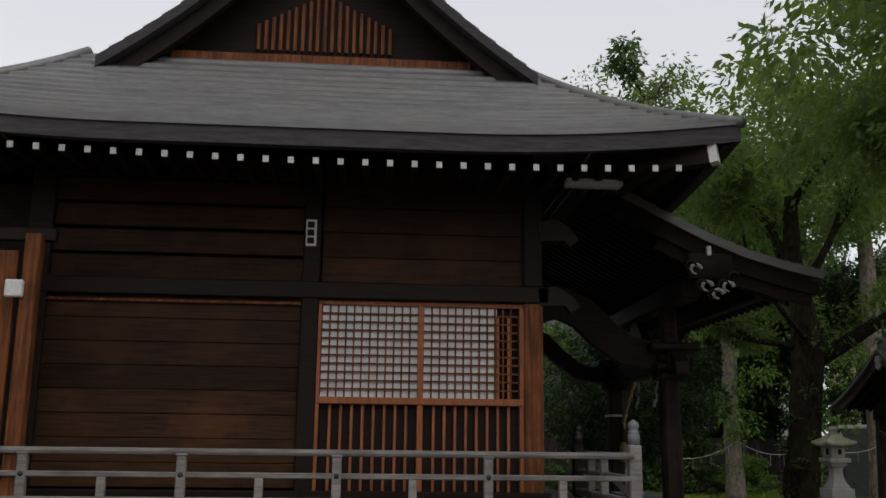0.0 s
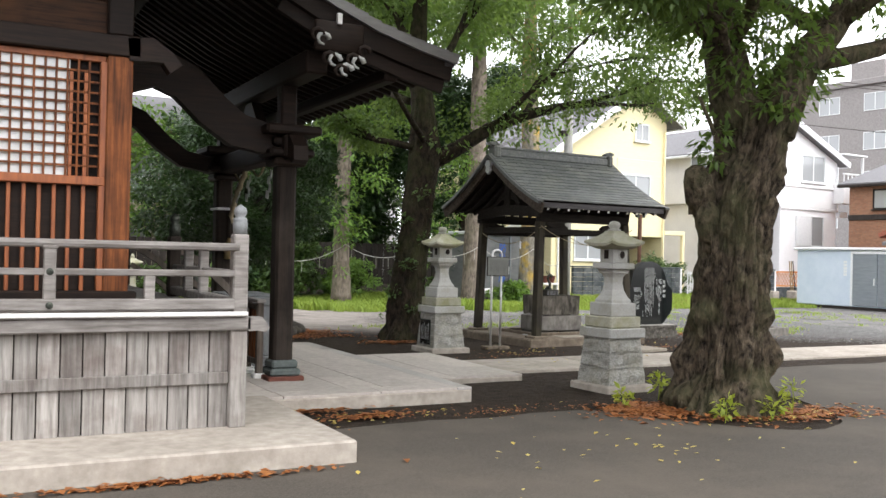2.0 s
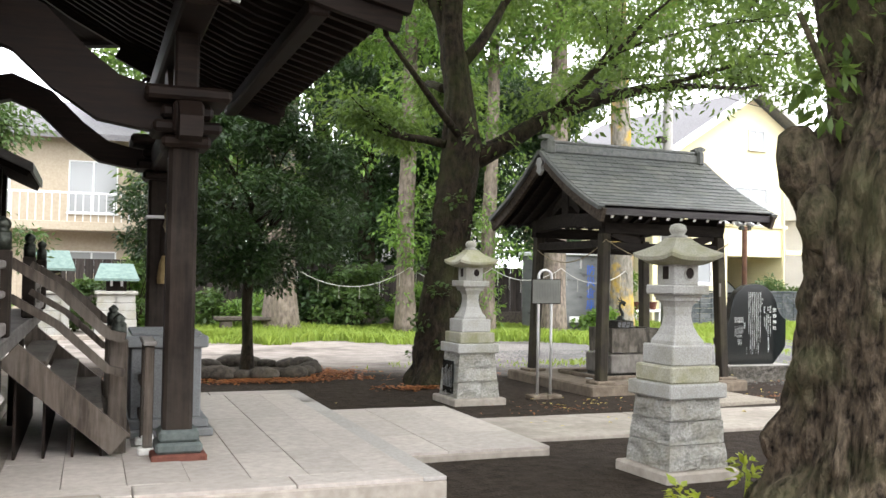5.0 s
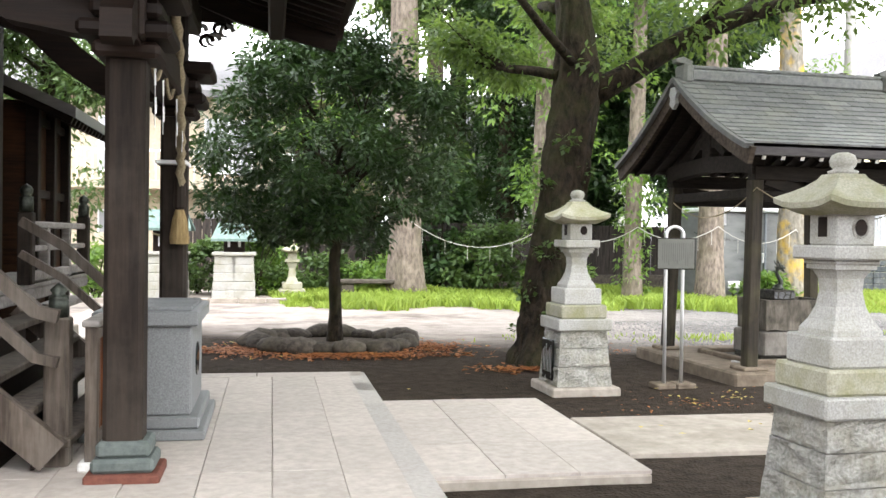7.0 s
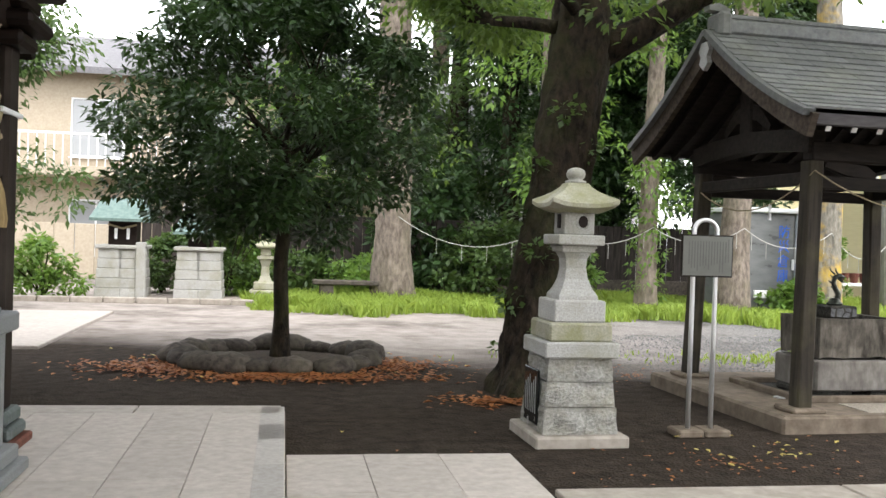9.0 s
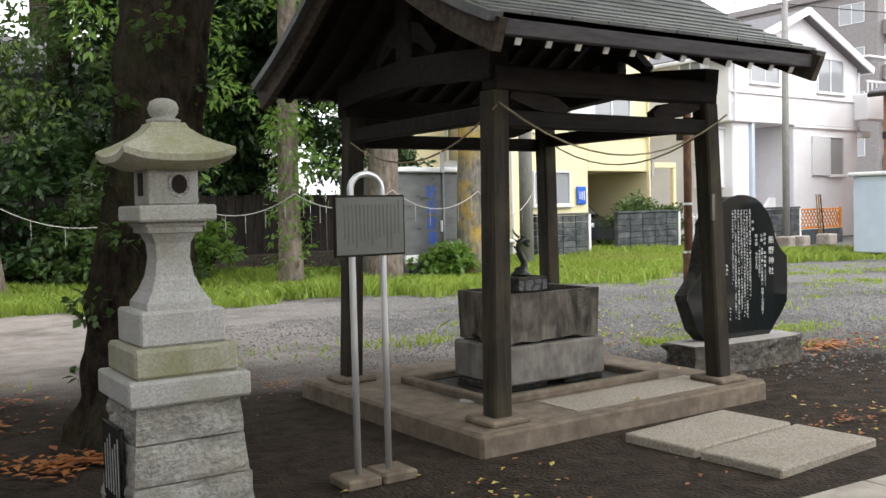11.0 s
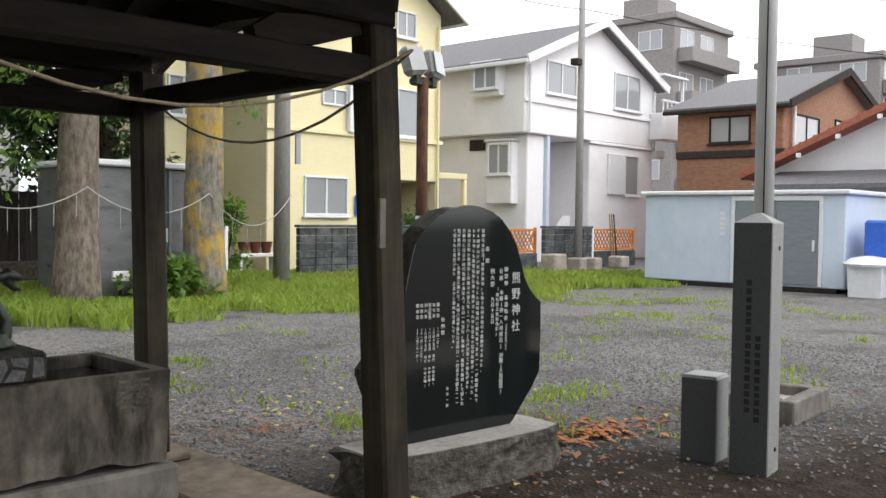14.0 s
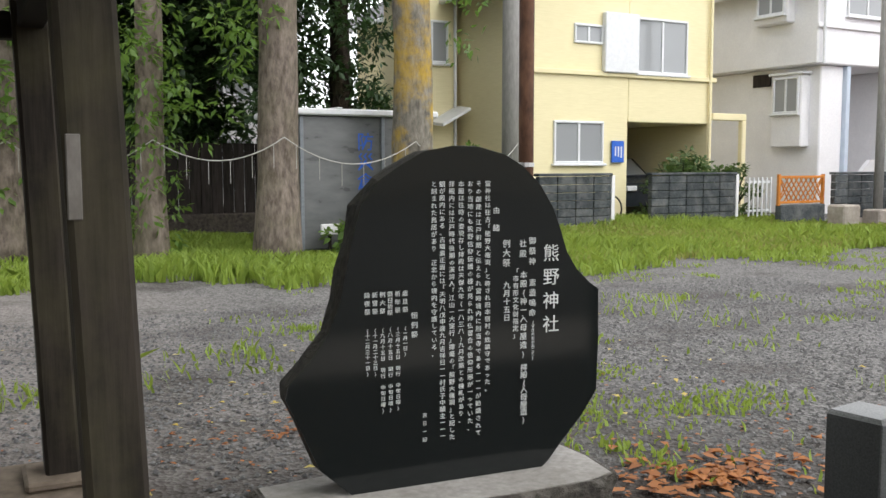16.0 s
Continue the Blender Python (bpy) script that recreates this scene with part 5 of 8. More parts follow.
# ---- notice stand ----
def build_notice():
    st = thing("notice_stand", "grey notice board on an arched stainless steel stand", "notice board", (8.39, 14.51, 0), -6)
    P = lambda name, g, mt, label="", par=None, sm=False: part(name, g, mt, par or st, label, sm, False)
    arch = [(-0.085, 0, 0.03), (-0.085, 0, 0.8), (-0.085, 0, 1.56)] + [(-0.085 * math.cos(a), 0, 1.575 + 0.085 * math.sin(a)) for a in np.linspace(0, math.pi, 13)] + [(0.085, 0, 1.56), (0.085, 0, 0.8), (0.085, 0, 0.03)]
    P("arched_tube", Geo().tube(arch, 0.0165, 10), M_steel, sm=True)
    for x in (-0.1, 0.1):
        P("foot_block", Geo().box(x - 0.095, x + 0.095, -0.1, 0.1, -0.01, 0.05, 0.012), M_shadeconc)
    board_face = mat("notice_face", (0.095, 0.096, 0.085), (0.125, 0.126, 0.112), 0.3, (4, 4, 4), 0.02, vary=0.0)
    M_noticetext = mat("faint_notice_text", (0.07, 0.07, 0.062), (0.09, 0.09, 0.08), 0.5, (20, 20, 20), 0.0, vary=0.0)
    b = P("board", Geo().box(-0.193, 0.193, -0.035, -0.018, 1.22, 1.545, 0.004), M_pavshade)
    P("face", Geo().box(-0.182, 0.182, -0.039, -0.0345, 1.231, 1.534, 0.0), board_face, "grey face with fine columns of text", b)
    rnd = random.Random(2)
    for k in range(15):
        x = 0.155 - 0.021 * k
        P("line_of_text", Geo().box(x - 0.004, x + 0.004, -0.0405, -0.0388, 1.25 + rnd.uniform(0, 0.09), 1.515 - (0.02 if k else 0), 0.0), M_noticetext, par=b)


# ---- inscribed stone, pillars and flagpole ----
def build_monument():
    mon = thing("inscribed_stone", "polished black stone slab with white inscription on a hewn base", "monument", (12.337, 15.088, 0.0), -8)
    out = [(-0.31, 0.225), (-0.42, 0.33), (-0.47, 0.45), (-0.53, 0.585), (-0.52, 0.63), (-0.44, 0.72), (-0.385, 0.80), (-0.345, 0.9), (-0.325, 1.0), (-0.30, 1.12), (-0.27, 1.23), (-0.21, 1.31), (-0.13, 1.365), (-0.05, 1.41), (0.05, 1.43), (0.16, 1.425), (0.25, 1.40), (0.32, 1.36), (0.39, 1.29), (0.44, 1.21), (0.475, 1.12), (0.50, 1.04), (0.54, 0.975), (0.59, 0.925), (0.634, 0.892), (0.637, 0.7), (0.63, 0.5), (0.57, 0.41), (0.49, 0.322), (0.43, 0.25), (0.40, 0.225)]
    rnd = random.Random(1)
    n = len(out)
    g = Geo()
    front = [(x, 0.0, z) for x, z in out]
    back = [(x * 0.97 + rnd.uniform(-0.008, 0.008), 0.15, z - 0.008 + rnd.uniform(-0.01, 0.01)) for x, z in out]
    mid = [(x * 1.0 + rnd.uniform(-0.012, 0.012), 0.07, z + rnd.uniform(-0.012, 0.012)) for x, z in out]
    rim = Geo().add(front + mid + back, [(i, (i + 1) % n, n + (i + 1) % n, n + i) for i in range(n)] + [(n + i, n + (i + 1) % n, 2 * n + (i + 1) % n, 2 * n + i) for i in range(n)] + [tuple(range(2 * n, 3 * n))])
    slab = part("hewn_edge", rim, M_blackr, mon, "rough broken dark edge", False, False)
    face = part("polished_face", Geo().add([(x, -0.002, z) for x, z in out] + [(x, 0.002, z) for x, z in out], [tuple(range(n)), tuple(range(n, 2 * n))[::-1]] + [(i, (i + 1) % n, n + (i + 1) % n, n + i) for i in range(n)]), M_black, slab, "polished black face", False, False)
    g = Geo()
    rough = [(-0.6, -0.13), (-0.35, -0.19), (-0.1, -0.2), (0.2, -0.21), (0.5, -0.2), (0.62, -0.16), (0.64, 0.05), (0.62, 0.22), (0.2, 0.25), (-0.3, 0.24), (-0.6, 0.2)]
    nn = len(rough)
    vs = []
    for i, z in enumerate((-0.03, 0.07, 0.15, 0.2, 0.225)):
        for k in range(nn):
            a, b = rough[k], rough[(k + 1) % nn]
            for f in (0, 0.33, 0.66):
                x, y = a[0] + (b[0] - a[0]) * f, a[1] + (b[1] - a[1]) * f
                d = 1 + (0.11 * noise.noise((x * 11, y * 11, z * 15)) - 0.03 * (i in (1, 2)) if i < 4 else -0.01)
                vs.append((x * d, y * d, z))
    c = nn * 3
    fs = [(a * c + k, a * c + (k + 1) % c, (a + 1) * c + (k + 1) % c, (a + 1) * c + k) for a in range(4) for k in range(c)] + [tuple(range(c))[::-1], tuple(range(4 * c, 5 * c))]
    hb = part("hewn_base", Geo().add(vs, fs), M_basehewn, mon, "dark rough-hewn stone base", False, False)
    # the base's upper face is coloured paler than its sides
    part("base_top", Geo().prism([(x * 0.965, y * 0.95) for x, y in rough], 0.221, 0.229), M_stain2, hb, "pale upper face", False, False)
    ink = mat("white_inscription", (0.55, 0.56, 0.54), (0.68, 0.69, 0.67), 0.7, (20, 20, 20), 0.0, vary=0.0)
    base = pose(12.337, 15.088, 0, 0, 0, -8)
    def column(text, x, z0, z1, size=0.0):
        """One column of characters between the heights z0 (top) and z1."""
        step = (z0 - z1) / len(text)
        size = size or step * 0.92
        lettering("inscription", text, size, step, ink, face, base @ pose(x - 0.017, -0.0045, z0 - 0.84 * size), depth=0.001)
    column("熊野神社", 0.452, 1.07, 0.715, 0.068)
    column("御祭神", 0.375, 1.1, 0.985, 0.029)
    column("素盞嗚命", 0.376, 0.945, 0.795, 0.029)
    column("(すさのおのみこと)", 0.379, 0.79, 0.645, 0.017)
    column("社殿", 0.338, 1.091, 1.015, 0.029)
    column("本殿(神ー入母屋造)", 0.341, 0.975, 0.65, 0.029)
    column("拝殿(入母屋造)", 0.344, 0.63, 0.407, 0.029)
    column("「市有形文化財指定」", 0.31, 0.987, 0.724, 0.024)
    column("例大祭", 0.273, 1.093, 0.989, 0.031)
    column("九月十五日", 0.275, 0.94, 0.791, 0.028)
    column("由", 0.233, 1.213, 1.183, 0.027)
    column("緒", 0.233, 1.15, 1.12, 0.027)
    for x, end, text in ((0.2, 0.537, "當神社は往古「熊野大権現」と称され旧本宿村の総鎮守であった。"), (0.165, 0.375, "その創建は江戸初期と伝えられ當時境内に別当寺であるーーーが勧請されて"), (0.134, 0.398, "おり当地にも熊野信仰伝播の様が見られ神仏習合の信仰形態がーっていた。"), (0.1, 0.432, "本殿は往時の姿現存し拝殿は天保九年(一八三八)九月改築との棟札があり、"), (0.065, 0.375, "拝殿内には江戸時代後期の漢詩人「江山ー大窪行」揮毫の「熊野大権現」と記した"), (0.03, 0.384, "額が殿内にある。古墳裏正面には「天明八戊申歳九月吉祥日ーー村氏子中願主ーーー"), (0.0, 0.683, "と刻まれた鳥居があり 正北から境内を守護している。")):
        column(text, x, 1.307, end, 0.0222)
    column("吉日ー記", -0.036, 0.489, 0.371, 0.017)
    column("恒例祭", -0.072, 0.852, 0.751, 0.025)
    for i, (name, day, end) in enumerate((("歳旦祭", "(一月一日)", 0.699), ("祈年祭", "(三月十五日 現行 中旬日曜)", 0.507), ("祭日祈祭", "(八月十五日 現行 中旬日曜)", 0.505), ("例大祭", "(九月十五日 現行 中旬日曜)", 0.503), ("新嘗祭", "(十一月二十三日)", 0.637), ("除夜祭", "(十二月三十一日)", 0.64))):
        column(name, -0.105 - 0.0265 * i, 0.93, 0.845, 0.021)
        column(day, -0.105 - 0.0265 * i, 0.807, end, 0.0175)

    M_mark = mat("shallow_engraving", (0.026, 0.027, 0.027), (0.05, 0.05, 0.05), 0.6, (60, 60, 60), 0.1, vary=0.1)

    def pillar(name, x, y, w, h, tip, label, cat, rz):
        p = thing(name, label, cat, (x, y, 0), rz)
        g = Geo().box(-w / 2, w / 2, -w / 2, w / 2, -0.02, h, 0.006)
        part("shaft", g, M_granitep, p, "", False, False)
        part("top", Geo().prism([(-w / 2 + 0.003, -w / 2 + 0.003), (w / 2 - 0.003, -w / 2 + 0.003), (w / 2 - 0.003, w / 2 - 0.003), (-w / 2 + 0.003, w / 2 - 0.003)], h - 0.002, h + tip, None, 0.15 if tip > 0.03 else 0.93), M_granitep, p, "low pointed top" if tip > 0.03 else "", False, False)
        pf = part("dark_face", Geo().box(-w / 2 - 0.003, -w / 2 + 0.002, -w / 2 + 0.004, w / 2 - 0.004, -0.01, h - 0.004, 0.0), M_darkst, p, "darker polished inscribed face", False, False)
        if h > 1:
            rnd = random.Random(6)
            for col, (a, b) in enumerate(((0.35, 1.05), (0.3, 0.75))):
                z = b
                while z > a:
                    d = rnd.uniform(0.035, 0.05)
                    part("engraved_mark", Geo().box(-w / 2 - 0.0045, -w / 2 - 0.0025, 0.012 - 0.05 * col - 0.014, 0.012 - 0.05 * col + 0.014, z - d * 0.7, z, 0.0), M_mark, pf, "", False, False)
                    z -= d
            for z in (0.12, 1.22):
                part("bolt_hole", Geo().lathe([(0.013, 0), (0.013, 0.004)], 10, pose(0.02, -w / 2, z, 90, 0, 0)), M_black, p, "", False, False)
    pillar("memorial_pillar", 13.53, 14.02, 0.2, 1.36, 0.05, "tall square granite memorial pillar with engraved dark face", "stone pillar", 4)
    pillar("stone_bollard", 13.61, 14.33, 0.2, 0.47, 0.012, "short square dark granite post beside the pillar", "stone post", 4)
    fl = thing("flagpole", "tall stainless flagpole in a square concrete kerb", "flagpole", (15.1, 14.58, 0))
    part("pole", Geo().tube([(15.1, 14.58, 0), (15.1, 14.58, 4), (15.1, 14.58, 9.5)], [0.066, 0.064, 0.045], 18), M_poles, fl, "", True)
    for a, b, c, d in ((14.74, 15.46, 14.22, 14.32), (14.74, 15.46, 14.84, 14.94), (14.74, 14.84, 14.32, 14.84), (15.36, 15.46, 14.32, 14.84)):
        part("kerb", Geo().box(a, b, c, d, -0.02, 0.155, 0.01), M_stain, fl)
    part("fill", Geo().box(14.84, 15.36, 14.32, 14.84, -0.02, 0.08, 0.0), M_conc, fl)
    for s in (-0.085, 0.095):
        part("halyard", Geo().tube([(15.1 + s, 14.55, 0.95), (15.1 + s, 14.55, 4), (15.1 + s * 0.6, 14.55, 9.3)], 0.005, 5), M_dark, fl)
    part("cleat", Geo().box(15.03, 15.06, 14.46, 14.5, 0.86, 1.0, 0.006), M_redp, fl)
    lp = thing("lamp_post", "rusty brown steel lamp post with twin flood lamps", "lamp post", (13.87, 16.66, 0))
    M_rust = mat("rusty_brown_paint", (0.055, 0.028, 0.018), (0.15, 0.075, 0.045), 0.7, (14, 14, 6), 0.3, vary=0.0)
    part("pole", Geo().tube([(13.85, 16.62, 0), (13.85, 16.62, 1.4), (13.85, 16.62, 2.42)], 0.042, 12), M_rust, lp, "", True)
    part("sleeve", Geo().tube([(13.85, 16.62, 0.02), (13.85, 16.62, 0.83)], 0.056, 12), M_rust, lp, "", True)
    for z in (0.4, 0.83, 1.35):
        part("band", Geo().tube([(13.85, 16.62, z), (13.85, 16.62, z + 0.025)], 0.06 if z < 0.9 else 0.046, 12), M_steel, lp)
    for s in (-1, 1):
        h = part("flood_lamp", Geo().box(-0.085, 0.085, -0.06, 0.05, 0, 0.22, 0.03, pose(13.85 + s * 0.1, 16.6, 2.42, -14, s * 8, s * 12)), M_paveg, lp, "grey flood lamp housing")
        part("lens", Geo().box(-0.07, 0.07, -0.066, -0.06, 0.02, 0.2, 0.004, pose(13.85 + s * 0.1, 16.6, 2.42, -14, s * 8, s * 12)), M_alulens, h)
        part("bracket", Geo().box(-0.03, 0.03, -0.03, 0.03, -0.07, 0.04, 0.008, pose(13.85 + s * 0.09, 16.61, 2.42)), M_bronze, lp)
    part("cross_bar", Geo().box(13.73, 13.97, 16.59, 16.65, 2.36, 2.4, 0.006), M_bronze, lp)


stone_lantern(7.4, 14.59, 2, True, 1)
stone_lantern(7.4, 10.2, 3, False, 9)
before = made()
build_pavilion()
build_notice()
build_monument()
settle(before, COURT, ("notice_stand",))
settle(before, COURT @ Matrix.Diagonal((1, 1, 0.94, 1)), (), ("notice_stand",))


# ---- trees and plants ----
def leaves_at(centres, radii, count, size, seed, droop=0.3, flat=0.7, slim=0.42):
    """Points and faces of folded leaves scattered in soft clumps."""
    rs = np.random.RandomState(seed)
    c, r = np.asarray(centres, float), np.asarray(radii, float)
    pick = rs.choice(len(c), count, p=r ** 2 / (r ** 2).sum())
    d = rs.normal(size=(count, 3))
    d /= np.linalg.norm(d, axis=1)[:, None]
    p = c[pick] + d * (r[pick] * rs.uniform(0.25, 1.0, count) ** 0.6)[:, None] * (1, 1, flat)
    way = d * (1, 1, 0.35) + rs.normal(scale=0.5, size=(count, 3))
    way[:, 2] -= droop
    way /= np.linalg.norm(way, axis=1)[:, None]
    side = np.cross(way, rs.normal(scale=0.45, size=(count, 3)) + (0, 0, 1))
    side /= np.linalg.norm(side, axis=1)[:, None] + 1e-9
    up = np.cross(side, way)
    s = (size * rs.uniform(0.65, 1.25, count))[:, None]
    v0, v2 = p, p + way * s
    v1 = p + way * s * 0.45 + side * s * slim / 2 + up * s * 0.07
    v3 = p + way * s * 0.45 - side * s * slim / 2 + up * s * 0.07
    verts = np.stack([v0, v1, v2, v3], 1).reshape(-1, 3)
    return verts, np.arange(4 * count).reshape(-1, 4)


def crown(name, parent, centres, radii, count, size, seed, material, label="", **kw):
    v, q = leaves_at(centres, radii, count, size, seed, **kw)
    inv = np.array(full(parent).inverted())
    v = v @ inv[:3, :3].T + inv[:3, 3]
    ob = new(name, fast_mesh(name, v, q, material))
    ob.parent = parent
    return tagged(ob, label)


def branch_out(g, start, way, length, radius, depth, rnd, tips, droop=0.0, spread=0.75):
    """A crooked limb that forks into thinner ones; the ends are gathered in tips."""
    p, w = Vector(start), Vector(way).normalized()
    pts, radii = [p.copy()], [radius]
    n = 4
    for i in range(n):
        w = (w + Vector((rnd.uniform(-1, 1), rnd.uniform(-1, 1), rnd.uniform(-0.7, 0.8) - droop)) * 0.22).normalized()
        p = p + w * (length / n)
        pts.append(p.copy())
        radii.append(radius * (1 - 0.5 * (i + 1) / n))
        if depth <= 1:
            tips.append((p.copy(), 0.28 + 0.22 * rnd.random()))
    g.tube(pts, radii, 8 if depth > 1 else 5, rough=0.08, seed=rnd.randint(0, 999))
    if depth == 0:
        return
    for k in range(3 if depth > 1 else 4):
        at_ = pts[rnd.choice((2, 3, 4))]
        turn = Vector((rnd.uniform(-1, 1), rnd.uniform(-1, 1), rnd.uniform(-0.5, 0.6))) * spread
        branch_out(g, at_, w + turn, length * rnd.uniform(0.55, 0.8), radius * 0.45, depth - 1, rnd, tips, droop + 0.12, spread)


def trunk_geo(path, radii, seed, knobs=0.12, n=20, rings=26, bark=0.0):
    """A trunk along a smooth path with ridged, lumpy sides."""
    pts = [Vector(p) for p in path]
    g, vs = Geo(), []
    for i in range(rings):
        f = i / (rings - 1) * (len(pts) - 1)
        k = min(int(f), len(pts) - 2)
        u = f - k
        a, b = pts[k], pts[k + 1]
        p = a.lerp(b, u)
        r = radii[k] + (radii[k + 1] - radii[k]) * u
        for j in range(n):
            t = 2 * math.pi * j / n
            q = (math.cos(t) * 1.7 + seed, math.sin(t) * 1.7, p.z * 0.9)
            lump = 1 + knobs * noise.noise(q) + 0.5 * knobs * noise.noise((q[0] * 3, q[1] * 3, q[2] * 2.2))
            if bark:
                lump += bark * (0.5 - abs(noise.noise((q[0] * 4.2, q[1] * 4.2, q[2] * 1.5)))) + bark * noise.noise((q[0] * 8, q[1] * 8, q[2] * 5))
                lump += 2.2 * bark * max(0, noise.noise((q[0] * 1.6, q[1] * 1.6, p.z * 2.6)) - 0.18)
            lump += 0.3 * max(0, 0.35 - p.z) * max(0, math.sin(t * 5 + seed))
            vs.append((p.x + r * lump * math.cos(t), p.y + r * lump * math.sin(t), p.z))
    fs = [(a * n + k, a * n + (k + 1) % n, (a + 1) * n + (k + 1) % n, (a + 1) * n + k) for a in range(rings - 1) for k in range(n)]
    return g.add(vs, fs + [tuple(range(n))[::-1], tuple(range((rings - 1) * n, rings * n))])


def build_cherry():
    rnd = random.Random(21)
    t = thing("cherry_tree", "old gnarled cherry tree with mossy burred trunk", "tree", (7.5, 8.6, 0))
    side = lambda off, z, back=0.0: (7.53 + 0.91 * off + 0.41 * back, 8.58 - 0.415 * off + 0.91 * back, z)
    path = [side(0.05, -0.03), side(0.06, 0.25), side(0.1, 0.8), side(0.12, 1.5), side(0.13, 2.15), side(0.2, 2.42), side(0.3, 2.65), side(0.36, 3.0), side(0.36, 3.2)]
    part("trunk", trunk_geo(path, [0.55, 0.43, 0.325, 0.31, 0.34, 0.33, 0.29, 0.31, 0.35], 3, 0.3, 110, 190, 0.26), M_bark2, t, "", True)
    for off, z, back, r, lean in ((-0.26, 2.26, -0.1, 0.2, -26), (-0.2, 1.95, -0.16, 0.15, -10), (0.38, 2.05, -0.22, 0.15, 10), (0.3, 1.5, -0.25, 0.13, 6)):
        burr = Geo().lathe([(0.04, -1.1), (0.7, -0.8), (1.0, -0.1), (0.95, 0.5), (0.6, 0.9), (0.15, 1.0)], 18)
        burr.v = [(x * r * 0.78 * (1 + 0.5 * noise.noise((x * 2, y * 2, w * 2 + off))), y * r * 0.78 * (1 + 0.5 * noise.noise((x * 2, w * 2, y * 2 + z))), w * r * 1.5) for x, y, w in burr.v]
        m = pose(*side(off, z, back), 0, lean, 0)
        burr.v = [tuple(m @ Vector(p)) for p in burr.v]
        part("burr", burr, M_bark2, t, "", True)
    limbs, tips = Geo(), []
    left = [side(0.22, 2.95), side(0.1, 3.3), side(0.0, 3.7), side(-0.1, 4.2), side(-0.3, 4.8)]
    right = [side(0.45, 2.95), side(0.62, 3.3), side(0.8, 3.65), side(1.15, 4.05), side(1.5, 4.6)]
    limbs.tube(left, [0.27, 0.24, 0.21, 0.17, 0.12], 14, rough=0.1)
    limbs.tube(right, [0.30, 0.26, 0.21, 0.16, 0.11], 14, rough=0.1)
    limbs.tube([side(-0.05, 2.45, -0.2), side(-0.16, 2.75, -0.3), side(-0.4, 3.2, -0.4)], [0.035, 0.028, 0.02], 6)
    for start, way, length, r in ((left[2], (-0.8, 0.1, 0.8), 1.9, 0.07), (left[3], (-0.5, -0.7, 0.5), 2.2, 0.11), (left[4], (-0.5, 0.3, 0.9), 2.1, 0.11), (left[3], (0.2, 0.8, 0.9), 1.7, 0.08), (left[1], (-0.8, -0.6, 0.6), 1.8, 0.06), (right[2], (0.95, -0.35, 0.12), 2.0, 0.12), (right[3], (0.3, 0.8, 0.5), 2.2, 0.11), (right[4], (0.5, -0.3, 0.9), 2.1, 0.1), (right[3], (0.2, -0.9, 0.5), 2.2, 0.11), (left[2], (-0.4, -0.9, 0.6), 2.0, 0.08)):
        branch_out(limbs, start, way, length, r, 2, rnd, tips, 0.02)
    for limb in (left, right):
        tips += [(Vector(p) + Vector((rnd.uniform(-0.4, 0.4), rnd.uniform(-0.5, 0.3), rnd.uniform(-0.1, 0.4))), 0.42) for p in limb[1:] for _ in range(4)]
    part("limbs_joined", limbs, M_bark2, t, "", True).name = "limb"
    c, r = [p for p, _ in tips], [q for _, q in tips]
    crown("crown", t, [tuple(p) for p in c], r, 44000, 0.12, 5, M_leaf1, droop=0.55)
    # extra leaf clumps added high above the walk to hold off sky light
    high = []
    for k in range(230):
        a, f = rnd.uniform(0, 6.283), math.sqrt(rnd.random())
        high.append((8.8 + 5.0 * f * math.cos(a), 7.3 + 4.9 * f * math.sin(a), 7.0 - 1.3 * f * f + rnd.uniform(-0.5, 0.9)))
    crown("upper_crown", t, high, [rnd.uniform(0.5, 0.85) for _ in high], 17000, 0.17, 15, M_leaf1, droop=0.5)
    low = [side(-0.2, 2.6, -0.3), side(-0.3, 2.72, -0.3), side(-0.15, 2.85, -0.3), side(0.3, 3.12, -0.45), side(0.5, 3.1, -0.45)]
    crown("low_sprig", t, low, [0.13, 0.14, 0.12, 0.14, 0.12], 150, 0.13, 8, M_leaf1, droop=0.5)


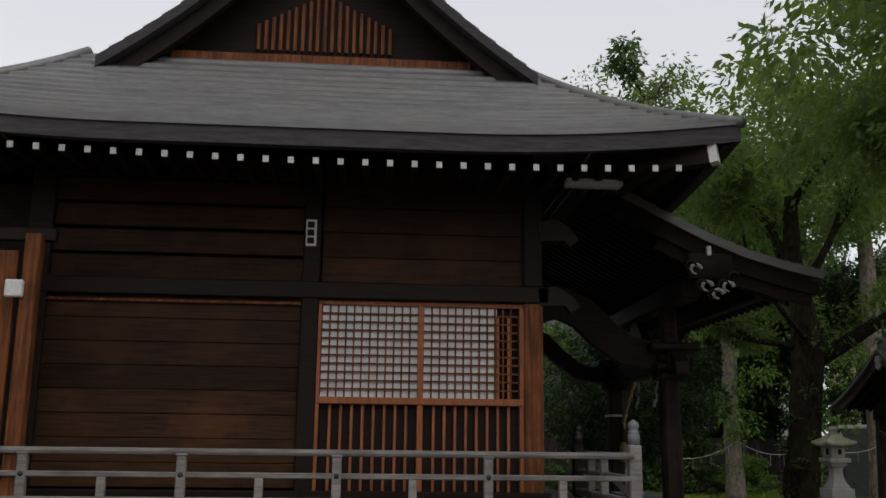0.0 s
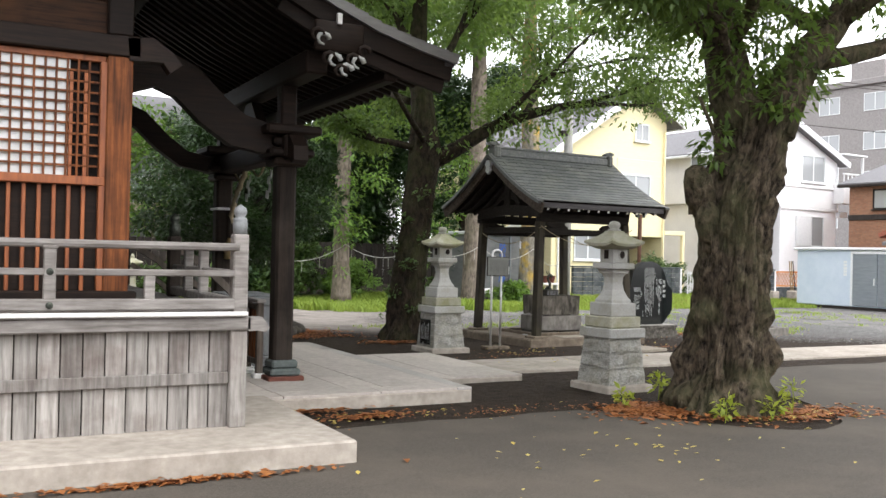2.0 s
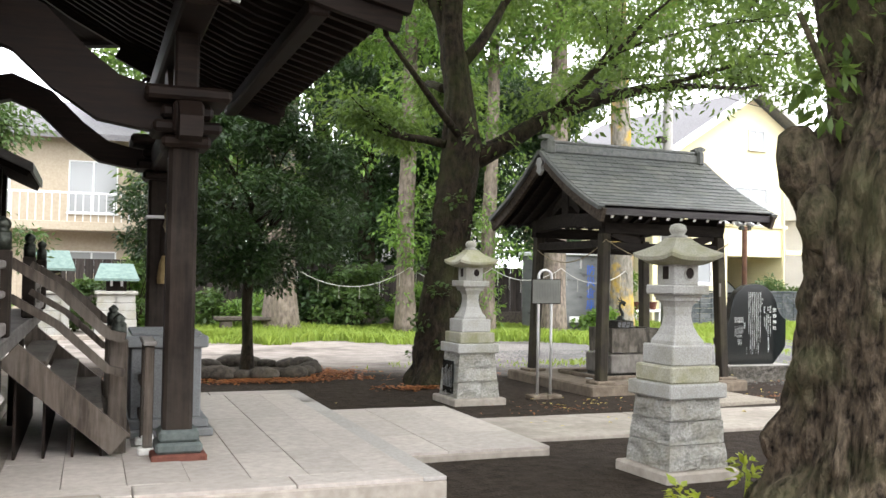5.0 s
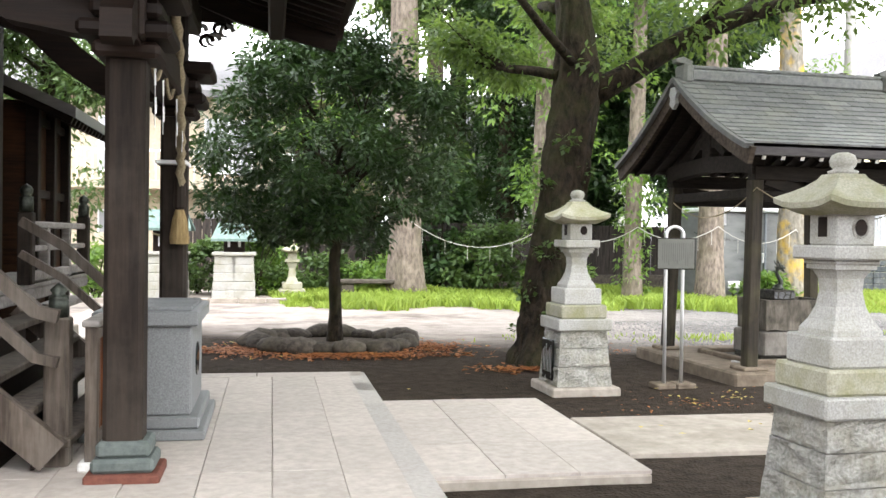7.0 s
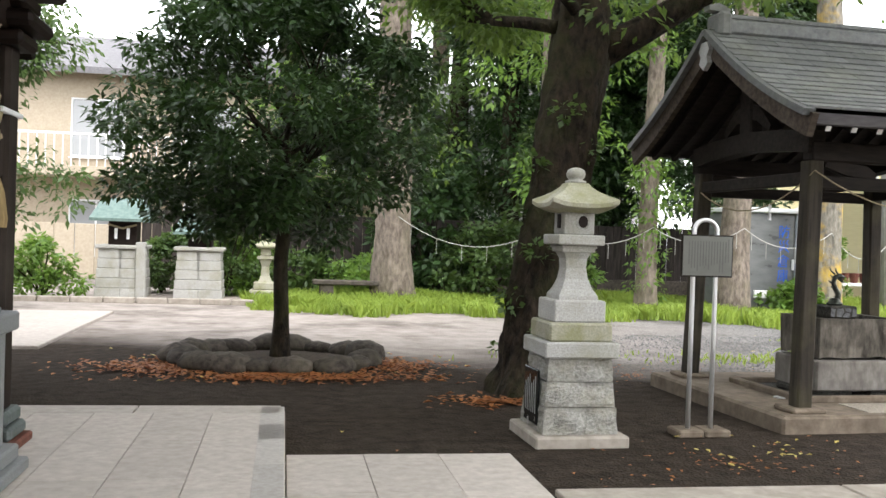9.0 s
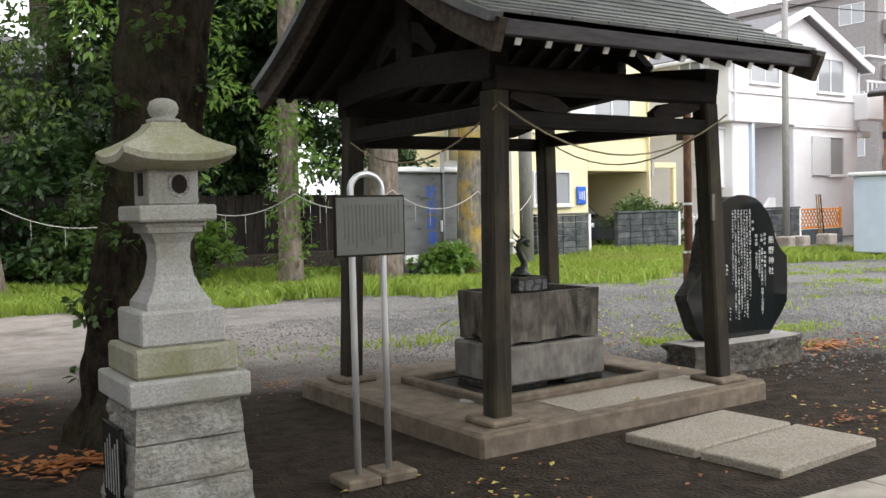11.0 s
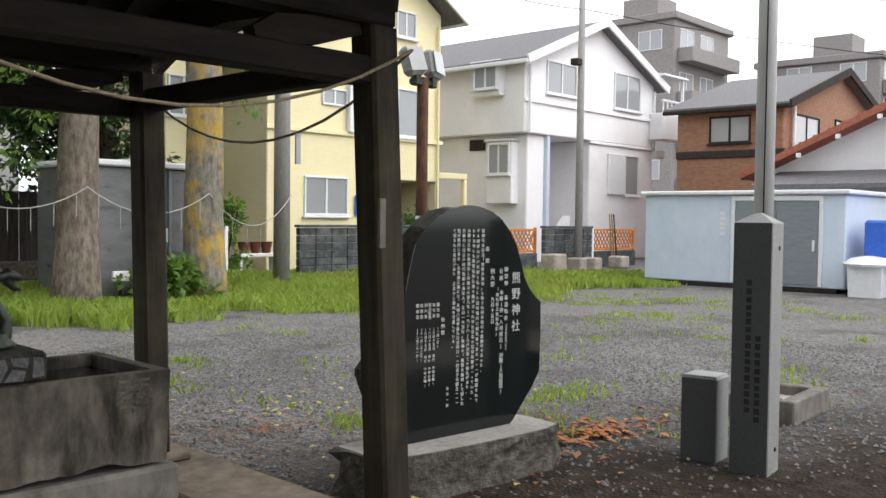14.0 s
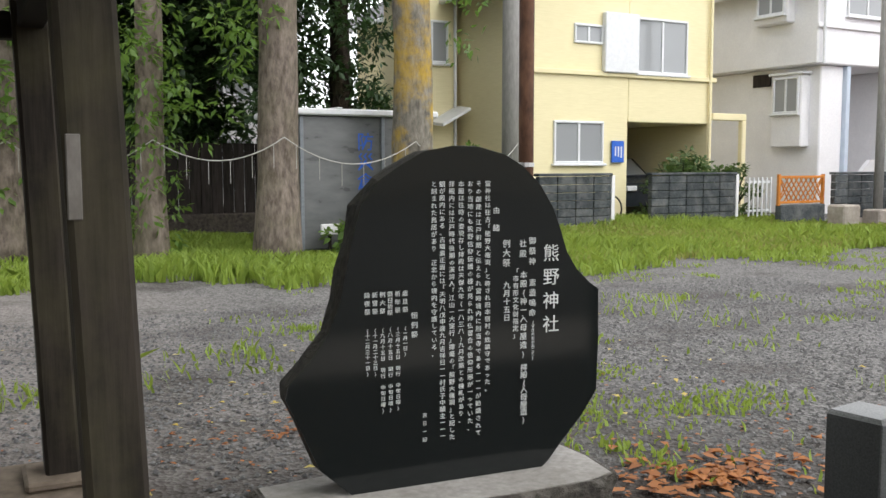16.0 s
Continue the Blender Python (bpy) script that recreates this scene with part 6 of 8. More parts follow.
def build_mid_tree():
    rnd = random.Random(12)
    t = thing("zelkova_tree", "dark ivy-clad tree beside the lantern", "tree", (7.7, 16.55, 0))
    path = [(7.70, 16.5, -0.03), (7.70, 16.5, 0.3), (7.72, 16.52, 1.0), (7.84, 16.55, 1.8), (7.95, 16.6, 2.6), (8.08, 16.62, 3.4), (7.98, 16.6, 4.2), (7.85, 16.6, 5.2), (7.9, 16.6, 6.4)]
    part("trunk", trunk_geo(path, [0.42, 0.32, 0.29, 0.27, 0.26, 0.27, 0.2, 0.15, 0.1], 7, 0.2, 40, 80, 0.14), M_bark1, t, "", True)
    limbs, tips = Geo(), []
    limb = [(8.08, 16.6, 3.2), (8.6, 16.5, 3.5), (9.3, 16.35, 3.95), (10.0, 16.2, 4.25), (10.9, 16.1, 4.5), (11.8, 16.0, 4.6)]
    limbs.tube(limb, [0.17, 0.14, 0.12, 0.1, 0.075, 0.05], 10, rough=0.06)
    limb2 = [(8.0, 16.5, 3.6), (7.4, 15.9, 3.9), (6.9, 15.4, 4.2), (6.4, 15.1, 4.6)]
    limbs.tube(limb2, [0.06, 0.05, 0.04, 0.025], 8, rough=0.06)
    # leafy sprays hanging along the long limbs and a broad roof of leaves over the court
    for p, q in zip(limb[1:], limb[2:]):
        for f in (0.2, 0.5, 0.8):
            c0 = Vector(p).lerp(Vector(q), f)
            tips += [(c0 + Vector((rnd.uniform(-0.5, 0.5), rnd.uniform(-0.9, 0.9), rnd.uniform(-0.25, 0.7))), rnd.uniform(0.3, 0.5)) for _ in range(4)]
    for k in range(34):
        tips.append((Vector((rnd.uniform(9.3, 12.6), rnd.uniform(12.9, 15.6), rnd.uniform(4.3, 5.0))), rnd.uniform(0.3, 0.5)))
    for start, way, length, r in (((9.3, 16.35, 3.95), (0.4, -0.6, 0.5), 1.9, 0.07), ((10.0, 16.2, 4.25), (0.5, 0.5, 0.4), 1.9, 0.07), ((10.9, 16.1, 4.5), (0.8, -0.4, 0.2), 1.7, 0.05), ((11.8, 16.0, 4.6), (0.9, 0.2, 0.1), 1.4, 0.04), ((6.4, 15.1, 4.6), (-0.3, -0.2, 0.6), 1.1, 0.04), ((8.0, 16.6, 4.2), (0.3, 0.8, 0.6), 2.3, 0.1), ((7.9, 16.6, 5.0), (-0.5, 0.1, 0.8), 1.8, 0.09), ((7.9, 16.6, 6.2), (0.3, -0.4, 1.0), 2.2, 0.09), ((7.95, 16.6, 4.6), (0.8, -0.3, 0.9), 2.3, 0.09), ((7.8, 16.6, 3.5), (-0.6, 0.6, 0.25), 1.5, 0.07), ((7.9, 17.0, 4.4), (0.2, 0.9, 0.4), 1.9, 0.07)):
        branch_out(limbs, start, way, length, r, 2, rnd, tips, 0.03)
    part("limb", limbs, M_bark1, t, "", True)
    crown("crown", t, [tuple(p) for p, _ in tips], [q for _, q in tips], 30000, 0.12, 6, M_leaf1, droop=0.5)
    # a second added layer of high leaves, there to shade the court
    high = []
    for k in range(190):
        a, f = rnd.uniform(0, 6.283), math.sqrt(rnd.random())
        high.append((8.4 + 4.6 * f * math.cos(a), 14.4 + 4.4 * f * math.sin(a), 7.1 - 0.9 * f + rnd.uniform(-0.5, 0.9)))
    crown("upper_crown", t, high, [rnd.uniform(0.5, 0.85) for _ in high], 17000, 0.17, 16, M_leaf1, droop=0.5)
    ivy = [(7.62 + 0.3 * math.cos(a * 2.4) + 0.05 * a * 0.3, 16.5 + 0.3 * math.sin(a * 2.4), 0.25 + 0.16 * a) for a in range(16)]
    crown("ivy", t, ivy, [0.16] * len(ivy), 900, 0.07, 9, M_leaf4, "climbing ivy", droop=0.2, slim=0.8)


def build_camellia():
    rnd = random.Random(5)
    t = thing("evergreen_tree", "small dense dark-leaved evergreen in a ring of stones", "tree", (5.27, 18.55, 0.1))
    path = [(5.27, 18.55, 0.0), (5.28, 18.55, 0.5), (5.25, 18.55, 1.1), (5.3, 18.55, 1.7), (5.28, 18.55, 2.4)]
    part("trunk", trunk_geo(path, [0.115, 0.085, 0.08, 0.075, 0.05], 2, 0.12, 14, 20), M_bark1, t, "", True)
    limbs, tips = Geo(), []
    for k in range(13):
        a = k * 2.4
        z = 1.5 + 0.1 * k
        branch_out(limbs, (5.28, 18.55, z), (math.cos(a), math.sin(a), 0.55 + 0.05 * k), 1.15 - 0.02 * k, 0.03, 1, rnd, tips, 0.05, 0.8)
    part("limb", limbs, M_bark1, t, "", True)
    c = []
    for k in range(190):
        a, f = rnd.uniform(0, 6.283), rnd.random()
        z = 1.5 + 2.65 * f
        rr = 1.9 * math.sin(math.pi * (0.16 + 0.78 * f)) ** 0.75 * rnd.uniform(0.45, 1.06)
        c.append((5.1 + rr * math.cos(a), 18.55 + rr * math.sin(a), z + rnd.uniform(-0.15, 0.15)))
    crown("crown", t, c, [rnd.uniform(0.2, 0.36) for _ in c], 34000, 0.11, 7, M_leaf2, droop=0.3)
    # ring of rounded stones
    for k in range(18):
        a = 2 * math.pi * (k + rnd.uniform(-0.22, 0.22)) / 18
        s = rnd.uniform(0.15, 0.25)
        g = Geo()
        ring = [(0.5, -0.3), (0.95, -0.05), (1.0, 0.25), (0.75, 0.55), (0.3, 0.7), (0.02, 0.72)]
        g.lathe([(r * s * rnd.uniform(0.9, 1.1), z * s) for r, z in ring], 9)
        g.v = [(x * (1.35 + 0.1 * noise.noise((x * 20, y * 20, k))), y, z * (1 + 0.2 * noise.noise((x * 15, k, y * 9)))) for x, y, z in g.v]
        ob = new("edging_stone", mesh_of("edging_stone", g, M_stone, True))
        ob.matrix_world = pose(5.27 + rnd.uniform(0.93, 1.1) * math.cos(a), 18.55 + rnd.uniform(0.86, 1.02) * math.sin(a), 0.03, 0, rnd.uniform(-6, 6), math.degrees(a) + 90)
        tagged(ob, "rounded brown edging stone round the evergreen tree", "stone", "ring of edging stones")
    mound = Geo()
    grid = [[(5.27 + 1.0 * u * math.cos(a), 18.55 + 0.93 * u * math.sin(a), 0.05 * (1 - u * u) + 0.012) for a in np.linspace(0, 2 * math.pi, 25)] for u in (1.0, 0.7, 0.4, 0.05)]
    solid("earth_mound", mound.sheet(grid), mat("dark_loose_earth", (0.032, 0.024, 0.018), (0.075, 0.056, 0.042), 0.95, (20, 20, 20), 0.8, vary=0), "low mound of dark earth in the stone ring", "earth", "structure", smooth=True)


def plain_tree(name, label, x, y, r, top, bark, seed, leaf, crowns, count, size, lean=0.0, ivy=0):
    rnd = random.Random(seed)
    t = thing(name, label, "tree", (x, y, 0))
    path = [(x + lean * z / top, y + 0.04 * math.sin(z + seed), z) for z in np.linspace(-0.03, top, 9)]
    part("trunk", trunk_geo(path, [r * 1.35, r * 1.05, r, r * 0.95, r * 0.9, r * 0.84, r * 0.75, r * 0.6, r * 0.45], seed, 0.1, 18, 30), bark, t, "", True)
    limbs, tips = Geo(), []
    for k in range(5):
        a = seed + k * 1.3
        branch_out(limbs, (path[6 + k % 3][0], path[6][1], path[6 + k % 3][2]), (math.cos(a), math.sin(a), 0.6), top * 0.2, r * 0.3, 1, rnd, tips, 0.05)
    part("limb", limbs, bark, t, "", True)
    c, rad = [tuple(p) for p, _ in tips], [q * 1.5 for _, q in tips]
    for cx, cy, cz, cr in crowns:
        for k in range(14):
            d = Vector((rnd.gauss(0, 1), rnd.gauss(0, 1), rnd.gauss(0, 0.8))).normalized() * cr * rnd.uniform(0.3, 1.0)
            c.append((cx + d.x, cy + d.y, cz + d.z))
            rad.append(cr * rnd.uniform(0.25, 0.45))
    crown("crown", t, c, rad, count, size, seed, leaf, droop=0.5)
    if ivy:
        c = [(x + (r + 0.06) * math.cos(k * 2.1), y + (r + 0.06) * math.sin(k * 2.1), 0.3 + 2.6 * k / ivy) for k in range(ivy)]
        crown("ivy", t, c, [0.22] * ivy, ivy * 45, 0.12, seed + 1, M_leaf3, "bright climbing leaves", droop=0.6)


def bush(x, y, r, h, seed, leaf, count, size, label):
    rnd = random.Random(seed)
    t = thing("bush", label, "bush", (x, y, 0), group="bushes along the fence")
    stems, c = Geo(), []
    for k in range(9):
        a = rnd.uniform(0, 6.28)
        e = (x + r * 0.7 * math.cos(a), y + r * 0.7 * math.sin(a), h * rnd.uniform(0.5, 0.85))
        stems.tube([(x, y, 0), ((x + e[0]) / 2, (y + e[1]) / 2, e[2] * 0.6), e], [0.025, 0.018, 0.008], 5)
    part("stem", stems, M_bark1, t)
    for k in range(34):
        a, f = rnd.uniform(0, 6.28), rnd.random()
        rr = r * math.sqrt(rnd.random()) * (1.0 if f < 0.6 else 1.4 - f)
        c.append((x + rr * math.cos(a), y + rr * math.sin(a), 0.12 + (h - 0.2) * f))
    crown("foliage", t, c, [r * rnd.uniform(0.2, 0.34) for _ in c], count, size, seed, leaf, droop=0.2, slim=0.55)


def scatter_leaves(name, spots, size, seed, material, label, flat=0.015):
    """Fallen leaves lying on the ground."""
    rs = np.random.RandomState(seed)
    vs = []
    for cx, cy, rx, ry, n, z in spots:
        a, f = rs.uniform(0, 2 * np.pi, n), np.minimum(np.abs(rs.normal(0, 0.62, n)), 1.7)
        p = np.stack([cx + rx * f * np.cos(a), cy + ry * f * np.sin(a), np.full(n, z) + rs.uniform(0, flat, n)], 1)
        t = rs.uniform(0, 2 * np.pi, n)
        s = size * rs.uniform(0.6, 1.2, n)
        w = np.stack([np.cos(t) * s, np.sin(t) * s, rs.uniform(-0.25, 0.25, n) * s], 1)
        d = np.stack([-np.sin(t) * s * 0.3, np.cos(t) * s * 0.3, rs.uniform(0.0, 0.2, n) * s], 1)
        vs.append(np.stack([p - w / 2, p + d, p + w / 2, p - d * (1, 1, -1)], 1))
    v = np.concatenate(vs).reshape(-1, 3)
    ob = new(name, fast_mesh(name, v, np.arange(len(v)).reshape(-1, 4), material))
    return tagged(ob, label, "fallen leaves", kind="stuff")


def grass_patch(name, spots, height, seed, material, label, thin=0.012):
    """Blades in patches of (x, y, half width, half depth, count)."""
    rs = np.random.RandomState(seed)
    vs = []
    for cx, cy, rx, ry, n in spots:
        p = np.stack([cx + (rs.normal(0, 0.6 * rx, n) if thin < 0.01 else rs.uniform(-rx, rx, n)), cy + (rs.normal(0, 0.6 * ry, n) if thin < 0.01 else rs.uniform(-ry, ry, n)), np.zeros(n)], 1)
        fade = np.clip(np.sin(p[:, 0] * 1.3 + seed) * 0.25 + np.cos(p[:, 1] * 1.7) * 0.2 + 0.8, 0.35, 1.2)
        h = height * rs.uniform(0.45, 1.15, n) * fade
        t = rs.uniform(0, 2 * np.pi, n)
        w = np.stack([np.cos(t), np.sin(t), 0 * t], 1) * thin * rs.uniform(0.7, 1.4, n)[:, None]
        b = np.stack([rs.normal(0, 0.3, n), rs.normal(0, 0.3, n), np.ones(n)], 1) * h[:, None]
        mid = p + b * 0.55
        tip = p + b + np.stack([rs.normal(0, 0.25, n) * h, rs.normal(0, 0.25, n) * h, -0.12 * h], 1)
        vs.append(np.stack([p - w, p + w, mid + w * 0.8, tip, mid - w * 0.8], 1))
    v = np.concatenate(vs).reshape(-1, 3)
    ob = new(name, fast_mesh(name, v, np.arange(len(v)).reshape(-1, 5), material))
    return tagged(ob, label, "grass", kind="stuff")


build_cherry()
build_mid_tree()
build_camellia()
plain_tree("background_tree", "leafy tree beside the side hall", 0.3, 24.0, 0.2, 5.0, M_bark1, 40, M_leaf4, [(0.2, 24.0, 3.4, 1.7), (1.0, 24.2, 1.9, 1.1), (-1.2, 23.5, 2.6, 1.6)], 13000, 0.15)
for k, (x, y, r, h, lf, n) in enumerate(((4.0, 29.4, 0.9, 1.9, M_leaf4, 3200), (2.6, 29.6, 0.7, 1.3, M_leaf4, 2200), (0.6, 27.4, 0.8, 1.2, M_leaf3, 2200))):
    bush(x, y, r, h, 80 + k, lf, n, 0.135, "leafy green bush behind the small shrines")
grass_patch("lawn_grass", [(-1.5 + 0.47 * i, 26.6, 0.3, 1.0, 800) for i in range(14, 17)], 0.24, 13, M_grass, "long bright green grass before the small shrines", 0.014)
plain_tree("pollarded_tree", "tall tree with round tufted top", 12.1, 50.2, 0.45, 19.5, M_bark1, 38, M_leaf4, [(12.1, 50.2, 20.4, 1.6), (12.1, 50.2, 17.5, 2.2)], 6000, 0.4)
plain_tree("pollarded_tree", "tall tree with round tufted top", 16.2, 50.2, 0.45, 20.0, M_bark1, 39, M_leaf4, [(16.2, 50.2, 21.0, 1.9), (16.2, 50.2, 17.5, 2.4)], 7000, 0.4)
before = made()
plain_tree("pale_trunk_tree", "slender tree with climbing bright leaves", 13.1, 23.9, 0.165, 8.0, M_bark3, 31, M_leaf3, [(13.0, 24.0, 6.5, 1.3), (12.6, 23.9, 4.8, 0.9), (13.9, 23.5, 3.6, 0.75), (14.1, 23.4, 2.7, 0.6), (13.6, 23.5, 1.95, 0.5), (12.7, 23.6, 2.6, 0.6)], 13000, 0.14, 0.1, 20)
plain_tree("pale_trunk_tree", "slender pale tree hung with bright leaves before the fence", 11.6, 25.1, 0.2, 8.5, M_bark3, 43, M_leaf3, [(11.6, 24.6, 1.95, 0.55), (11.2, 24.7, 2.5, 0.6), (12.0, 24.6, 3.3, 0.8), (11.2, 24.9, 4.4, 1.2), (11.8, 25.1, 6.6, 1.7)], 10000, 0.17, 0.05, 10)
plain_tree("pale_trunk_tree", "thick tree with pale flaking bark", 14.5, 23.3, 0.235, 9.5, M_bark3, 32, M_leaf1, [(14.5, 23.6, 8.2, 2.2)], 9000, 0.2, 0.1)
plain_tree("lichened_tree", "pale trunk streaked with yellow lichen", 16.45, 23.35, 0.26, 9.0, M_barky, 33, M_leaf3, [(17.0, 23.3, 4.6, 0.8), (16.3, 23.4, 7.6, 1.5), (17.3, 23.4, 3.6, 0.5), (17.2, 23.4, 2.9, 0.3)], 9000, 0.14, -0.2)
plain_tree("pale_trunk_tree", "stout pale tree at the grass edge", 8.8, 25.5, 0.33, 9.5, M_bark3, 34, M_leaf1, [(8.8, 25.8, 8.4, 1.8), (7.6, 25.4, 6.2, 1.0), (9.4, 25.3, 2.9, 0.8), (8.8, 25.0, 4.2, 0.95), (9.3, 25.2, 5.4, 0.8)], 8000, 0.15, -0.15)
plain_tree("background_tree", "broad green tree behind the fence", 12.0, 32.5, 0.3, 8.5, M_bark1, 35, M_leaf4, [(12.0, 32.3, 5.2, 2.4), (10.4, 31.6, 3.6, 1.7), (13.8, 31.8, 3.4, 1.7), (12.4, 31.0, 2.4, 1.3), (10.0, 30.6, 1.7, 1.2), (14.2, 30.6, 1.8, 1.2)], 19000, 0.23)
plain_tree("background_tree", "broad green tree behind the fence", 7.6, 33.0, 0.3, 9.0, M_bark1, 36, M_leaf3, [(8.2, 32.6, 4.6, 2.0), (8.8, 32.0, 3.2, 1.7), (7.4, 31.4, 2.0, 1.2)], 8000, 0.24)
plain_tree("background_tree", "dark evergreen behind the storage shed", 15.6, 30.6, 0.28, 8.0, M_bark1, 37, M_leaf2, [(15.4, 30.2, 5.2, 2.0), (14.6, 29.6, 3.2, 1.3), (17.0, 30.8, 4.6, 1.5), (15.4, 30.0, 2.0, 1.3)], 24000, 0.22)
plain_tree("background_tree", "dark dense evergreen behind the fence", 17.2, 27.6, 0.2, 6.0, M_bark1, 41, M_leaf2, [(17.1, 27.6, 2.6, 0.8), (17.3, 27.7, 3.9, 1.0), (16.4, 27.5, 3.2, 0.9), (16.9, 27.6, 5.4, 1.1), (15.6, 27.5, 2.6, 0.8), (15.7, 27.5, 4.4, 1.0), (16.2, 27.4, 2.2, 0.7), (17.6, 27.5, 2.4, 0.6), (16.2, 27.5, 6.4, 0.9)], 36000, 0.16)
plain_tree("background_tree", "dark dense evergreen behind the fence", 12.6, 30.0, 0.25, 7.5, M_bark1, 42, M_leaf2, [(12.0, 29.8, 2.4, 1.3), (13.8, 29.9, 2.6, 1.3), (13.0, 30.0, 4.4, 1.8), (15.0, 30.0, 4.2, 1.5), (15.2, 29.8, 2.4, 1.1), (11.0, 29.8, 2.2, 1.1), (13.6, 30.2, 6.4, 1.8)], 40000, 0.19)
for k, (x, y, r, h, lf, n, s) in enumerate(((6.2, 27.4, 0.9, 1.1, M_leaf3, 2600, 0.13), (7.4, 26.9, 0.7, 0.9, M_leaf4, 2200, 0.13), (11.0, 26.6, 1.0, 1.5, M_leaf4, 3400, 0.14), (12.6, 26.4, 0.8, 1.1, M_leaf3, 2600, 0.13), (8.4, 26.4, 0.8, 0.8, M_leaf3, 2400, 0.12), (15.85, 23.35, 0.6, 0.6, M_leaf3, 1500, 0.13), (10.2, 28.0, 1.2, 2.6, M_leaf2, 4200, 0.2), (25.0, 27.2, 0.8, 1.5, M_leaf4, 1800, 0.13), (26.2, 27.0, 0.6, 1.3, M_leaf4, 1500, 0.13), (19.6, 27.4, 0.5, 1.6, M_leaf3, 1200, 0.13))):
    bush(x, y, r, h, 60 + k, lf, n, s, "leafy green bush along the back of the yard")
plain_tree("background_tree", "dense dark shrub-like evergreen over the fence", 14.6, 29.8, 0.2, 5.5, M_bark1, 44, M_leaf2, [(14.2, 29.6, 2.4, 1.0), (15.1, 29.6, 2.9, 1.0), (14.0, 29.6, 3.7, 1.1), (15.3, 29.6, 4.3, 1.1), (13.2, 29.6, 2.8, 1.0), (14.5, 29.7, 5.4, 1.2), (16.1, 29.6, 3.3, 0.9)], 26000, 0.17)
bands = []
rg = random.Random(17)
for i in range(3, 46):
    x = 5.0 + 0.47 * i
    near = 23.4 - 0.22 * (x - 5)
    near = max(near, 20.6) + 0.5 * math.sin(i * 0.9)
    bands.append((x, (near + 27.6) / 2 + rg.uniform(-0.25, 0.25), 0.3, (27.6 - near) / 2, 1300))
grass_patch("lawn_grass", bands, 0.24, 3, M_grass, "long bright green grass at the back of the yard", 0.014)
grass_patch("lawn_grass", [(20.5, 22.6, 3.5, 1.6, 7000), (24.2, 22.6, 2.4, 1.2, 3000), (23.0, 24.6, 3.0, 1.2, 5000)], 0.16, 4, M_grassy, "yellowing grass before the low walls", 0.014)
settle(before, YARD)
before = made()
tufts = []
for i in range(95):
    x, y = rg.uniform(12.5, 24), rg.uniform(14.6, 21.5)
    tufts.append((x, y, rg.uniform(0.06, 0.5), rg.uniform(0.05, 0.4), rg.randint(8, 60)))
tufts += [(13.6, 16.2, 0.5, 0.3, 420), (14.6, 15.9, 0.45, 0.25, 300), (15.8, 14.7, 0.2, 0.3, 160), (13.2, 15.7, 0.25, 0.15, 160), (14.3, 16.8, 0.5, 0.2, 260), (11.3, 18.0, 0.9, 0.3, 200), (9.4, 18.6, 0.9, 0.3, 160), (12.9, 16.3, 0.2, 0.2, 120)]
grass_patch("weed_tufts", tufts, 0.085, 5, M_grass, "small weeds and grass tufts in the gravel", 0.008)
settle(before, COURT)
scatter_leaves("leaf_litter", [(6.7, 8.7, 0.55, 0.4, 1700, 0.012), (8.1, 7.95, 0.9, 0.35, 700, 0.014), (3.9, 9.4, 0.55, 0.16, 190, 0.012), (7.5, 8.1, 0.8, 0.25, 300, 0.012), (4.2, 18.0, 0.85, 0.6, 1200, 0.012), (5.4, 17.35, 1.3, 0.35, 1300, 0.012), (6.5, 18.2, 0.6, 0.6, 600, 0.012), (14.23, 16.05, 0.4, 0.2, 100, 0.012), (14.1, 16.1, 0.9, 0.5, 110, 0.012), (3.5, 9.8, 0.5, 0.08, 120, 0.015), (1.7, 7.52, 1.0, 0.07, 260, 0.02), (7.2, 16.0, 0.6, 0.3, 260, 0.012)], 0.085, 1, M_litter, "red and brown fallen leaves on the earth")
scatter_leaves("leaf_litter", [(8.8, 13.9, 2.2, 1.4, 34, 0.012), (5.5, 7.2, 3.5, 1.8, 60, 0.02), (12.0, 14.0, 3.0, 1.5, 36, 0.012), (8.2, 7.9, 1.1, 0.4, 90, 0.016), (10.6, 15.6, 1.1, 1.0, 14, 0.14), (8.5, 12.5, 2.0, 0.6, 12, 0.04), (13, 18, 5, 3, 120, 0.012), (5.5, 18.5, 1.6, 1.5, 70, 0.02), (4.0, 9.3, 2.2, 0.5, 50, 0.012)], 0.06, 2, M_littery, "yellow fallen leaves scattered on the ground")
scatter_leaves("leaf_litter", [(13.4, 16.3, 1.7, 0.9, 420, 0.008), (11.6, 14.0, 1.8, 0.6, 160, 0.01), (15.5, 16.0, 1.6, 0.8, 260, 0.008), (9.0, 17.6, 2.0, 0.7, 200, 0.01), (8.3, 13.7, 1.6, 0.8, 120, 0.01), (5.2, 9.2, 1.6, 0.4, 160, 0.014), (12.6, 17.6, 2.4, 1.0, 260, 0.008)], 0.04, 6, M_litter, "small brown leaf bits strewn over the earth and gravel", 0.008)
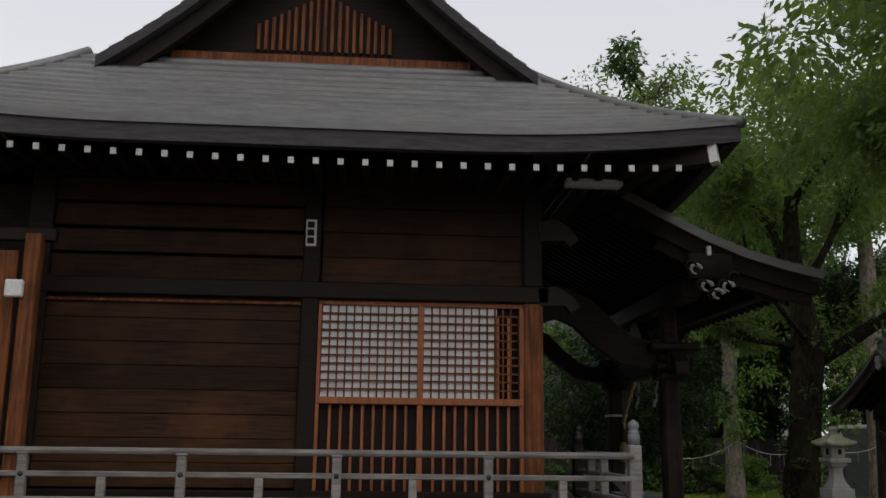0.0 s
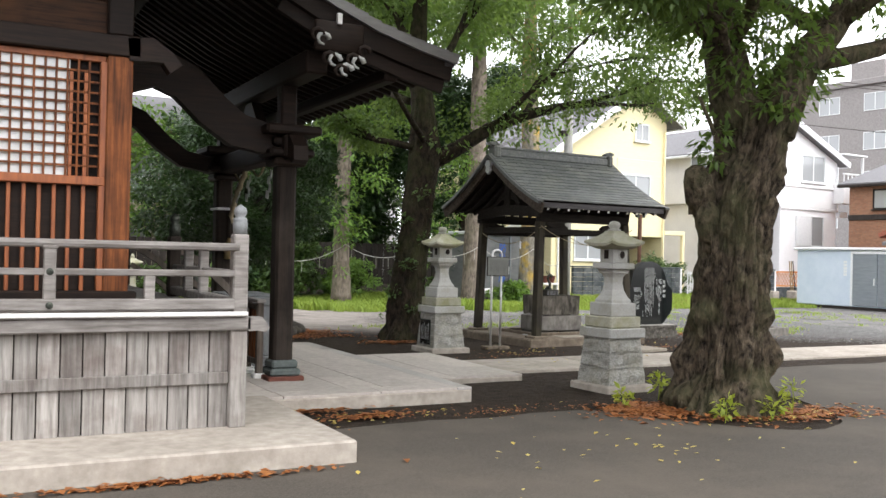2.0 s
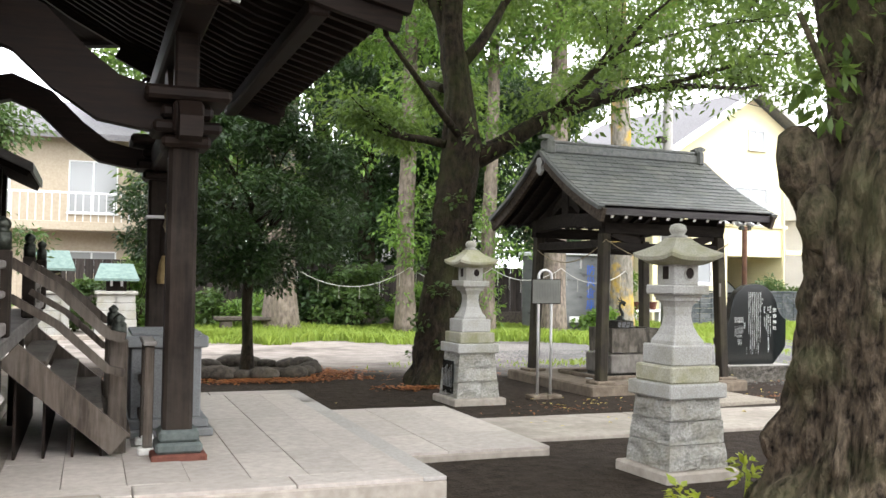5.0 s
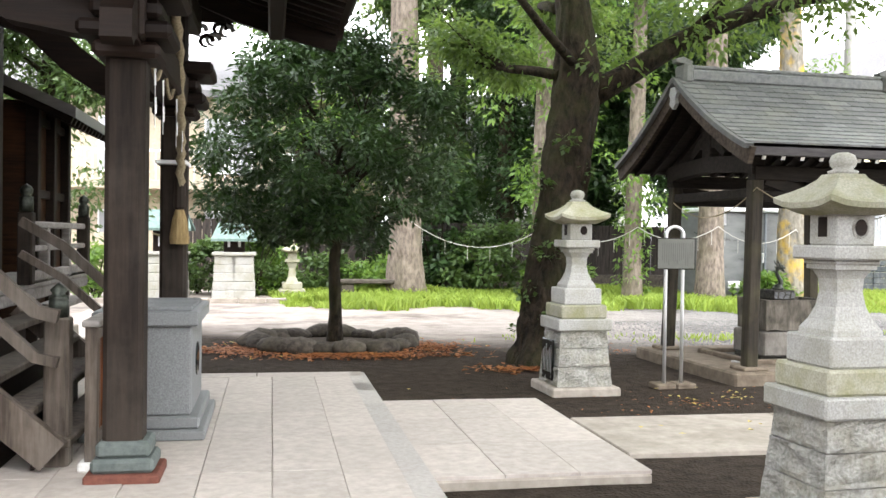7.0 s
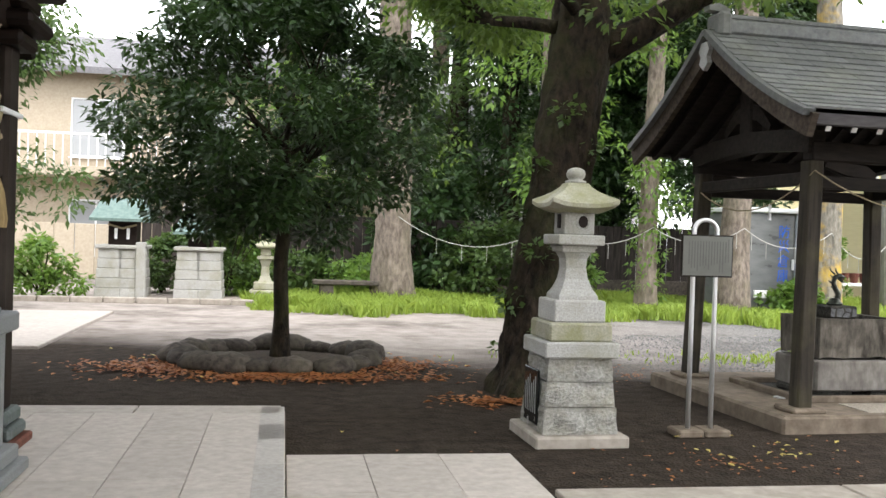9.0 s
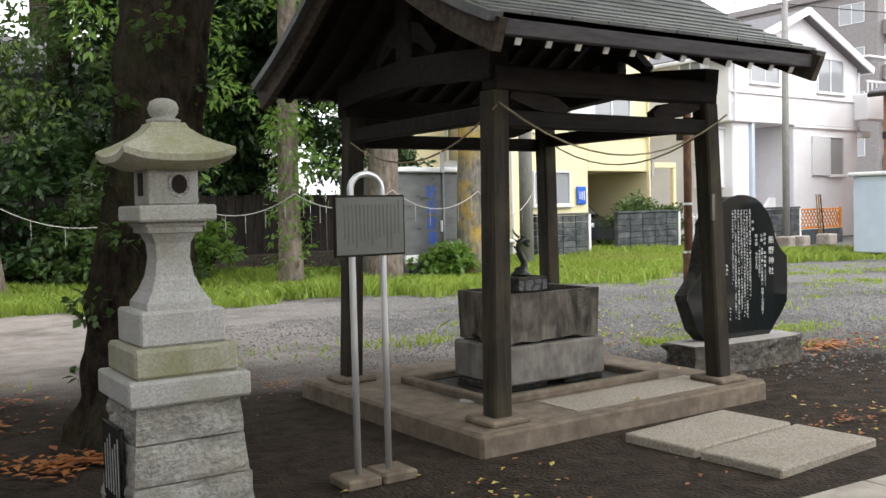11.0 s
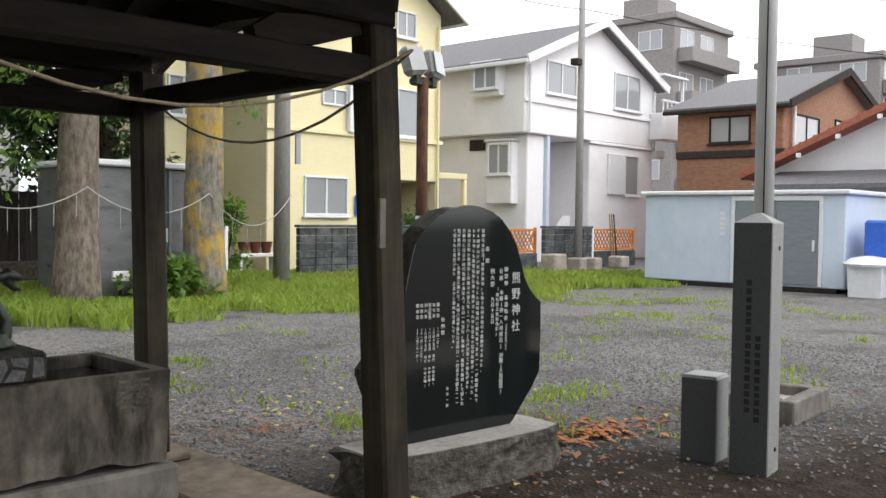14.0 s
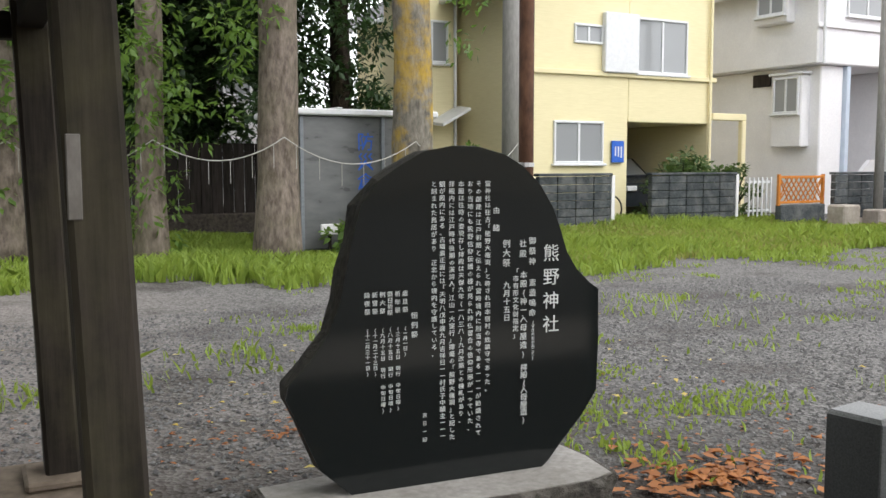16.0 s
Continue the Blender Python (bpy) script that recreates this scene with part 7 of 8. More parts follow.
for x, y, h in ((6.98, 7.92, 0.22), (7.95, 7.98, 0.34), (7.35, 9.3, 0.3), (6.6, 9.0, 0.18), (7.6, 7.9, 0.16)):
    t = thing("sapling", "bright yellow-green sapling at the foot of the cherry tree", "plant", (x, y, 0), group="saplings")
    part("stem", Geo().tube([(x, y, 0), (x + 0.02, y, h * 0.6), (x, y + 0.02, h)], [0.006, 0.005, 0.003], 5), M_leaf7, t)
    crown("foliage", t, [(x, y, h * 0.5), (x, y, h * 0.85)], [0.09, 0.1], 46, 0.09, int(h * 100), M_leaf7, droop=0.1)


def gravel_stones():
    """Loose stones on the yard where the camera passes nearest."""
    rs = np.random.RandomState(9)
    n = 52000
    x, y = rs.uniform(6, 20, n), rs.uniform(13.2, 22, n)
    keep = (x > 8.6 + rs.uniform(0, 3.0, n)) & (y + 0.42 * x > 20.2 + rs.uniform(0, 2.0, n)) & ~((x > 8.8) & (x < 12.0) & (y > 14.5) & (y < 17.2))
    x, y = x[keep], y[keep]
    n = len(x)
    s = rs.uniform(0.007, 0.02, n)
    unit = np.array([(1, 0, 0), (0, 1, 0), (-1, 0, 0), (0, -1, 0), (0.1, 0.1, 0.8)])
    v = unit[None] * s[:, None, None] * rs.uniform(0.6, 1.3, (n, 5, 1))
    v += np.stack([x, y, np.full(n, -0.004)], 1)[:, None]
    tri = np.array([(0, 1, 4), (1, 2, 4), (2, 3, 4), (3, 0, 4)])
    f = (tri[None] + 5 * np.arange(n)[:, None, None]).reshape(-1, 3)
    tagged(new("gravel", fast_mesh("gravel", v.reshape(-1, 3), f, M_gravel)), "loose grey gravel stones of the yard", "gravel", kind="stuff")


gravel_stones()


# ---- houses and background ----
M_yel = mat("yellow_siding", (0.74, 0.66, 0.40), (0.80, 0.72, 0.46), 0.7, (3, 3, 40), 0.1, vary=0.0)
M_wht = mat("white_stucco", (0.78, 0.77, 0.78), (0.85, 0.84, 0.84), 0.8, (20, 20, 20), 0.15, (0.62, 0.61, 0.61), 2.0, 0.4, 0.0)
M_bge = mat("beige_render", (0.38, 0.32, 0.24), (0.46, 0.395, 0.305), 0.85, (15, 15, 15), 0.1, vary=0.0)
M_gry = mat("brownish_grey_tile", (0.20, 0.185, 0.178), (0.29, 0.27, 0.262), 0.7, (8, 8, 8), 0.1, vary=0.0)
M_roofg = mat("grey_roof_slate", (0.12, 0.115, 0.12), (0.20, 0.195, 0.20), 0.7, (12, 12, 30), 0.3, vary=0.0)
M_roofr = mat("red_roof_tile", (0.28, 0.09, 0.06), (0.40, 0.15, 0.10), 0.7, (12, 12, 12), 0.3, vary=0.15)
M_alu = mat("white_aluminium", (0.66, 0.67, 0.68), (0.74, 0.75, 0.75), 0.4, (10, 10, 10), 0.0, vary=0.0)
M_shed = mat("pale_blue_steel", (0.52, 0.60, 0.70), (0.60, 0.67, 0.76), 0.45, (3, 3, 3), 0.03, vary=0.04)
M_sheddoor = mat("grey_steel_door", (0.17, 0.19, 0.21), (0.22, 0.24, 0.26), 0.5, (3, 3, 20), 0.05, vary=0.05)
M_blue = mat("blue_plastic", (0.02, 0.10, 0.50), (0.03, 0.14, 0.58), 0.5, (10, 10, 10), 0.0, vary=0.0)
M_orange = mat("orange_wood_lattice", (0.50, 0.17, 0.03), (0.62, 0.25, 0.06), 0.7, (10, 10, 10), 0.1, vary=0.05)
M_block = mat("dark_decorative_block", (0.03, 0.035, 0.038), (0.085, 0.095, 0.10), 0.8, (18, 18, 30), 0.6, (0.22, 0.22, 0.21), 0.3, 0.5, 0.15, dist=0.02)
M_fence = mat("blackened_fence_board", (0.02, 0.017, 0.015), (0.055, 0.045, 0.04), 0.85, (18, 18, 2), 0.3, vary=0.3)
M_shelt = mat("dull_grey_panel", (0.105, 0.11, 0.108), (0.165, 0.17, 0.167), 0.3, (2, 2, 6), 0.03, vary=0.05)
M_pole = mat("concrete_pole", (0.27, 0.26, 0.25), (0.36, 0.35, 0.33), 0.85, (20, 20, 6), 0.2, vary=0.0)
M_car = mat("dark_car_paint", (0.02, 0.025, 0.03), (0.03, 0.035, 0.04), 0.2, (4, 4, 4), 0.0, vary=0.0)
M_glass = bpy.data.materials.new("window_glass")
M_glass.use_nodes = True
_b = M_glass.node_tree.nodes["Principled BSDF"]
_b.inputs["Base Color"].default_value, _b.inputs["Roughness"].default_value = (0.30, 0.31, 0.315, 1), 0.06


def brick_material():
    m = bpy.data.materials.new("red_brick")
    m.use_nodes = True
    N, L = m.node_tree.nodes, m.node_tree.links
    geo, sw = N.new("ShaderNodeNewGeometry"), N.new("ShaderNodeSeparateXYZ")
    L.new(geo.outputs["Position"], sw.inputs[0])
    add = N.new("ShaderNodeMath")
    L.new(sw.outputs["X"], add.inputs[0])
    L.new(sw.outputs["Y"], add.inputs[1])
    com = N.new("ShaderNodeCombineXYZ")
    L.new(add.outputs[0], com.inputs["X"])
    L.new(sw.outputs["Z"], com.inputs["Y"])
    br = N.new("ShaderNodeTexBrick")
    br.inputs["Scale"].default_value = 4.2
    br.inputs["Color1"].default_value, br.inputs["Color2"].default_value, br.inputs["Mortar"].default_value = (0.25, 0.115, 0.065, 1), (0.33, 0.165, 0.095, 1), (0.21, 0.145, 0.105, 1)
    L.new(com.outputs[0], br.inputs["Vector"])
    L.new(br.outputs["Color"], N["Principled BSDF"].inputs["Base Color"])
    N["Principled BSDF"].inputs["Roughness"].default_value = 0.85
    return m


M_brick = brick_material()


def window(parent, face, at_, a0, a1, z0, z1, sashes=2, frame_mat=None, sill=True):
    """A framed window on a wall: face 'S' looks to -y at y = at_, 'W' to -x at x = at_; a0, a1 along the wall."""
    def bx(p, q, d0, d1, u, v, c=0.01):
        return Geo().box(p, q, at_ - d1, at_ - d0, u, v, c) if face == "S" else Geo().box(at_ - d1, at_ - d0, p, q, u, v, c)
    f = 0.05
    fm = frame_mat or M_alu
    w = part("window", bx(a0, a1, -0.02, 0.012, z0, z1, 0.0), M_glass, parent)
    for p, q, u, v in ((a0 - f, a1 + f, z1, z1 + f), (a0 - f, a1 + f, z0 - f, z0), (a0 - f, a0, z0, z1), (a1, a1 + f, z0, z1)):
        part("frame", bx(p, q, -0.01, 0.05, u, v), fm, w)
    for k in range(1, sashes):
        m = a0 + (a1 - a0) * k / sashes
        part("mullion", bx(m - 0.03, m + 0.03, 0.012, 0.035, z0, z1), fm, w)
    if sill:
        part("sill", bx(a0 - 0.1, a1 + 0.1, 0, 0.1, z0 - f - 0.05, z0 - f), fm, w)
    return w


def gable_roof(parent, x0, x1, y0, y1, ze, xr, zr, material, over=0.45, zl=None, trim=None):
    """Two slabs that meet at a ridge running along y above x = xr; ze: eave height east, zl: west."""
    zl = ze if zl is None else zl
    for xe, z in ((x0 - over, zl), (x1 + over, ze)):
        part("roof", Geo().sheet([[(xe, y0 - over, z), (xe, y1 + over, z)], [(xr, y0 - over, zr), (xr, y1 + over, zr)]], 0.14), material, parent)
        part("barge", Geo().sweep([(xe, y0 - over, z - 0.06), (xr, y0 - over, zr - 0.06)], 0.06, 0.22), trim or M_alu, parent)
        part("gutter", Geo().box(xe - 0.06, xe + 0.06, y0 - over, y1 + over, z - 0.16, z - 0.05, 0.02), trim or M_alu, parent)


def gable_infill(parent, x0, x1, y, z0, z1, xr, zr, material, zl=None):
    zl = z1 if zl is None else zl
    part("gable", Geo().prism([(x0, z0), (x1, z0), (x1, z1), (xr, zr), (x0, zl)], -0.1, 0.1, pose(0, y, 0, 90, 0, 0)), material, parent)


def build_houses():
    # yellow house
    h = thing("yellow_house", "pale yellow two-storey house with garage and blue sign", "house", (23.9, 31, 0))
    for b in ((21.1, 24.1, 28, 35.5, 0, 4.9), (24.1, 26.6, 28, 35.5, 2.1, 4.9), (26.45, 26.6, 28, 35.5, 0, 2.1), (24.1, 26.6, 33, 35.5, 0, 2.1)):
        part("wall", Geo().box(*b, 0.02), M_yel, h)
    gable_infill(h, 21.1, 26.6, 28.11, 4.88, 6.3, 25.0, 7.25, M_yel, 4.9)
    gable_roof(h, 21.1, 26.6, 28, 35.5, 6.25, 25.0, 7.45, M_roofg, 0.5, 4.75)
    part("wall", Geo().box(19.9, 21.0, 30, 31.4, 0, 5.0, 0.02), M_yel, h)
    part("roof", Geo().sheet([[(19.55, 29.6, 4.9), (19.55, 31.8, 4.9)], [(21.2, 29.6, 5.7), (21.2, 31.8, 5.7)]], 0.12), M_roofg, h)
    part("gutter", Geo().box(19.49, 19.59, 29.6, 31.8, 4.84, 4.94, 0.02), M_alu, h)
    part("lean_to", Geo().sheet([[(20.3, 29.4, 2.05), (20.98, 29.4, 2.4)], [(20.3, 30.0, 2.12), (20.98, 30.0, 2.47)]], 0.06), M_alu, h, "small white lean-to roof")
    part("belt", Geo().box(21.05, 26.65, 27.93, 27.995, 3.04, 3.14, 0.01), M_yel, h)
    window(h, "S", 28, 22.16, 23.36, 1.27, 2.05)
    window(h, "S", 28, 24.35, 25.72, 3.2, 4.28)
    part("shutter_box", Geo().box(23.35, 24.28, 27.86, 28.0, 3.12, 4.36, 0.02), M_alu, h)
    window(h, "S", 28, 22.66, 23.32, 3.74, 4.04, 2, None, False)
    window(h, "S", 28.0, 25.0, 25.6, 5.6, 6.15)
    window(h, "S", 30.0, 20.0, 20.7, 3.4, 4.2)
    part("drain_pipe", Geo().tube([(20.9, 29.93, 0.1), (20.9, 29.93, 4.8)], 0.035, 8), M_alu, h)
    sg = part("blue_sign", Geo().box(23.62, 23.95, 27.93, 27.97, 1.24, 1.7, 0.006), M_blue, h, "small blue poster")
    for k in range(3):
        part("white_stroke", Geo().box(23.69 + 0.08 * k, 23.72 + 0.08 * k, 27.92, 27.93, 1.38 - 0.02 * k, 1.58, 0.0), M_alu, sg)
    part("drain_pipe", Geo().tube([(21.35, 27.93, 0.1), (21.35, 27.93, 4.7)], 0.035, 8), M_alu, h)
    part("drain_pipe", Geo().tube([(26.45, 27.93, 0.1), (26.45, 27.93, 6.0)], 0.035, 8), M_yel, h)
    cp = thing("carport_frame", "yellow timber gate frame beside the garage", "gate frame", (27.1, 28.1, 0))
    part("beam", Geo().box(26.62, 27.72, 28.0, 28.14, 2.2, 2.36, 0.02), M_yel, cp)
    part("post", Geo().box(27.58, 27.72, 28.0, 28.14, 0, 2.2, 0.02), M_yel, cp)
    car = thing("parked_car", "dark car parked inside the yellow garage", "car", (25.4, 29.6, 0))
    side = [(0.0, 0.25), (0.02, 0.62), (0.2, 0.78), (0.95, 0.9), (1.55, 1.34), (2.6, 1.38), (3.2, 0.95), (3.7, 0.88), (3.75, 0.3)]
    part("body", Geo().prism(side, -0.78, 0.78, pose(25.35, 28.6, 0, 90, 0, 90)), M_car, car)
    part("windscreen", Geo().prism([(0.98, 0.93), (1.54, 1.31), (1.56, 1.29), (1.0, 0.91)], -0.68, 0.68, pose(25.35, 28.58, 0.025, 90, 0, 90)), M_glass, car)
    for y in (29.3, 31.6):
        for x in (24.6, 26.1):
            wl_ = part("wheel", Geo().lathe([(0.3, -0.09), (0.31, 0), (0.3, 0.09)], 16, pose(x, y, 0.3, 0, 90, 0)), M_blackr, car)
            part("rim", Geo().lathe([(0.19, -0.1), (0.19, 0.1)], 12, pose(x, y, 0.3, 0, 90, 0)), M_steel, wl_)
    for x in (24.75, 25.95):
        part("headlight", Geo().box(x - 0.15, x + 0.15, 28.56, 28.62, 0.6, 0.72, 0.03), M_alu, car)

    # white house
    h = thing("white_house", "white stucco two-storey house with bay windows and grey roof", "house", (32.4, 31, 0))
    part("wall", Geo().box(28.87, 35.8, 27, 36, 3.5, 5.5, 0.03), M_wht, h)
    for b in ((29.2, 30.0, 27.15, 36, 0, 3.5), (30.0, 32.1, 28.6, 36, 0, 3.5), (32.1, 35.8, 27.02, 36, 0, 3.5)):
        part("wall", Geo().box(*b, 0.03), M_wht, h)
    gable_infill(h, 28.87, 35.8, 27.09, 5.45, 5.5, 32.4, 6.9, M_wht)
    gable_roof(h, 28.87, 35.8, 27, 36, 5.42, 32.4, 6.98, M_roofg, 0.35)
    part("belt", Geo().box(28.82, 35.85, 26.94, 26.995, 4.32, 4.42, 0.01), M_wht, h)
    part("belt", Geo().box(32.05, 35.85, 26.96, 27.015, 3.42, 3.5, 0.01), M_wht, h)
    window(h, "S", 27, 29.88, 31.25, 4.69, 5.5)
    window(h, "S", 27, 33.39, 34.85, 4.6, 5.6)
    window(h, "S", 27.02, 34.1, 34.85, 2.0, 3.15, 1)
    part("shutter", Geo().box(33.06, 34.02, 26.95, 27.02, 1.95, 3.2, 0.02), M_alu, h)
    for y0, y1, z0, z1 in ((27.68, 28.65, 4.6, 5.3), (27.45, 28.35, 1.7, 3.2)):
        x = 28.62 if z0 > 4 else 28.92
        bay = part("bay", Geo().box(x, 29.25, y0, y1, z0 - 0.1, z1 + 0.1, 0.03), M_wht, h)
        part("bay_cap", Geo().box(x - 0.06, 29.25, y0 - 0.06, y1 + 0.06, z1 + 0.1, z1 + 0.16, 0.02), M_alu, bay)
        window(bay.parent, "W", x, y0 + 0.12, y1 - 0.12, (z0 + 0.15 if z1 - z0 < 1 else z0 + 0.75), z1)
    part("vent", Geo().box(29.14, 29.2, 28.6, 29.15, 3.1, 3.4, 0.01), M_fence, h)
    part("porch_post", Geo().box(30.0, 30.14, 27.05, 27.19, 0, 3.5, 0.01), M_shed, h)
    part("stair_side", Geo().prism([(0, 0), (1.5, 0), (1.5, 1.3), (1.3, 1.3), (0, 0.2)], -0.06, 0.06, pose(30.1, 27.4, 0, 90, 0, 0)), M_wht, h)
    bal = part("balcony", Geo().box(35.5, 37.0, 26.5, 26.99, 3.75, 4.6, 0.03), M_wht, h)
    for k in range(6):
        part("rail_post", Geo().box(35.55 + 0.28 * k, 35.59 + 0.28 * k, 26.52, 26.56, 4.6, 4.95, 0.0), M_alu, bal)
    part("rail", Geo().box(35.5, 37.0, 26.5, 26.57, 4.95, 5.02, 0.01), M_alu, bal)
    part("balcony_post", Geo().box(36.9, 36.98, 26.55, 26.63, 5.02, 5.75, 0.0), M_alu, bal)
    part("balcony_roof", Geo().box(35.5, 37.1, 26.45, 27.4, 5.75, 5.82, 0.02), M_alu, bal)
    part("meter_box", Geo().box(35.85, 36.4, 26.9, 27.1, 3.2, 3.45, 0.02), M_alu, h)
    for x in (29.0, 35.7):
        part("drain_pipe", Geo().tube([(x, 26.92, 3.5), (x, 26.92, 5.3)], 0.04, 8), M_alu, h)

    # brick house, low tiled house, apartment blocks
    h = thing("brick_house", "brown brick two-storey house with grey gabled roof", "house", (37.6, 24, 0))
    part("wall", Geo().box(33.4, 41.8, 21.8, 24.9, 0, 4.35, 0.03), M_brick, h)
    gable_infill(h, 33.4, 41.8, 21.9, 4.3, 4.4, 37.6, 5.6, M_brick)
    gable_roof(h, 33.4, 41.8, 21.8, 24.9, 4.35, 37.6, 5.72, M_roofg, 0.3, None, M_fence)
    part("belt", Geo().box(33.34, 41.86, 21.74, 24.9, 2.95, 3.16, 0.02), M_fence, h)
    window(h, "W", 33.4, 22.75, 23.85, 3.4, 4.05, 2, M_fence)
    for a, b, c, d in ((34.1, 35.9, 3.3, 4.1), (37.3, 38.7, 3.65, 4.2)):
        window(h, "S", 21.8, a, b, c, d, 2, M_fence)
    part("flue", Geo().tube([(33.9, 21.7, 2.0), (33.9, 21.7, 4.3)], 0.05, 8), M_alu, h)
    h = thing("tiled_house", "low white house with red roof tiles", "house", (33, 18, 0))
    part("wall", Geo().box(30, 36.5, 14.7, 20.7, 0, 2.5, 0.03), M_wht, h)
    part("wall", Geo().prism([(14.7, 2.4), (20.7, 2.4), (17.5, 3.85)], -0.1, 0.1, pose(30.1, 0, 0, 90, 0, 90)), M_wht, h)
    part("vent_hood", Geo().sweep([(29.95, 17.0, 3.05), (29.95, 17.5, 3.3), (29.95, 18.0, 3.05)], 0.12, 0.06), M_fence, h)
    for ya, yb in ((14.2, 17.5), (21.2, 17.5)):
        part("roof", Geo().sheet([[(29.4, ya, 2.28), (37, ya, 2.28)], [(29.4, yb, 3.92), (37, yb, 3.92)]], 0.12), M_roofr, h)
        part("verge", Geo().sweep([(29.4, ya, 2.24), (29.4, yb, 3.88)], 0.1, 0.14), M_roofr, h)
        for k in range(12):
            f = (k + 0.5) / 12
            part("tile_roll", Geo().tube([(29.36, ya + (yb - ya) * f, 2.3 + 1.64 * f), (37, ya + (yb - ya) * f, 2.3 + 1.64 * f)], 0.05, 6), M_roofr, h)
        for k in range(4):
            f = (k + 0.6) / 4.4
            part("purlin_end", Geo().box(29.34, 29.42, ya + (yb - ya) * f - 0.05, ya + (yb - ya) * f + 0.05, 2.02 + 1.64 * f, 2.12 + 1.64 * f, 0.01), M_alu, h)
    part("ridge", Geo().tube([(29.3, 17.5, 4.0), (37, 17.5, 4.0)], 0.12, 8), M_roofr, h)
    part("lean_roof", Geo().sheet([[(28.4, 14.5, 2.0), (28.4, 20.5, 2.0)], [(30.0, 14.5, 2.35), (30.0, 20.5, 2.35)]], 0.1), M_roofg, h)
    for name, x0, x1, y0, y1, z, fl in (("apartment_block", 69.2, 78, 44, 58, 15.4, 5), ("apartment_block", 80.5, 110, 33.5, 42.6, 13.1, 5)):
        h = thing(name, "brownish grey apartment block with balconies in the distance", "apartment building", ((x0 + x1) / 2, (y0 + y1) / 2, 0), group="far apartment blocks")
        part("wall", Geo().box(x0, x1, y0, y1, 0, z, 0.05), M_gry, h)
        part("roof", Geo().box(x0 - 0.3, x1 + 0.3, y0 - 0.3, y1 + 0.3, z, z + 0.5, 0.05), M_gry, h)
        part("stair_tower", Geo().box(x0 + 3, x0 + 6, y0 + 3, y0 + 6, z + 0.5, z + 2.6, 0.05), M_gry, h)
        step = z / fl
        for k in range(fl):
            bal = part("balcony", Geo().box(x0 + 0.5, x1 - 0.5, y0 - 1.2, y0 - 0.02, k * step + 0.1, k * step + 1.1, 0.03), M_gry, h)
            for j in range(int((x1 - x0) / 3.2)):
                window(h, "S", y0, x0 + 0.9 + 3.2 * j, x0 + 2.9 + 3.2 * j, k * step + 1.15, k * step + 2.5, 2, None, False)
            for j in range(int((y1 - y0) / 4)):
                window(h, "W", x0, y0 + 1 + 4 * j, y0 + 2.8 + 4 * j, k * step + 1.1, k * step + 2.4, 2, None, False)
    # beige flats behind the hall
    h = thing("beige_apartment", "beige two-storey apartment house with balcony rails", "apartment building", (2, 41, 0))
    part("wall", Geo().box(-6, 8.2, 38, 46, 0, 6.3, 0.03), M_bge, h)
    part("roof", Geo().sheet([[(-6.7, 37.2, 6.2), (8.9, 37.2, 6.2)], [(-6.7, 42, 8.0), (8.9, 42, 8.0)], [(-6.7, 46.8, 6.2), (8.9, 46.8, 6.2)]], 0.2), M_roofg, h)
    part("balcony_slab", Geo().box(-6, 8.2, 36.7, 38, 2.9, 3.2, 0.02), M_bge, h)
    part("balcony_rail", Geo().box(-6, 8.2, 36.68, 36.74, 4.1, 4.17, 0.01), M_alu, h)
    for k in range(60):
        part("rail_bar", Geo().box(-6 + 0.24 * k, -5.97 + 0.24 * k, 36.7, 36.72, 3.2, 4.1, 0.0), M_alu, h)
    for k in range(4):
        window(h, "S", 38, -4.6 + 3.4 * k, -3.1 + 3.4 * k, 3.6, 5.3)
        window(h, "S", 38, -4.6 + 3.4 * k, -3.1 + 3.4 * k, 0.6, 2.2)
    h = thing("pale_house", "pale house half hidden by the trees", "house", (14, 42, 0))
    part("wall", Geo().box(9.6, 18, 39, 46, 0, 5.6, 0.03), M_wht, h)
    part("roof", Geo().sheet([[(9.1, 38.4, 5.5), (18.5, 38.4, 5.5)], [(9.1, 42.5, 7.2), (18.5, 42.5, 7.2)], [(9.1, 46.6, 5.5), (18.5, 46.6, 5.5)]], 0.2), M_roofg, h)
    for k in range(3):
        window(h, "S", 39, 10.4 + 2.6 * k, 11.8 + 2.6 * k, 3.4, 4.8)
        window(h, "S", 39, 10.4 + 2.6 * k, 11.8 + 2.6 * k, 0.8, 2.1)
    # plain closing houses behind and beside the walker
    for x0, x1, y0, y1, z in ((-26, -14, -6, 18, 6), (-12, 6, -26, -16, 5.5), (12, 34, -28, -18, 6), (44, 56, -14, 8, 6)):
        h = thing("far_house", "plain pale house beyond the precinct", "house", ((x0 + x1) / 2, (y0 + y1) / 2, 0), group="houses beyond the precinct")
        part("wall", Geo().box(x0, x1, y0, y1, 0, z, 0.03), M_bge, h)
        part("roof", Geo().sheet([[(x0 - 0.5, y0 - 0.5, z), (x1 + 0.5, y0 - 0.5, z)], [(x0 - 0.5, (y0 + y1) / 2, z + 1.8), (x1 + 0.5, (y0 + y1) / 2, z + 1.8)], [(x0 - 0.5, y1 + 0.5, z), (x1 + 0.5, y1 + 0.5, z)]], 0.2), M_roofg, h)


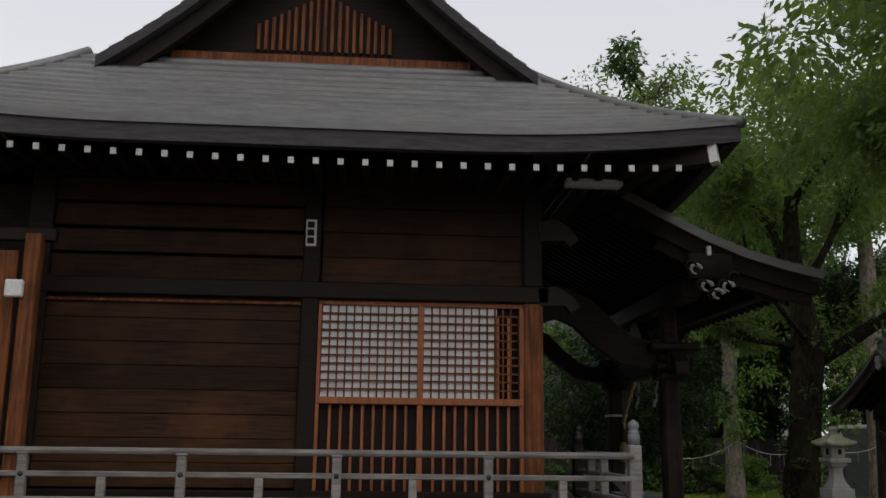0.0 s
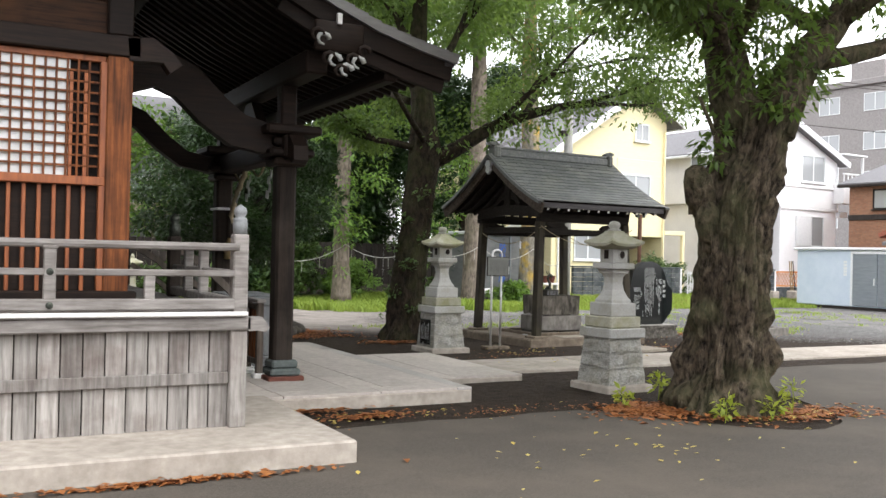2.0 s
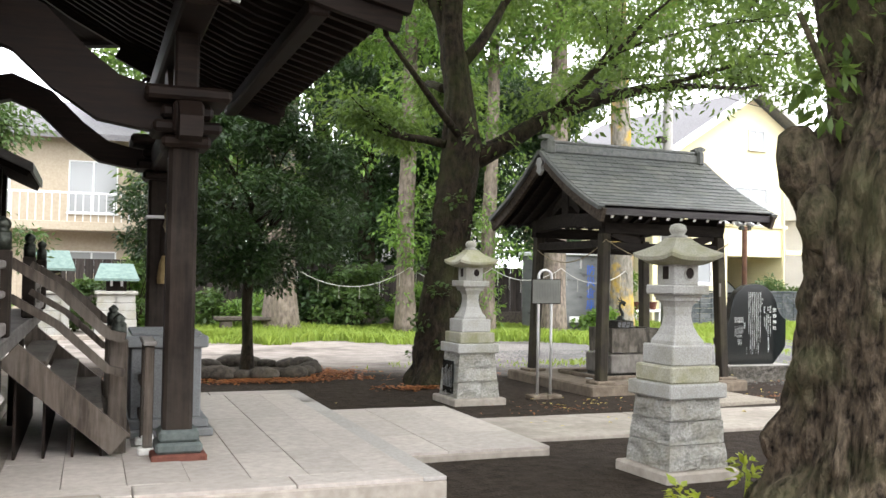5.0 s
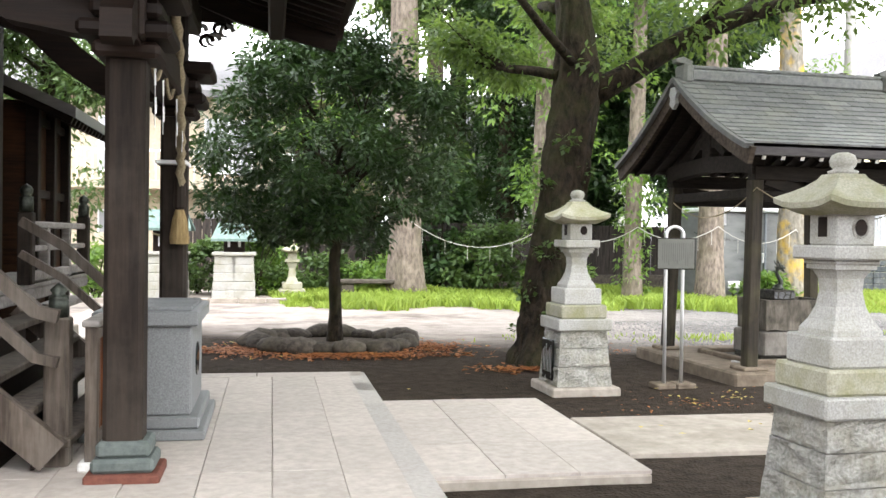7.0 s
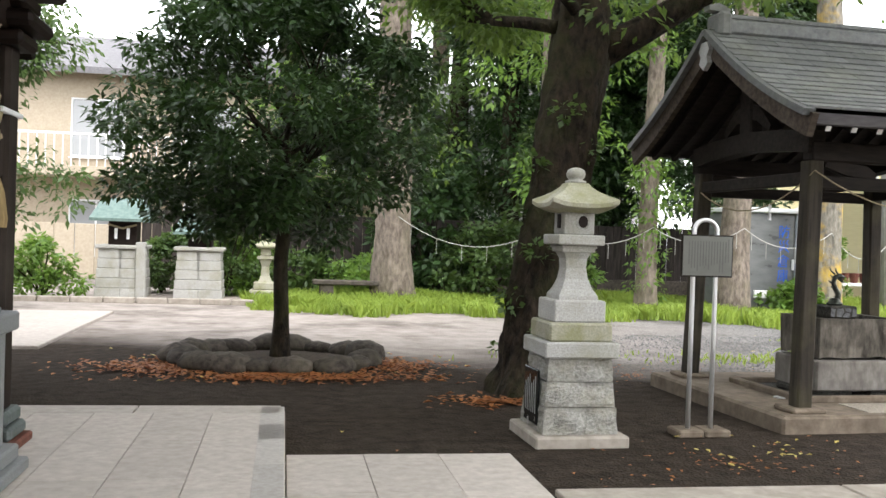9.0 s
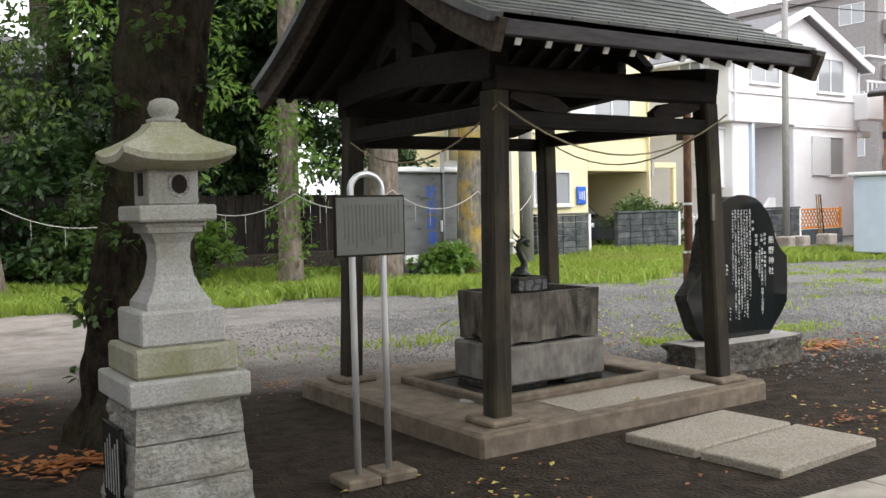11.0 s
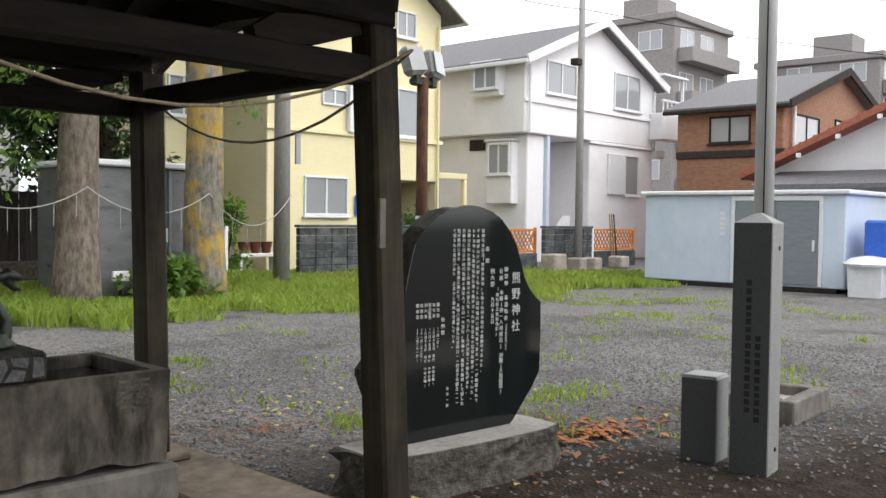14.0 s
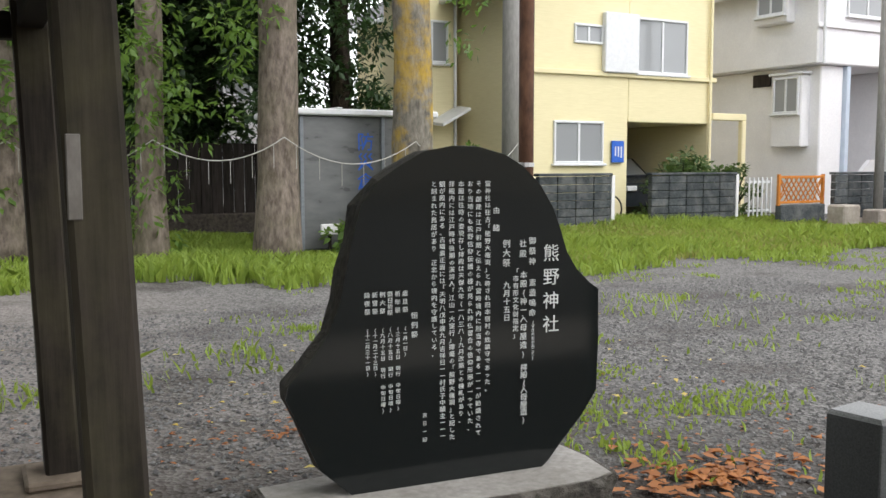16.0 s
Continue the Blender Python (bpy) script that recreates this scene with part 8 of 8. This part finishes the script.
def build_yard():
    # low walls of dark ribbed blocks
    for x0, x1, y in ((20.3, 21.96, 26.0), (22.95, 25.22, 26.0), (26.85, 28.9, 24.9), (17.6, 19.0, 26.6)):
        w = thing("low_wall", "low wall of dark ribbed concrete blocks with pale end post", "wall", ((x0 + x1) / 2, y, 0), group="low block walls")
        n = int((x1 - x0) / 0.39)
        blk = mesh_of("block", Geo().box(-(x1 - x0) / n / 2 + 0.006, (x1 - x0) / n / 2 - 0.006, -0.06, 0.06, 0, 0.142, 0.012), M_block)
        for r in range(6):
            for k in range(n):
                piece("block", blk, w, pose(x0 + (k + 0.5) * (x1 - x0) / n - (x0 + x1) / 2, 0, 0.1 + 0.148 * r))
        part("footing", Geo().box(x0, x1, y - 0.07, y + 0.07, -0.02, 0.1, 0.01), M_conc, w)
        part("coping", Geo().box(x0 - 0.02, x1 + 0.02, y - 0.085, y + 0.085, 0.99, 1.04, 0.012), M_block, w)
        part("end_post", Geo().box(x1 + 0.02, x1 + 0.1, y - 0.05, y + 0.05, 0, 1.0, 0.01), M_wht, w)
    for x0, x1, y in ((25.5, 26.8, 25.1), (29.0, 31.2, 25.0)):
        f = thing("lattice_fence", "orange wooden lattice fence on a low kerb", "fence", ((x0 + x1) / 2, y, 0), group="orange lattice fences")
        part("kerb", Geo().box(x0, x1, y - 0.08, y + 0.08, -0.02, 0.4, 0.015), M_block, f)
        for z in (0.42, 0.92):
            part("rail", Geo().box(x0, x1, y - 0.025, y + 0.025, z, z + 0.05, 0.006), M_orange, f)
        n = int((x1 - x0) / 0.16)
        for k in range(n + 1):
            for s in (-1, 1):
                x = x0 + 0.08 + (x1 - x0 - 0.16) * k / n
                xa, xb = max(x0, min(x1, x - s * 0.2)), max(x0, min(x1, x + s * 0.2))
                part("slat", Geo().tube([(xa, y + 0.012 * s, 0.45), (xb, y + 0.012 * s, 0.93)], 0.014, 4), M_orange, f)
        for x in (x0, x1):
            part("post", Geo().box(x - 0.03, x + 0.03, y - 0.03, y + 0.03, 0.38, 1.0, 0.006), M_orange, f)
    for x, y, w, hh in ((26.3, 24.2, 0.5, 0.42), (27.4, 24.3, 0.3, 0.3), (27.9, 24.2, 0.32, 0.3), (29.3, 24.3, 0.4, 0.3)):
        solid("stone_block", Geo().box(x - w / 2, x + w / 2, y - 0.2, y + 0.2, 0, hh, 0.03), M_conc, "loose grey concrete block by the low wall", "block", group="loose blocks")
    # storage container
    s = thing("storage_shed", "pale blue steel storage shed with grey sliding doors", "shed", (26.2, 19.35, 0))
    part("body", Geo().box(25.0, 27.5, 17.36, 21.15, 0.08, 1.68, 0.02), M_shed, s)
    part("roof", Geo().box(24.9, 27.6, 17.28, 21.22, 1.68, 1.76, 0.02), M_alu, s)
    part("skid", Geo().box(25.05, 27.4, 17.5, 21.2, 0, 0.08, 0.01), M_fence, s)
    for a, b in ((17.8, 18.54), (18.56, 19.3)):
        d = part("door", Geo().box(24.965, 25.0, a, b, 0.12, 1.57, 0.008), M_sheddoor, s)
        part("handle", Geo().box(24.94, 24.965, a + 0.06, a + 0.1, 0.7, 0.9, 0.006), M_alu, d)
    part("door_frame", Geo().box(24.955, 24.998, 17.73, 17.795, 0.1, 1.66, 0.005).box(24.955, 24.998, 19.305, 19.37, 0.1, 1.66, 0.005).box(24.955, 24.998, 17.795, 19.305, 1.575, 1.66, 0.005), M_alu, s)
    for k in range(5):
        part("white_label", Geo().box(24.985, 24.998, 19.5, 19.6, 0.95 + 0.09 * k, 1.02 + 0.09 * k, 0.0), M_alu, s)
    solid("blue_container", Geo().box(25.1, 26.2, 15.9, 17.1, 0, 1.25, 0.04), M_blue, "blue plastic container beside the shed", "container")
    b = thing("plastic_bin", "white lidded plastic bin beside the shed", "bin", (24.8, 16.9, 0))
    part("body", Geo().prism([(24.55, 16.65), (25.05, 16.65), (25.05, 17.15), (24.55, 17.15)], 0, 0.5, None, 1.1), M_alu, b)
    part("lid", Geo().lathe([(0.4, 0.5), (0.42, 0.54), (0.3, 0.63), (0.05, 0.67)], 12, pose(24.8, 16.9, 0)), M_alu, b)
    # grey storage box with blue writing
    sh = thing("disaster_store", "grey panelled disaster store with blue lettering", "storage shed", (16.1, 24.9, 0))
    part("body", Geo().box(15.1, 17.1, 24.1, 25.7, 0.06, 1.86, 0.02), M_shelt, sh)
    part("roof", Geo().box(15.03, 17.17, 24.0, 25.8, 1.86, 1.95, 0.02), M_alu, sh)
    part("ridge_cap", Geo().box(15.6, 15.68, 23.99, 25.81, 1.95, 1.97, 0.006), M_alu, sh)
    for x in (15.12, 16.32, 17.08):
        part("frame", Geo().box(x - 0.025, x + 0.025, 24.07, 24.1, 0.06, 1.86, 0.004), M_sheddoor, sh)
    part("door_handle", Geo().box(16.24, 16.28, 24.06, 24.1, 0.8, 1.0, 0.004), M_alu, sh)
    lettering("blue_lettering", "防災倉庫", 0.26, 0.275, M_blue, sh, pose(16.06, 24.094, 1.42), depth=0.002)
    # dark board fence on a low stone wall
    f = thing("board_fence", "blackened vertical board fence on a low stone wall", "fence", (10, 28.9, 0))
    part("stone_wall", Geo().box(4.2, 19.4, 28.8, 29.1, -0.02, 0.34, 0.03), M_stone, f)
    bd = mesh_of("board", Geo().box(-0.095, 0.095, -0.012, 0.012, 0, 1.25, 0.004), M_fence)
    for k in range(75):
        piece("board", bd, f, pose(4.35 + 0.2 * k - 10, 0.0 + 0.006 * (k % 2), 0.34))
    part("rail", Geo().box(4.2, 19.4, 28.96, 29.0, 1.35, 1.43, 0.006), M_fence, f)
    # cord with hanging strings, slung from trunk to trunk
    cd = thing("boundary_cord", "pale cord with hanging strings slung between trunks", "rope", (13, 25, 1.5))
    knots = [(8.8, 25.12, 1.55), (11.6, 24.86, 1.5), (13.1, 23.7, 1.5), (14.5, 23.03, 1.53), (16.3, 23.06, 1.5), (18.8, 24.35, 1.55)]
    for a, b in zip(knots, knots[1:]):
        a, b = Vector(a), Vector(b)
        path = [a.lerp(b, t) - Vector((0, 0, 1.5 * t * (1 - t) * min(1.3, (b - a).length * 0.45))) for t in np.linspace(0, 1, 13)]
        part("cord", Geo().tube(path, 0.008, 5), M_ropew, cd)
        for p in path[1:-1:2]:
            part("string", Geo().tube([p, p - Vector((0, 0, 0.28))], 0.0042, 4), M_ropew, cd)
    # poles and wires
    for x, y, r, hgt, lb in ((18.8, 24.6, 0.13, 9.0, "thick grey concrete utility pole"), (27.75, 24.5, 0.085, 8.6, "slim grey utility pole with fittings")):
        p = thing("utility_pole", lb, "utility pole", (x, y, 0), group="utility poles")
        part("pole", Geo().tube([(x, y, 0), (x, y, hgt * 0.5), (x, y, hgt)], [r * 1.1, r, r * 0.8], 14), M_pole, p, "", True)
        part("cross_arm", Geo().box(x - 0.7, x + 0.7, y - 0.04, y + 0.04, hgt - 1.0, hgt - 0.9, 0.01), M_pole, p)
        part("fitting", Geo().box(x - 0.32, x - 0.1, y - 0.1, y + 0.1, 4.85, 5.0, 0.01), M_fence, p)
        for s in (-0.6, 0, 0.6):
            part("insulator", Geo().lathe([(0.03, 0), (0.05, 0.04), (0.03, 0.1)], 8, pose(x + s, y, hgt - 0.9)), M_alu, p)
    wi = thing("overhead_wires", "thin dark overhead wires between the poles", "wires", (24, 24.8, 7))
    for dz, dy in ((-0.85, -0.3), (-0.85, 0.3), (-2.4, 0)):
        for a, b in (((18.8, 24.6 + dy, 9.0 + dz), (27.75, 24.5 + dy, 8.6 + dz)), ((27.75, 24.5 + dy, 8.6 + dz), (46, 15 + dy, 8.6 + dz)), ((18.8, 24.6 + dy, 9.0 + dz), (6, 34 + dy, 8.8 + dz))):
            a, b = Vector(a), Vector(b)
            part("wire", Geo().tube([a.lerp(b, t) - Vector((0, 0, 1.6 * t * (1 - t))) for t in np.linspace(0, 1, 11)], 0.012, 4), M_fence, wi)
    pg = thing("picket_gate", "low white picket gate between the block walls", "gate", (26.2, 26.2, 0))
    for k in range(6):
        part("picket", Geo().box(25.86 + 0.13 * k, 25.9 + 0.13 * k, 26.18, 26.21, 0.06, 0.92, 0.006), M_alu, pg)
    for z in (0.2, 0.8):
        part("rail", Geo().box(25.84, 26.57, 26.212, 26.235, z, z + 0.05, 0.004), M_alu, pg)
    # tools, flower pots and small signs by the walls
    for k in range(3):
        solid("garden_tool", Geo().tube([(29.9 + 0.12 * k, 24.85, 0), (29.8 + 0.1 * k, 24.9, 1.35)], 0.02, 6), M_gold if k < 2 else M_fence, "garden tool leaning on the lattice fence", "tool", group="garden tools")
    for k in range(3):
        p = thing("flower_pot", "terracotta flower pot by the yellow house", "flower pot", (20.0 + 0.28 * k, 27.3, 0.45), group="flower pots")
        part("pot", Geo().lathe([(0.08, 0.45), (0.12, 0.66), (0.13, 0.68)], 12, pose(20.0 + 0.28 * k, 27.3, 0)), M_redp, p)
    part("shelf", Geo().box(19.8, 20.8, 27.15, 27.45, 0.38, 0.45, 0.01).box(19.85, 19.9, 27.2, 27.4, 0, 0.38, 0.0).box(20.7, 20.75, 27.2, 27.4, 0, 0.38, 0.0), M_wht, thing("pot_shelf", "low white shelf under the flower pots", "shelf", (20.3, 27.3, 0)))
    bk = thing("bicycle", "white bicycle parked by the garage", "bicycle", (22.3, 26.9, 0))
    for x in (21.95, 22.75):
        part("wheel", Geo().tube([(x + 0.28 * math.cos(a), 26.9, 0.3 + 0.28 * math.sin(a)) for a in np.linspace(0, 2 * math.pi, 17)], 0.018, 5), M_blackr, bk)
    part("frame", Geo().tube([(21.95, 26.9, 0.3), (22.15, 26.9, 0.68), (22.5, 26.9, 0.66), (22.4, 26.9, 0.3), (22.15, 26.9, 0.68)], 0.02, 6).tube([(22.5, 26.9, 0.66), (22.75, 26.9, 0.3)], 0.018, 6), M_alu, bk)
    part("handlebar", Geo().tube([(22.0, 26.7, 0.85), (22.1, 26.9, 0.82), (22.0, 27.1, 0.85)], 0.014, 6).tube([(22.1, 26.9, 0.82), (22.13, 26.9, 0.66)], 0.016, 6), M_steel, bk)
    part("saddle", Geo().box(22.45, 22.68, 26.84, 26.96, 0.76, 0.81, 0.02), M_blackr, bk)
    sb = thing("small_board", "small white board on a peg in the grass", "board", (15.44, 23.87, 0))
    part("peg", Geo().box(15.42, 15.46, 23.9, 23.93, 0, 0.4, 0.004), M_fence, sb)
    part("board", Geo().box(15.3, 15.58, 23.85, 23.9, 0.28, 0.42, 0.006), M_wht, sb)


def build_north_side():
    # side hall
    h = thing("side_hall", "small dark timber side hall with a low eave", "hall", (-0.5, 17.6, 0))
    part("wall", Geo().box(-4, 2.0, 16.9, 18.6, 0.3, 3.0, 0.02), M_darkx, h)
    for y in (16.95, 17.75, 18.55):
        part("post", Geo().box(1.96, 2.1, y - 0.07, y + 0.07, 0.1, 3.0, 0.01), M_dark, h)
    for z in (0.75, 1.9, 2.75):
        part("rail", Geo().box(2.0, 2.05, 16.9, 18.6, z, z + 0.1, 0.008), M_dark, h)
    part("roof", Geo().sheet([[(2.55, 16.6, 2.9), (2.55, 19.0, 2.9)], [(-0.6, 16.6, 4.3), (-0.6, 19.0, 4.3)], [(-4.5, 16.6, 2.9), (-4.5, 19.0, 2.9)]], 0.12), M_copper, h)
    raf = mesh_of("rafter", Geo().box(-0.9, 0, -0.03, 0.03, -0.04, 0.04, 0.005), M_dark)
    for k in range(12):
        piece("rafter", raf, h, pose(2.5 + 0.5, 16.7 + 0.2 * k - 17.6, 2.76, 0, 24, 0))
    part("ledge", Geo().box(2.05, 2.35, 17.1, 18.6, 0.62, 0.68, 0.01), M_grey, h)
    part("base", Geo().box(-4, 2.2, 16.9, 18.7, -0.02, 0.3, 0.02), M_conc, h)
    h.matrix_basis = pose(-0.3, 0, 0) @ h.matrix_basis
    # pale slab path, kerb stones and the small sub-shrines at the back
    tagged(new("pavement_side", mesh_of("pavement_side", Geo().box(1.0, 2.5, 19.4, 24.2, -0.04, 0.04, 0.01), M_pave)), "pale concrete strip beside the side hall", "pavement", kind="structure")
    kerb = thing("kerb_row", "row of low kerb stones before the small shrines", "kerb", (2.5, 26.6, 0))
    st = mesh_of("kerb_stone", Geo().box(-0.29, 0.29, -0.07, 0.07, -0.02, 0.1, 0.015), M_conc)
    for k in range(10):
        piece("kerb_stone", st, kerb, pose(-2.7 + 0.6 * k, 0.0, 0))
    for x, s in ((2.0, 1.0), (3.55, 0.85)):
        p = thing("small_shrine", "little wooden shrine with pale green roof on a block pedestal", "small shrine", (x, 28.2, 0), group="small shrines at the back")
        blk = mesh_of("block", Geo().box(-0.245, 0.245, -0.24, 0.24, 0, 0.195, 0.012), M_granite)
        for r in range(5):
            w = 0.98 - 0.05 * r
            for k in range(2):
                for j in range(2):
                    ob = piece("block", blk, p, pose((k - 0.5) * w * 0.5, (j - 0.5) * w * 0.5, 0.2 * r))
        part("cap", Geo().box(x - 0.5, x + 0.5, 27.7, 28.7, 1.0, 1.08, 0.02), M_granite, p)
        part("cell", Geo().box(x - 0.28 * s, x + 0.28 * s, 27.95, 28.5, 1.08, 1.08 + 0.5 * s, 0.01), M_dark, p)
        part("green_roof", Geo().sheet([[(x - 0.6 * s, 27.6, 1.52 * s + 0.1), (x + 0.6 * s, 27.6, 1.52 * s + 0.1)], [(x - 0.45 * s, 28.2, 1.95 * s + 0.1), (x + 0.45 * s, 28.2, 1.95 * s + 0.1)], [(x - 0.6 * s, 28.8, 1.52 * s + 0.1), (x + 0.6 * s, 28.8, 1.52 * s + 0.1)]], 0.06), mat("pale_verdigris", (0.11, 0.165, 0.148), (0.18, 0.245, 0.22), 0.6, (10, 10, 10), 0.1, vary=0.05), p)
        part("rope", Geo().tube([(x - 0.28, 27.9, 1.5), (x, 27.9, 1.42), (x + 0.28, 27.9, 1.5)], 0.025, 6), M_rope, p)
        for k in (-0.12, 0.12):
            part("paper", Geo().box(x + k - 0.03, x + k + 0.03, 27.88, 27.89, 1.2, 1.42, 0.0), M_paperw, p)
    solid("stone_marker", Geo().box(2.3, 2.5, 27.7, 27.9, 0, 1.15, 0.02), M_granite, "slim pale stone marker post", "stone post")
    for x, y, s in ((4.9, 28.4, 0.72), (-0.6, 27.6, 0.72)):
        p = thing("small_lantern", "small weathered stone lantern among bushes", "stone lantern", (x, y, 0), group="small lanterns at the back")
        q = lambda name, g: part(name, g, M_granitem, p, "", False, False)
        q("base", Geo().box(-0.32, 0.32, -0.32, 0.32, 0, 0.2, 0.03).box(-0.24, 0.24, -0.24, 0.24, 0.2, 0.36, 0.02))
        q("post", square_loft(Geo(), [(0.3, 0.36, 0), (0.18, 0.5, 0), (0.16, 0.7, 0), (0.26, 0.84, 0), (0.34, 0.86, 0), (0.34, 0.92, 0)]))
        q("fire_box", Geo().box(-0.11, 0.11, -0.11, 0.11, 0.92, 1.08, 0.01))
        q("cap", square_loft(Geo(), [(0.3, 1.08, 0), (0.48, 1.11, 1), (0.48, 1.14, 1), (0.25, 1.22, 0), (0.1, 1.27, 0)], 0.03))
        q("finial", Geo().lathe([(0.05, 1.27), (0.06, 1.31), (0.03, 1.37), (0.005, 1.39)], 10))
    bench = thing("stone_bench", "low dark stone bench in the grass", "bench", (7.0, 28.0, 0))
    part("seat", Geo().box(5.9, 7.9, 27.8, 28.2, 0.36, 0.46, 0.02), M_stone, bench)
    for x in (6.2, 7.6):
        part("leg", Geo().box(x - 0.15, x + 0.15, 27.85, 28.15, 0, 0.36, 0.02), M_stone, bench)
    # pale slab fence near the flats
    f = thing("slab_wall", "pale plank wall before the flats", "wall", (1.5, 33, 0))
    for k in range(26):
        part("board", Geo().box(-5 + 0.5 * k, -4.52 + 0.5 * k, 33, 33.06, 0.1, 1.5, 0.01), M_bge, f)


before = made()
build_houses()
build_yard()
settle(before, YARD, ("beige_apartment", "pale_house", "far_house"))
build_north_side()
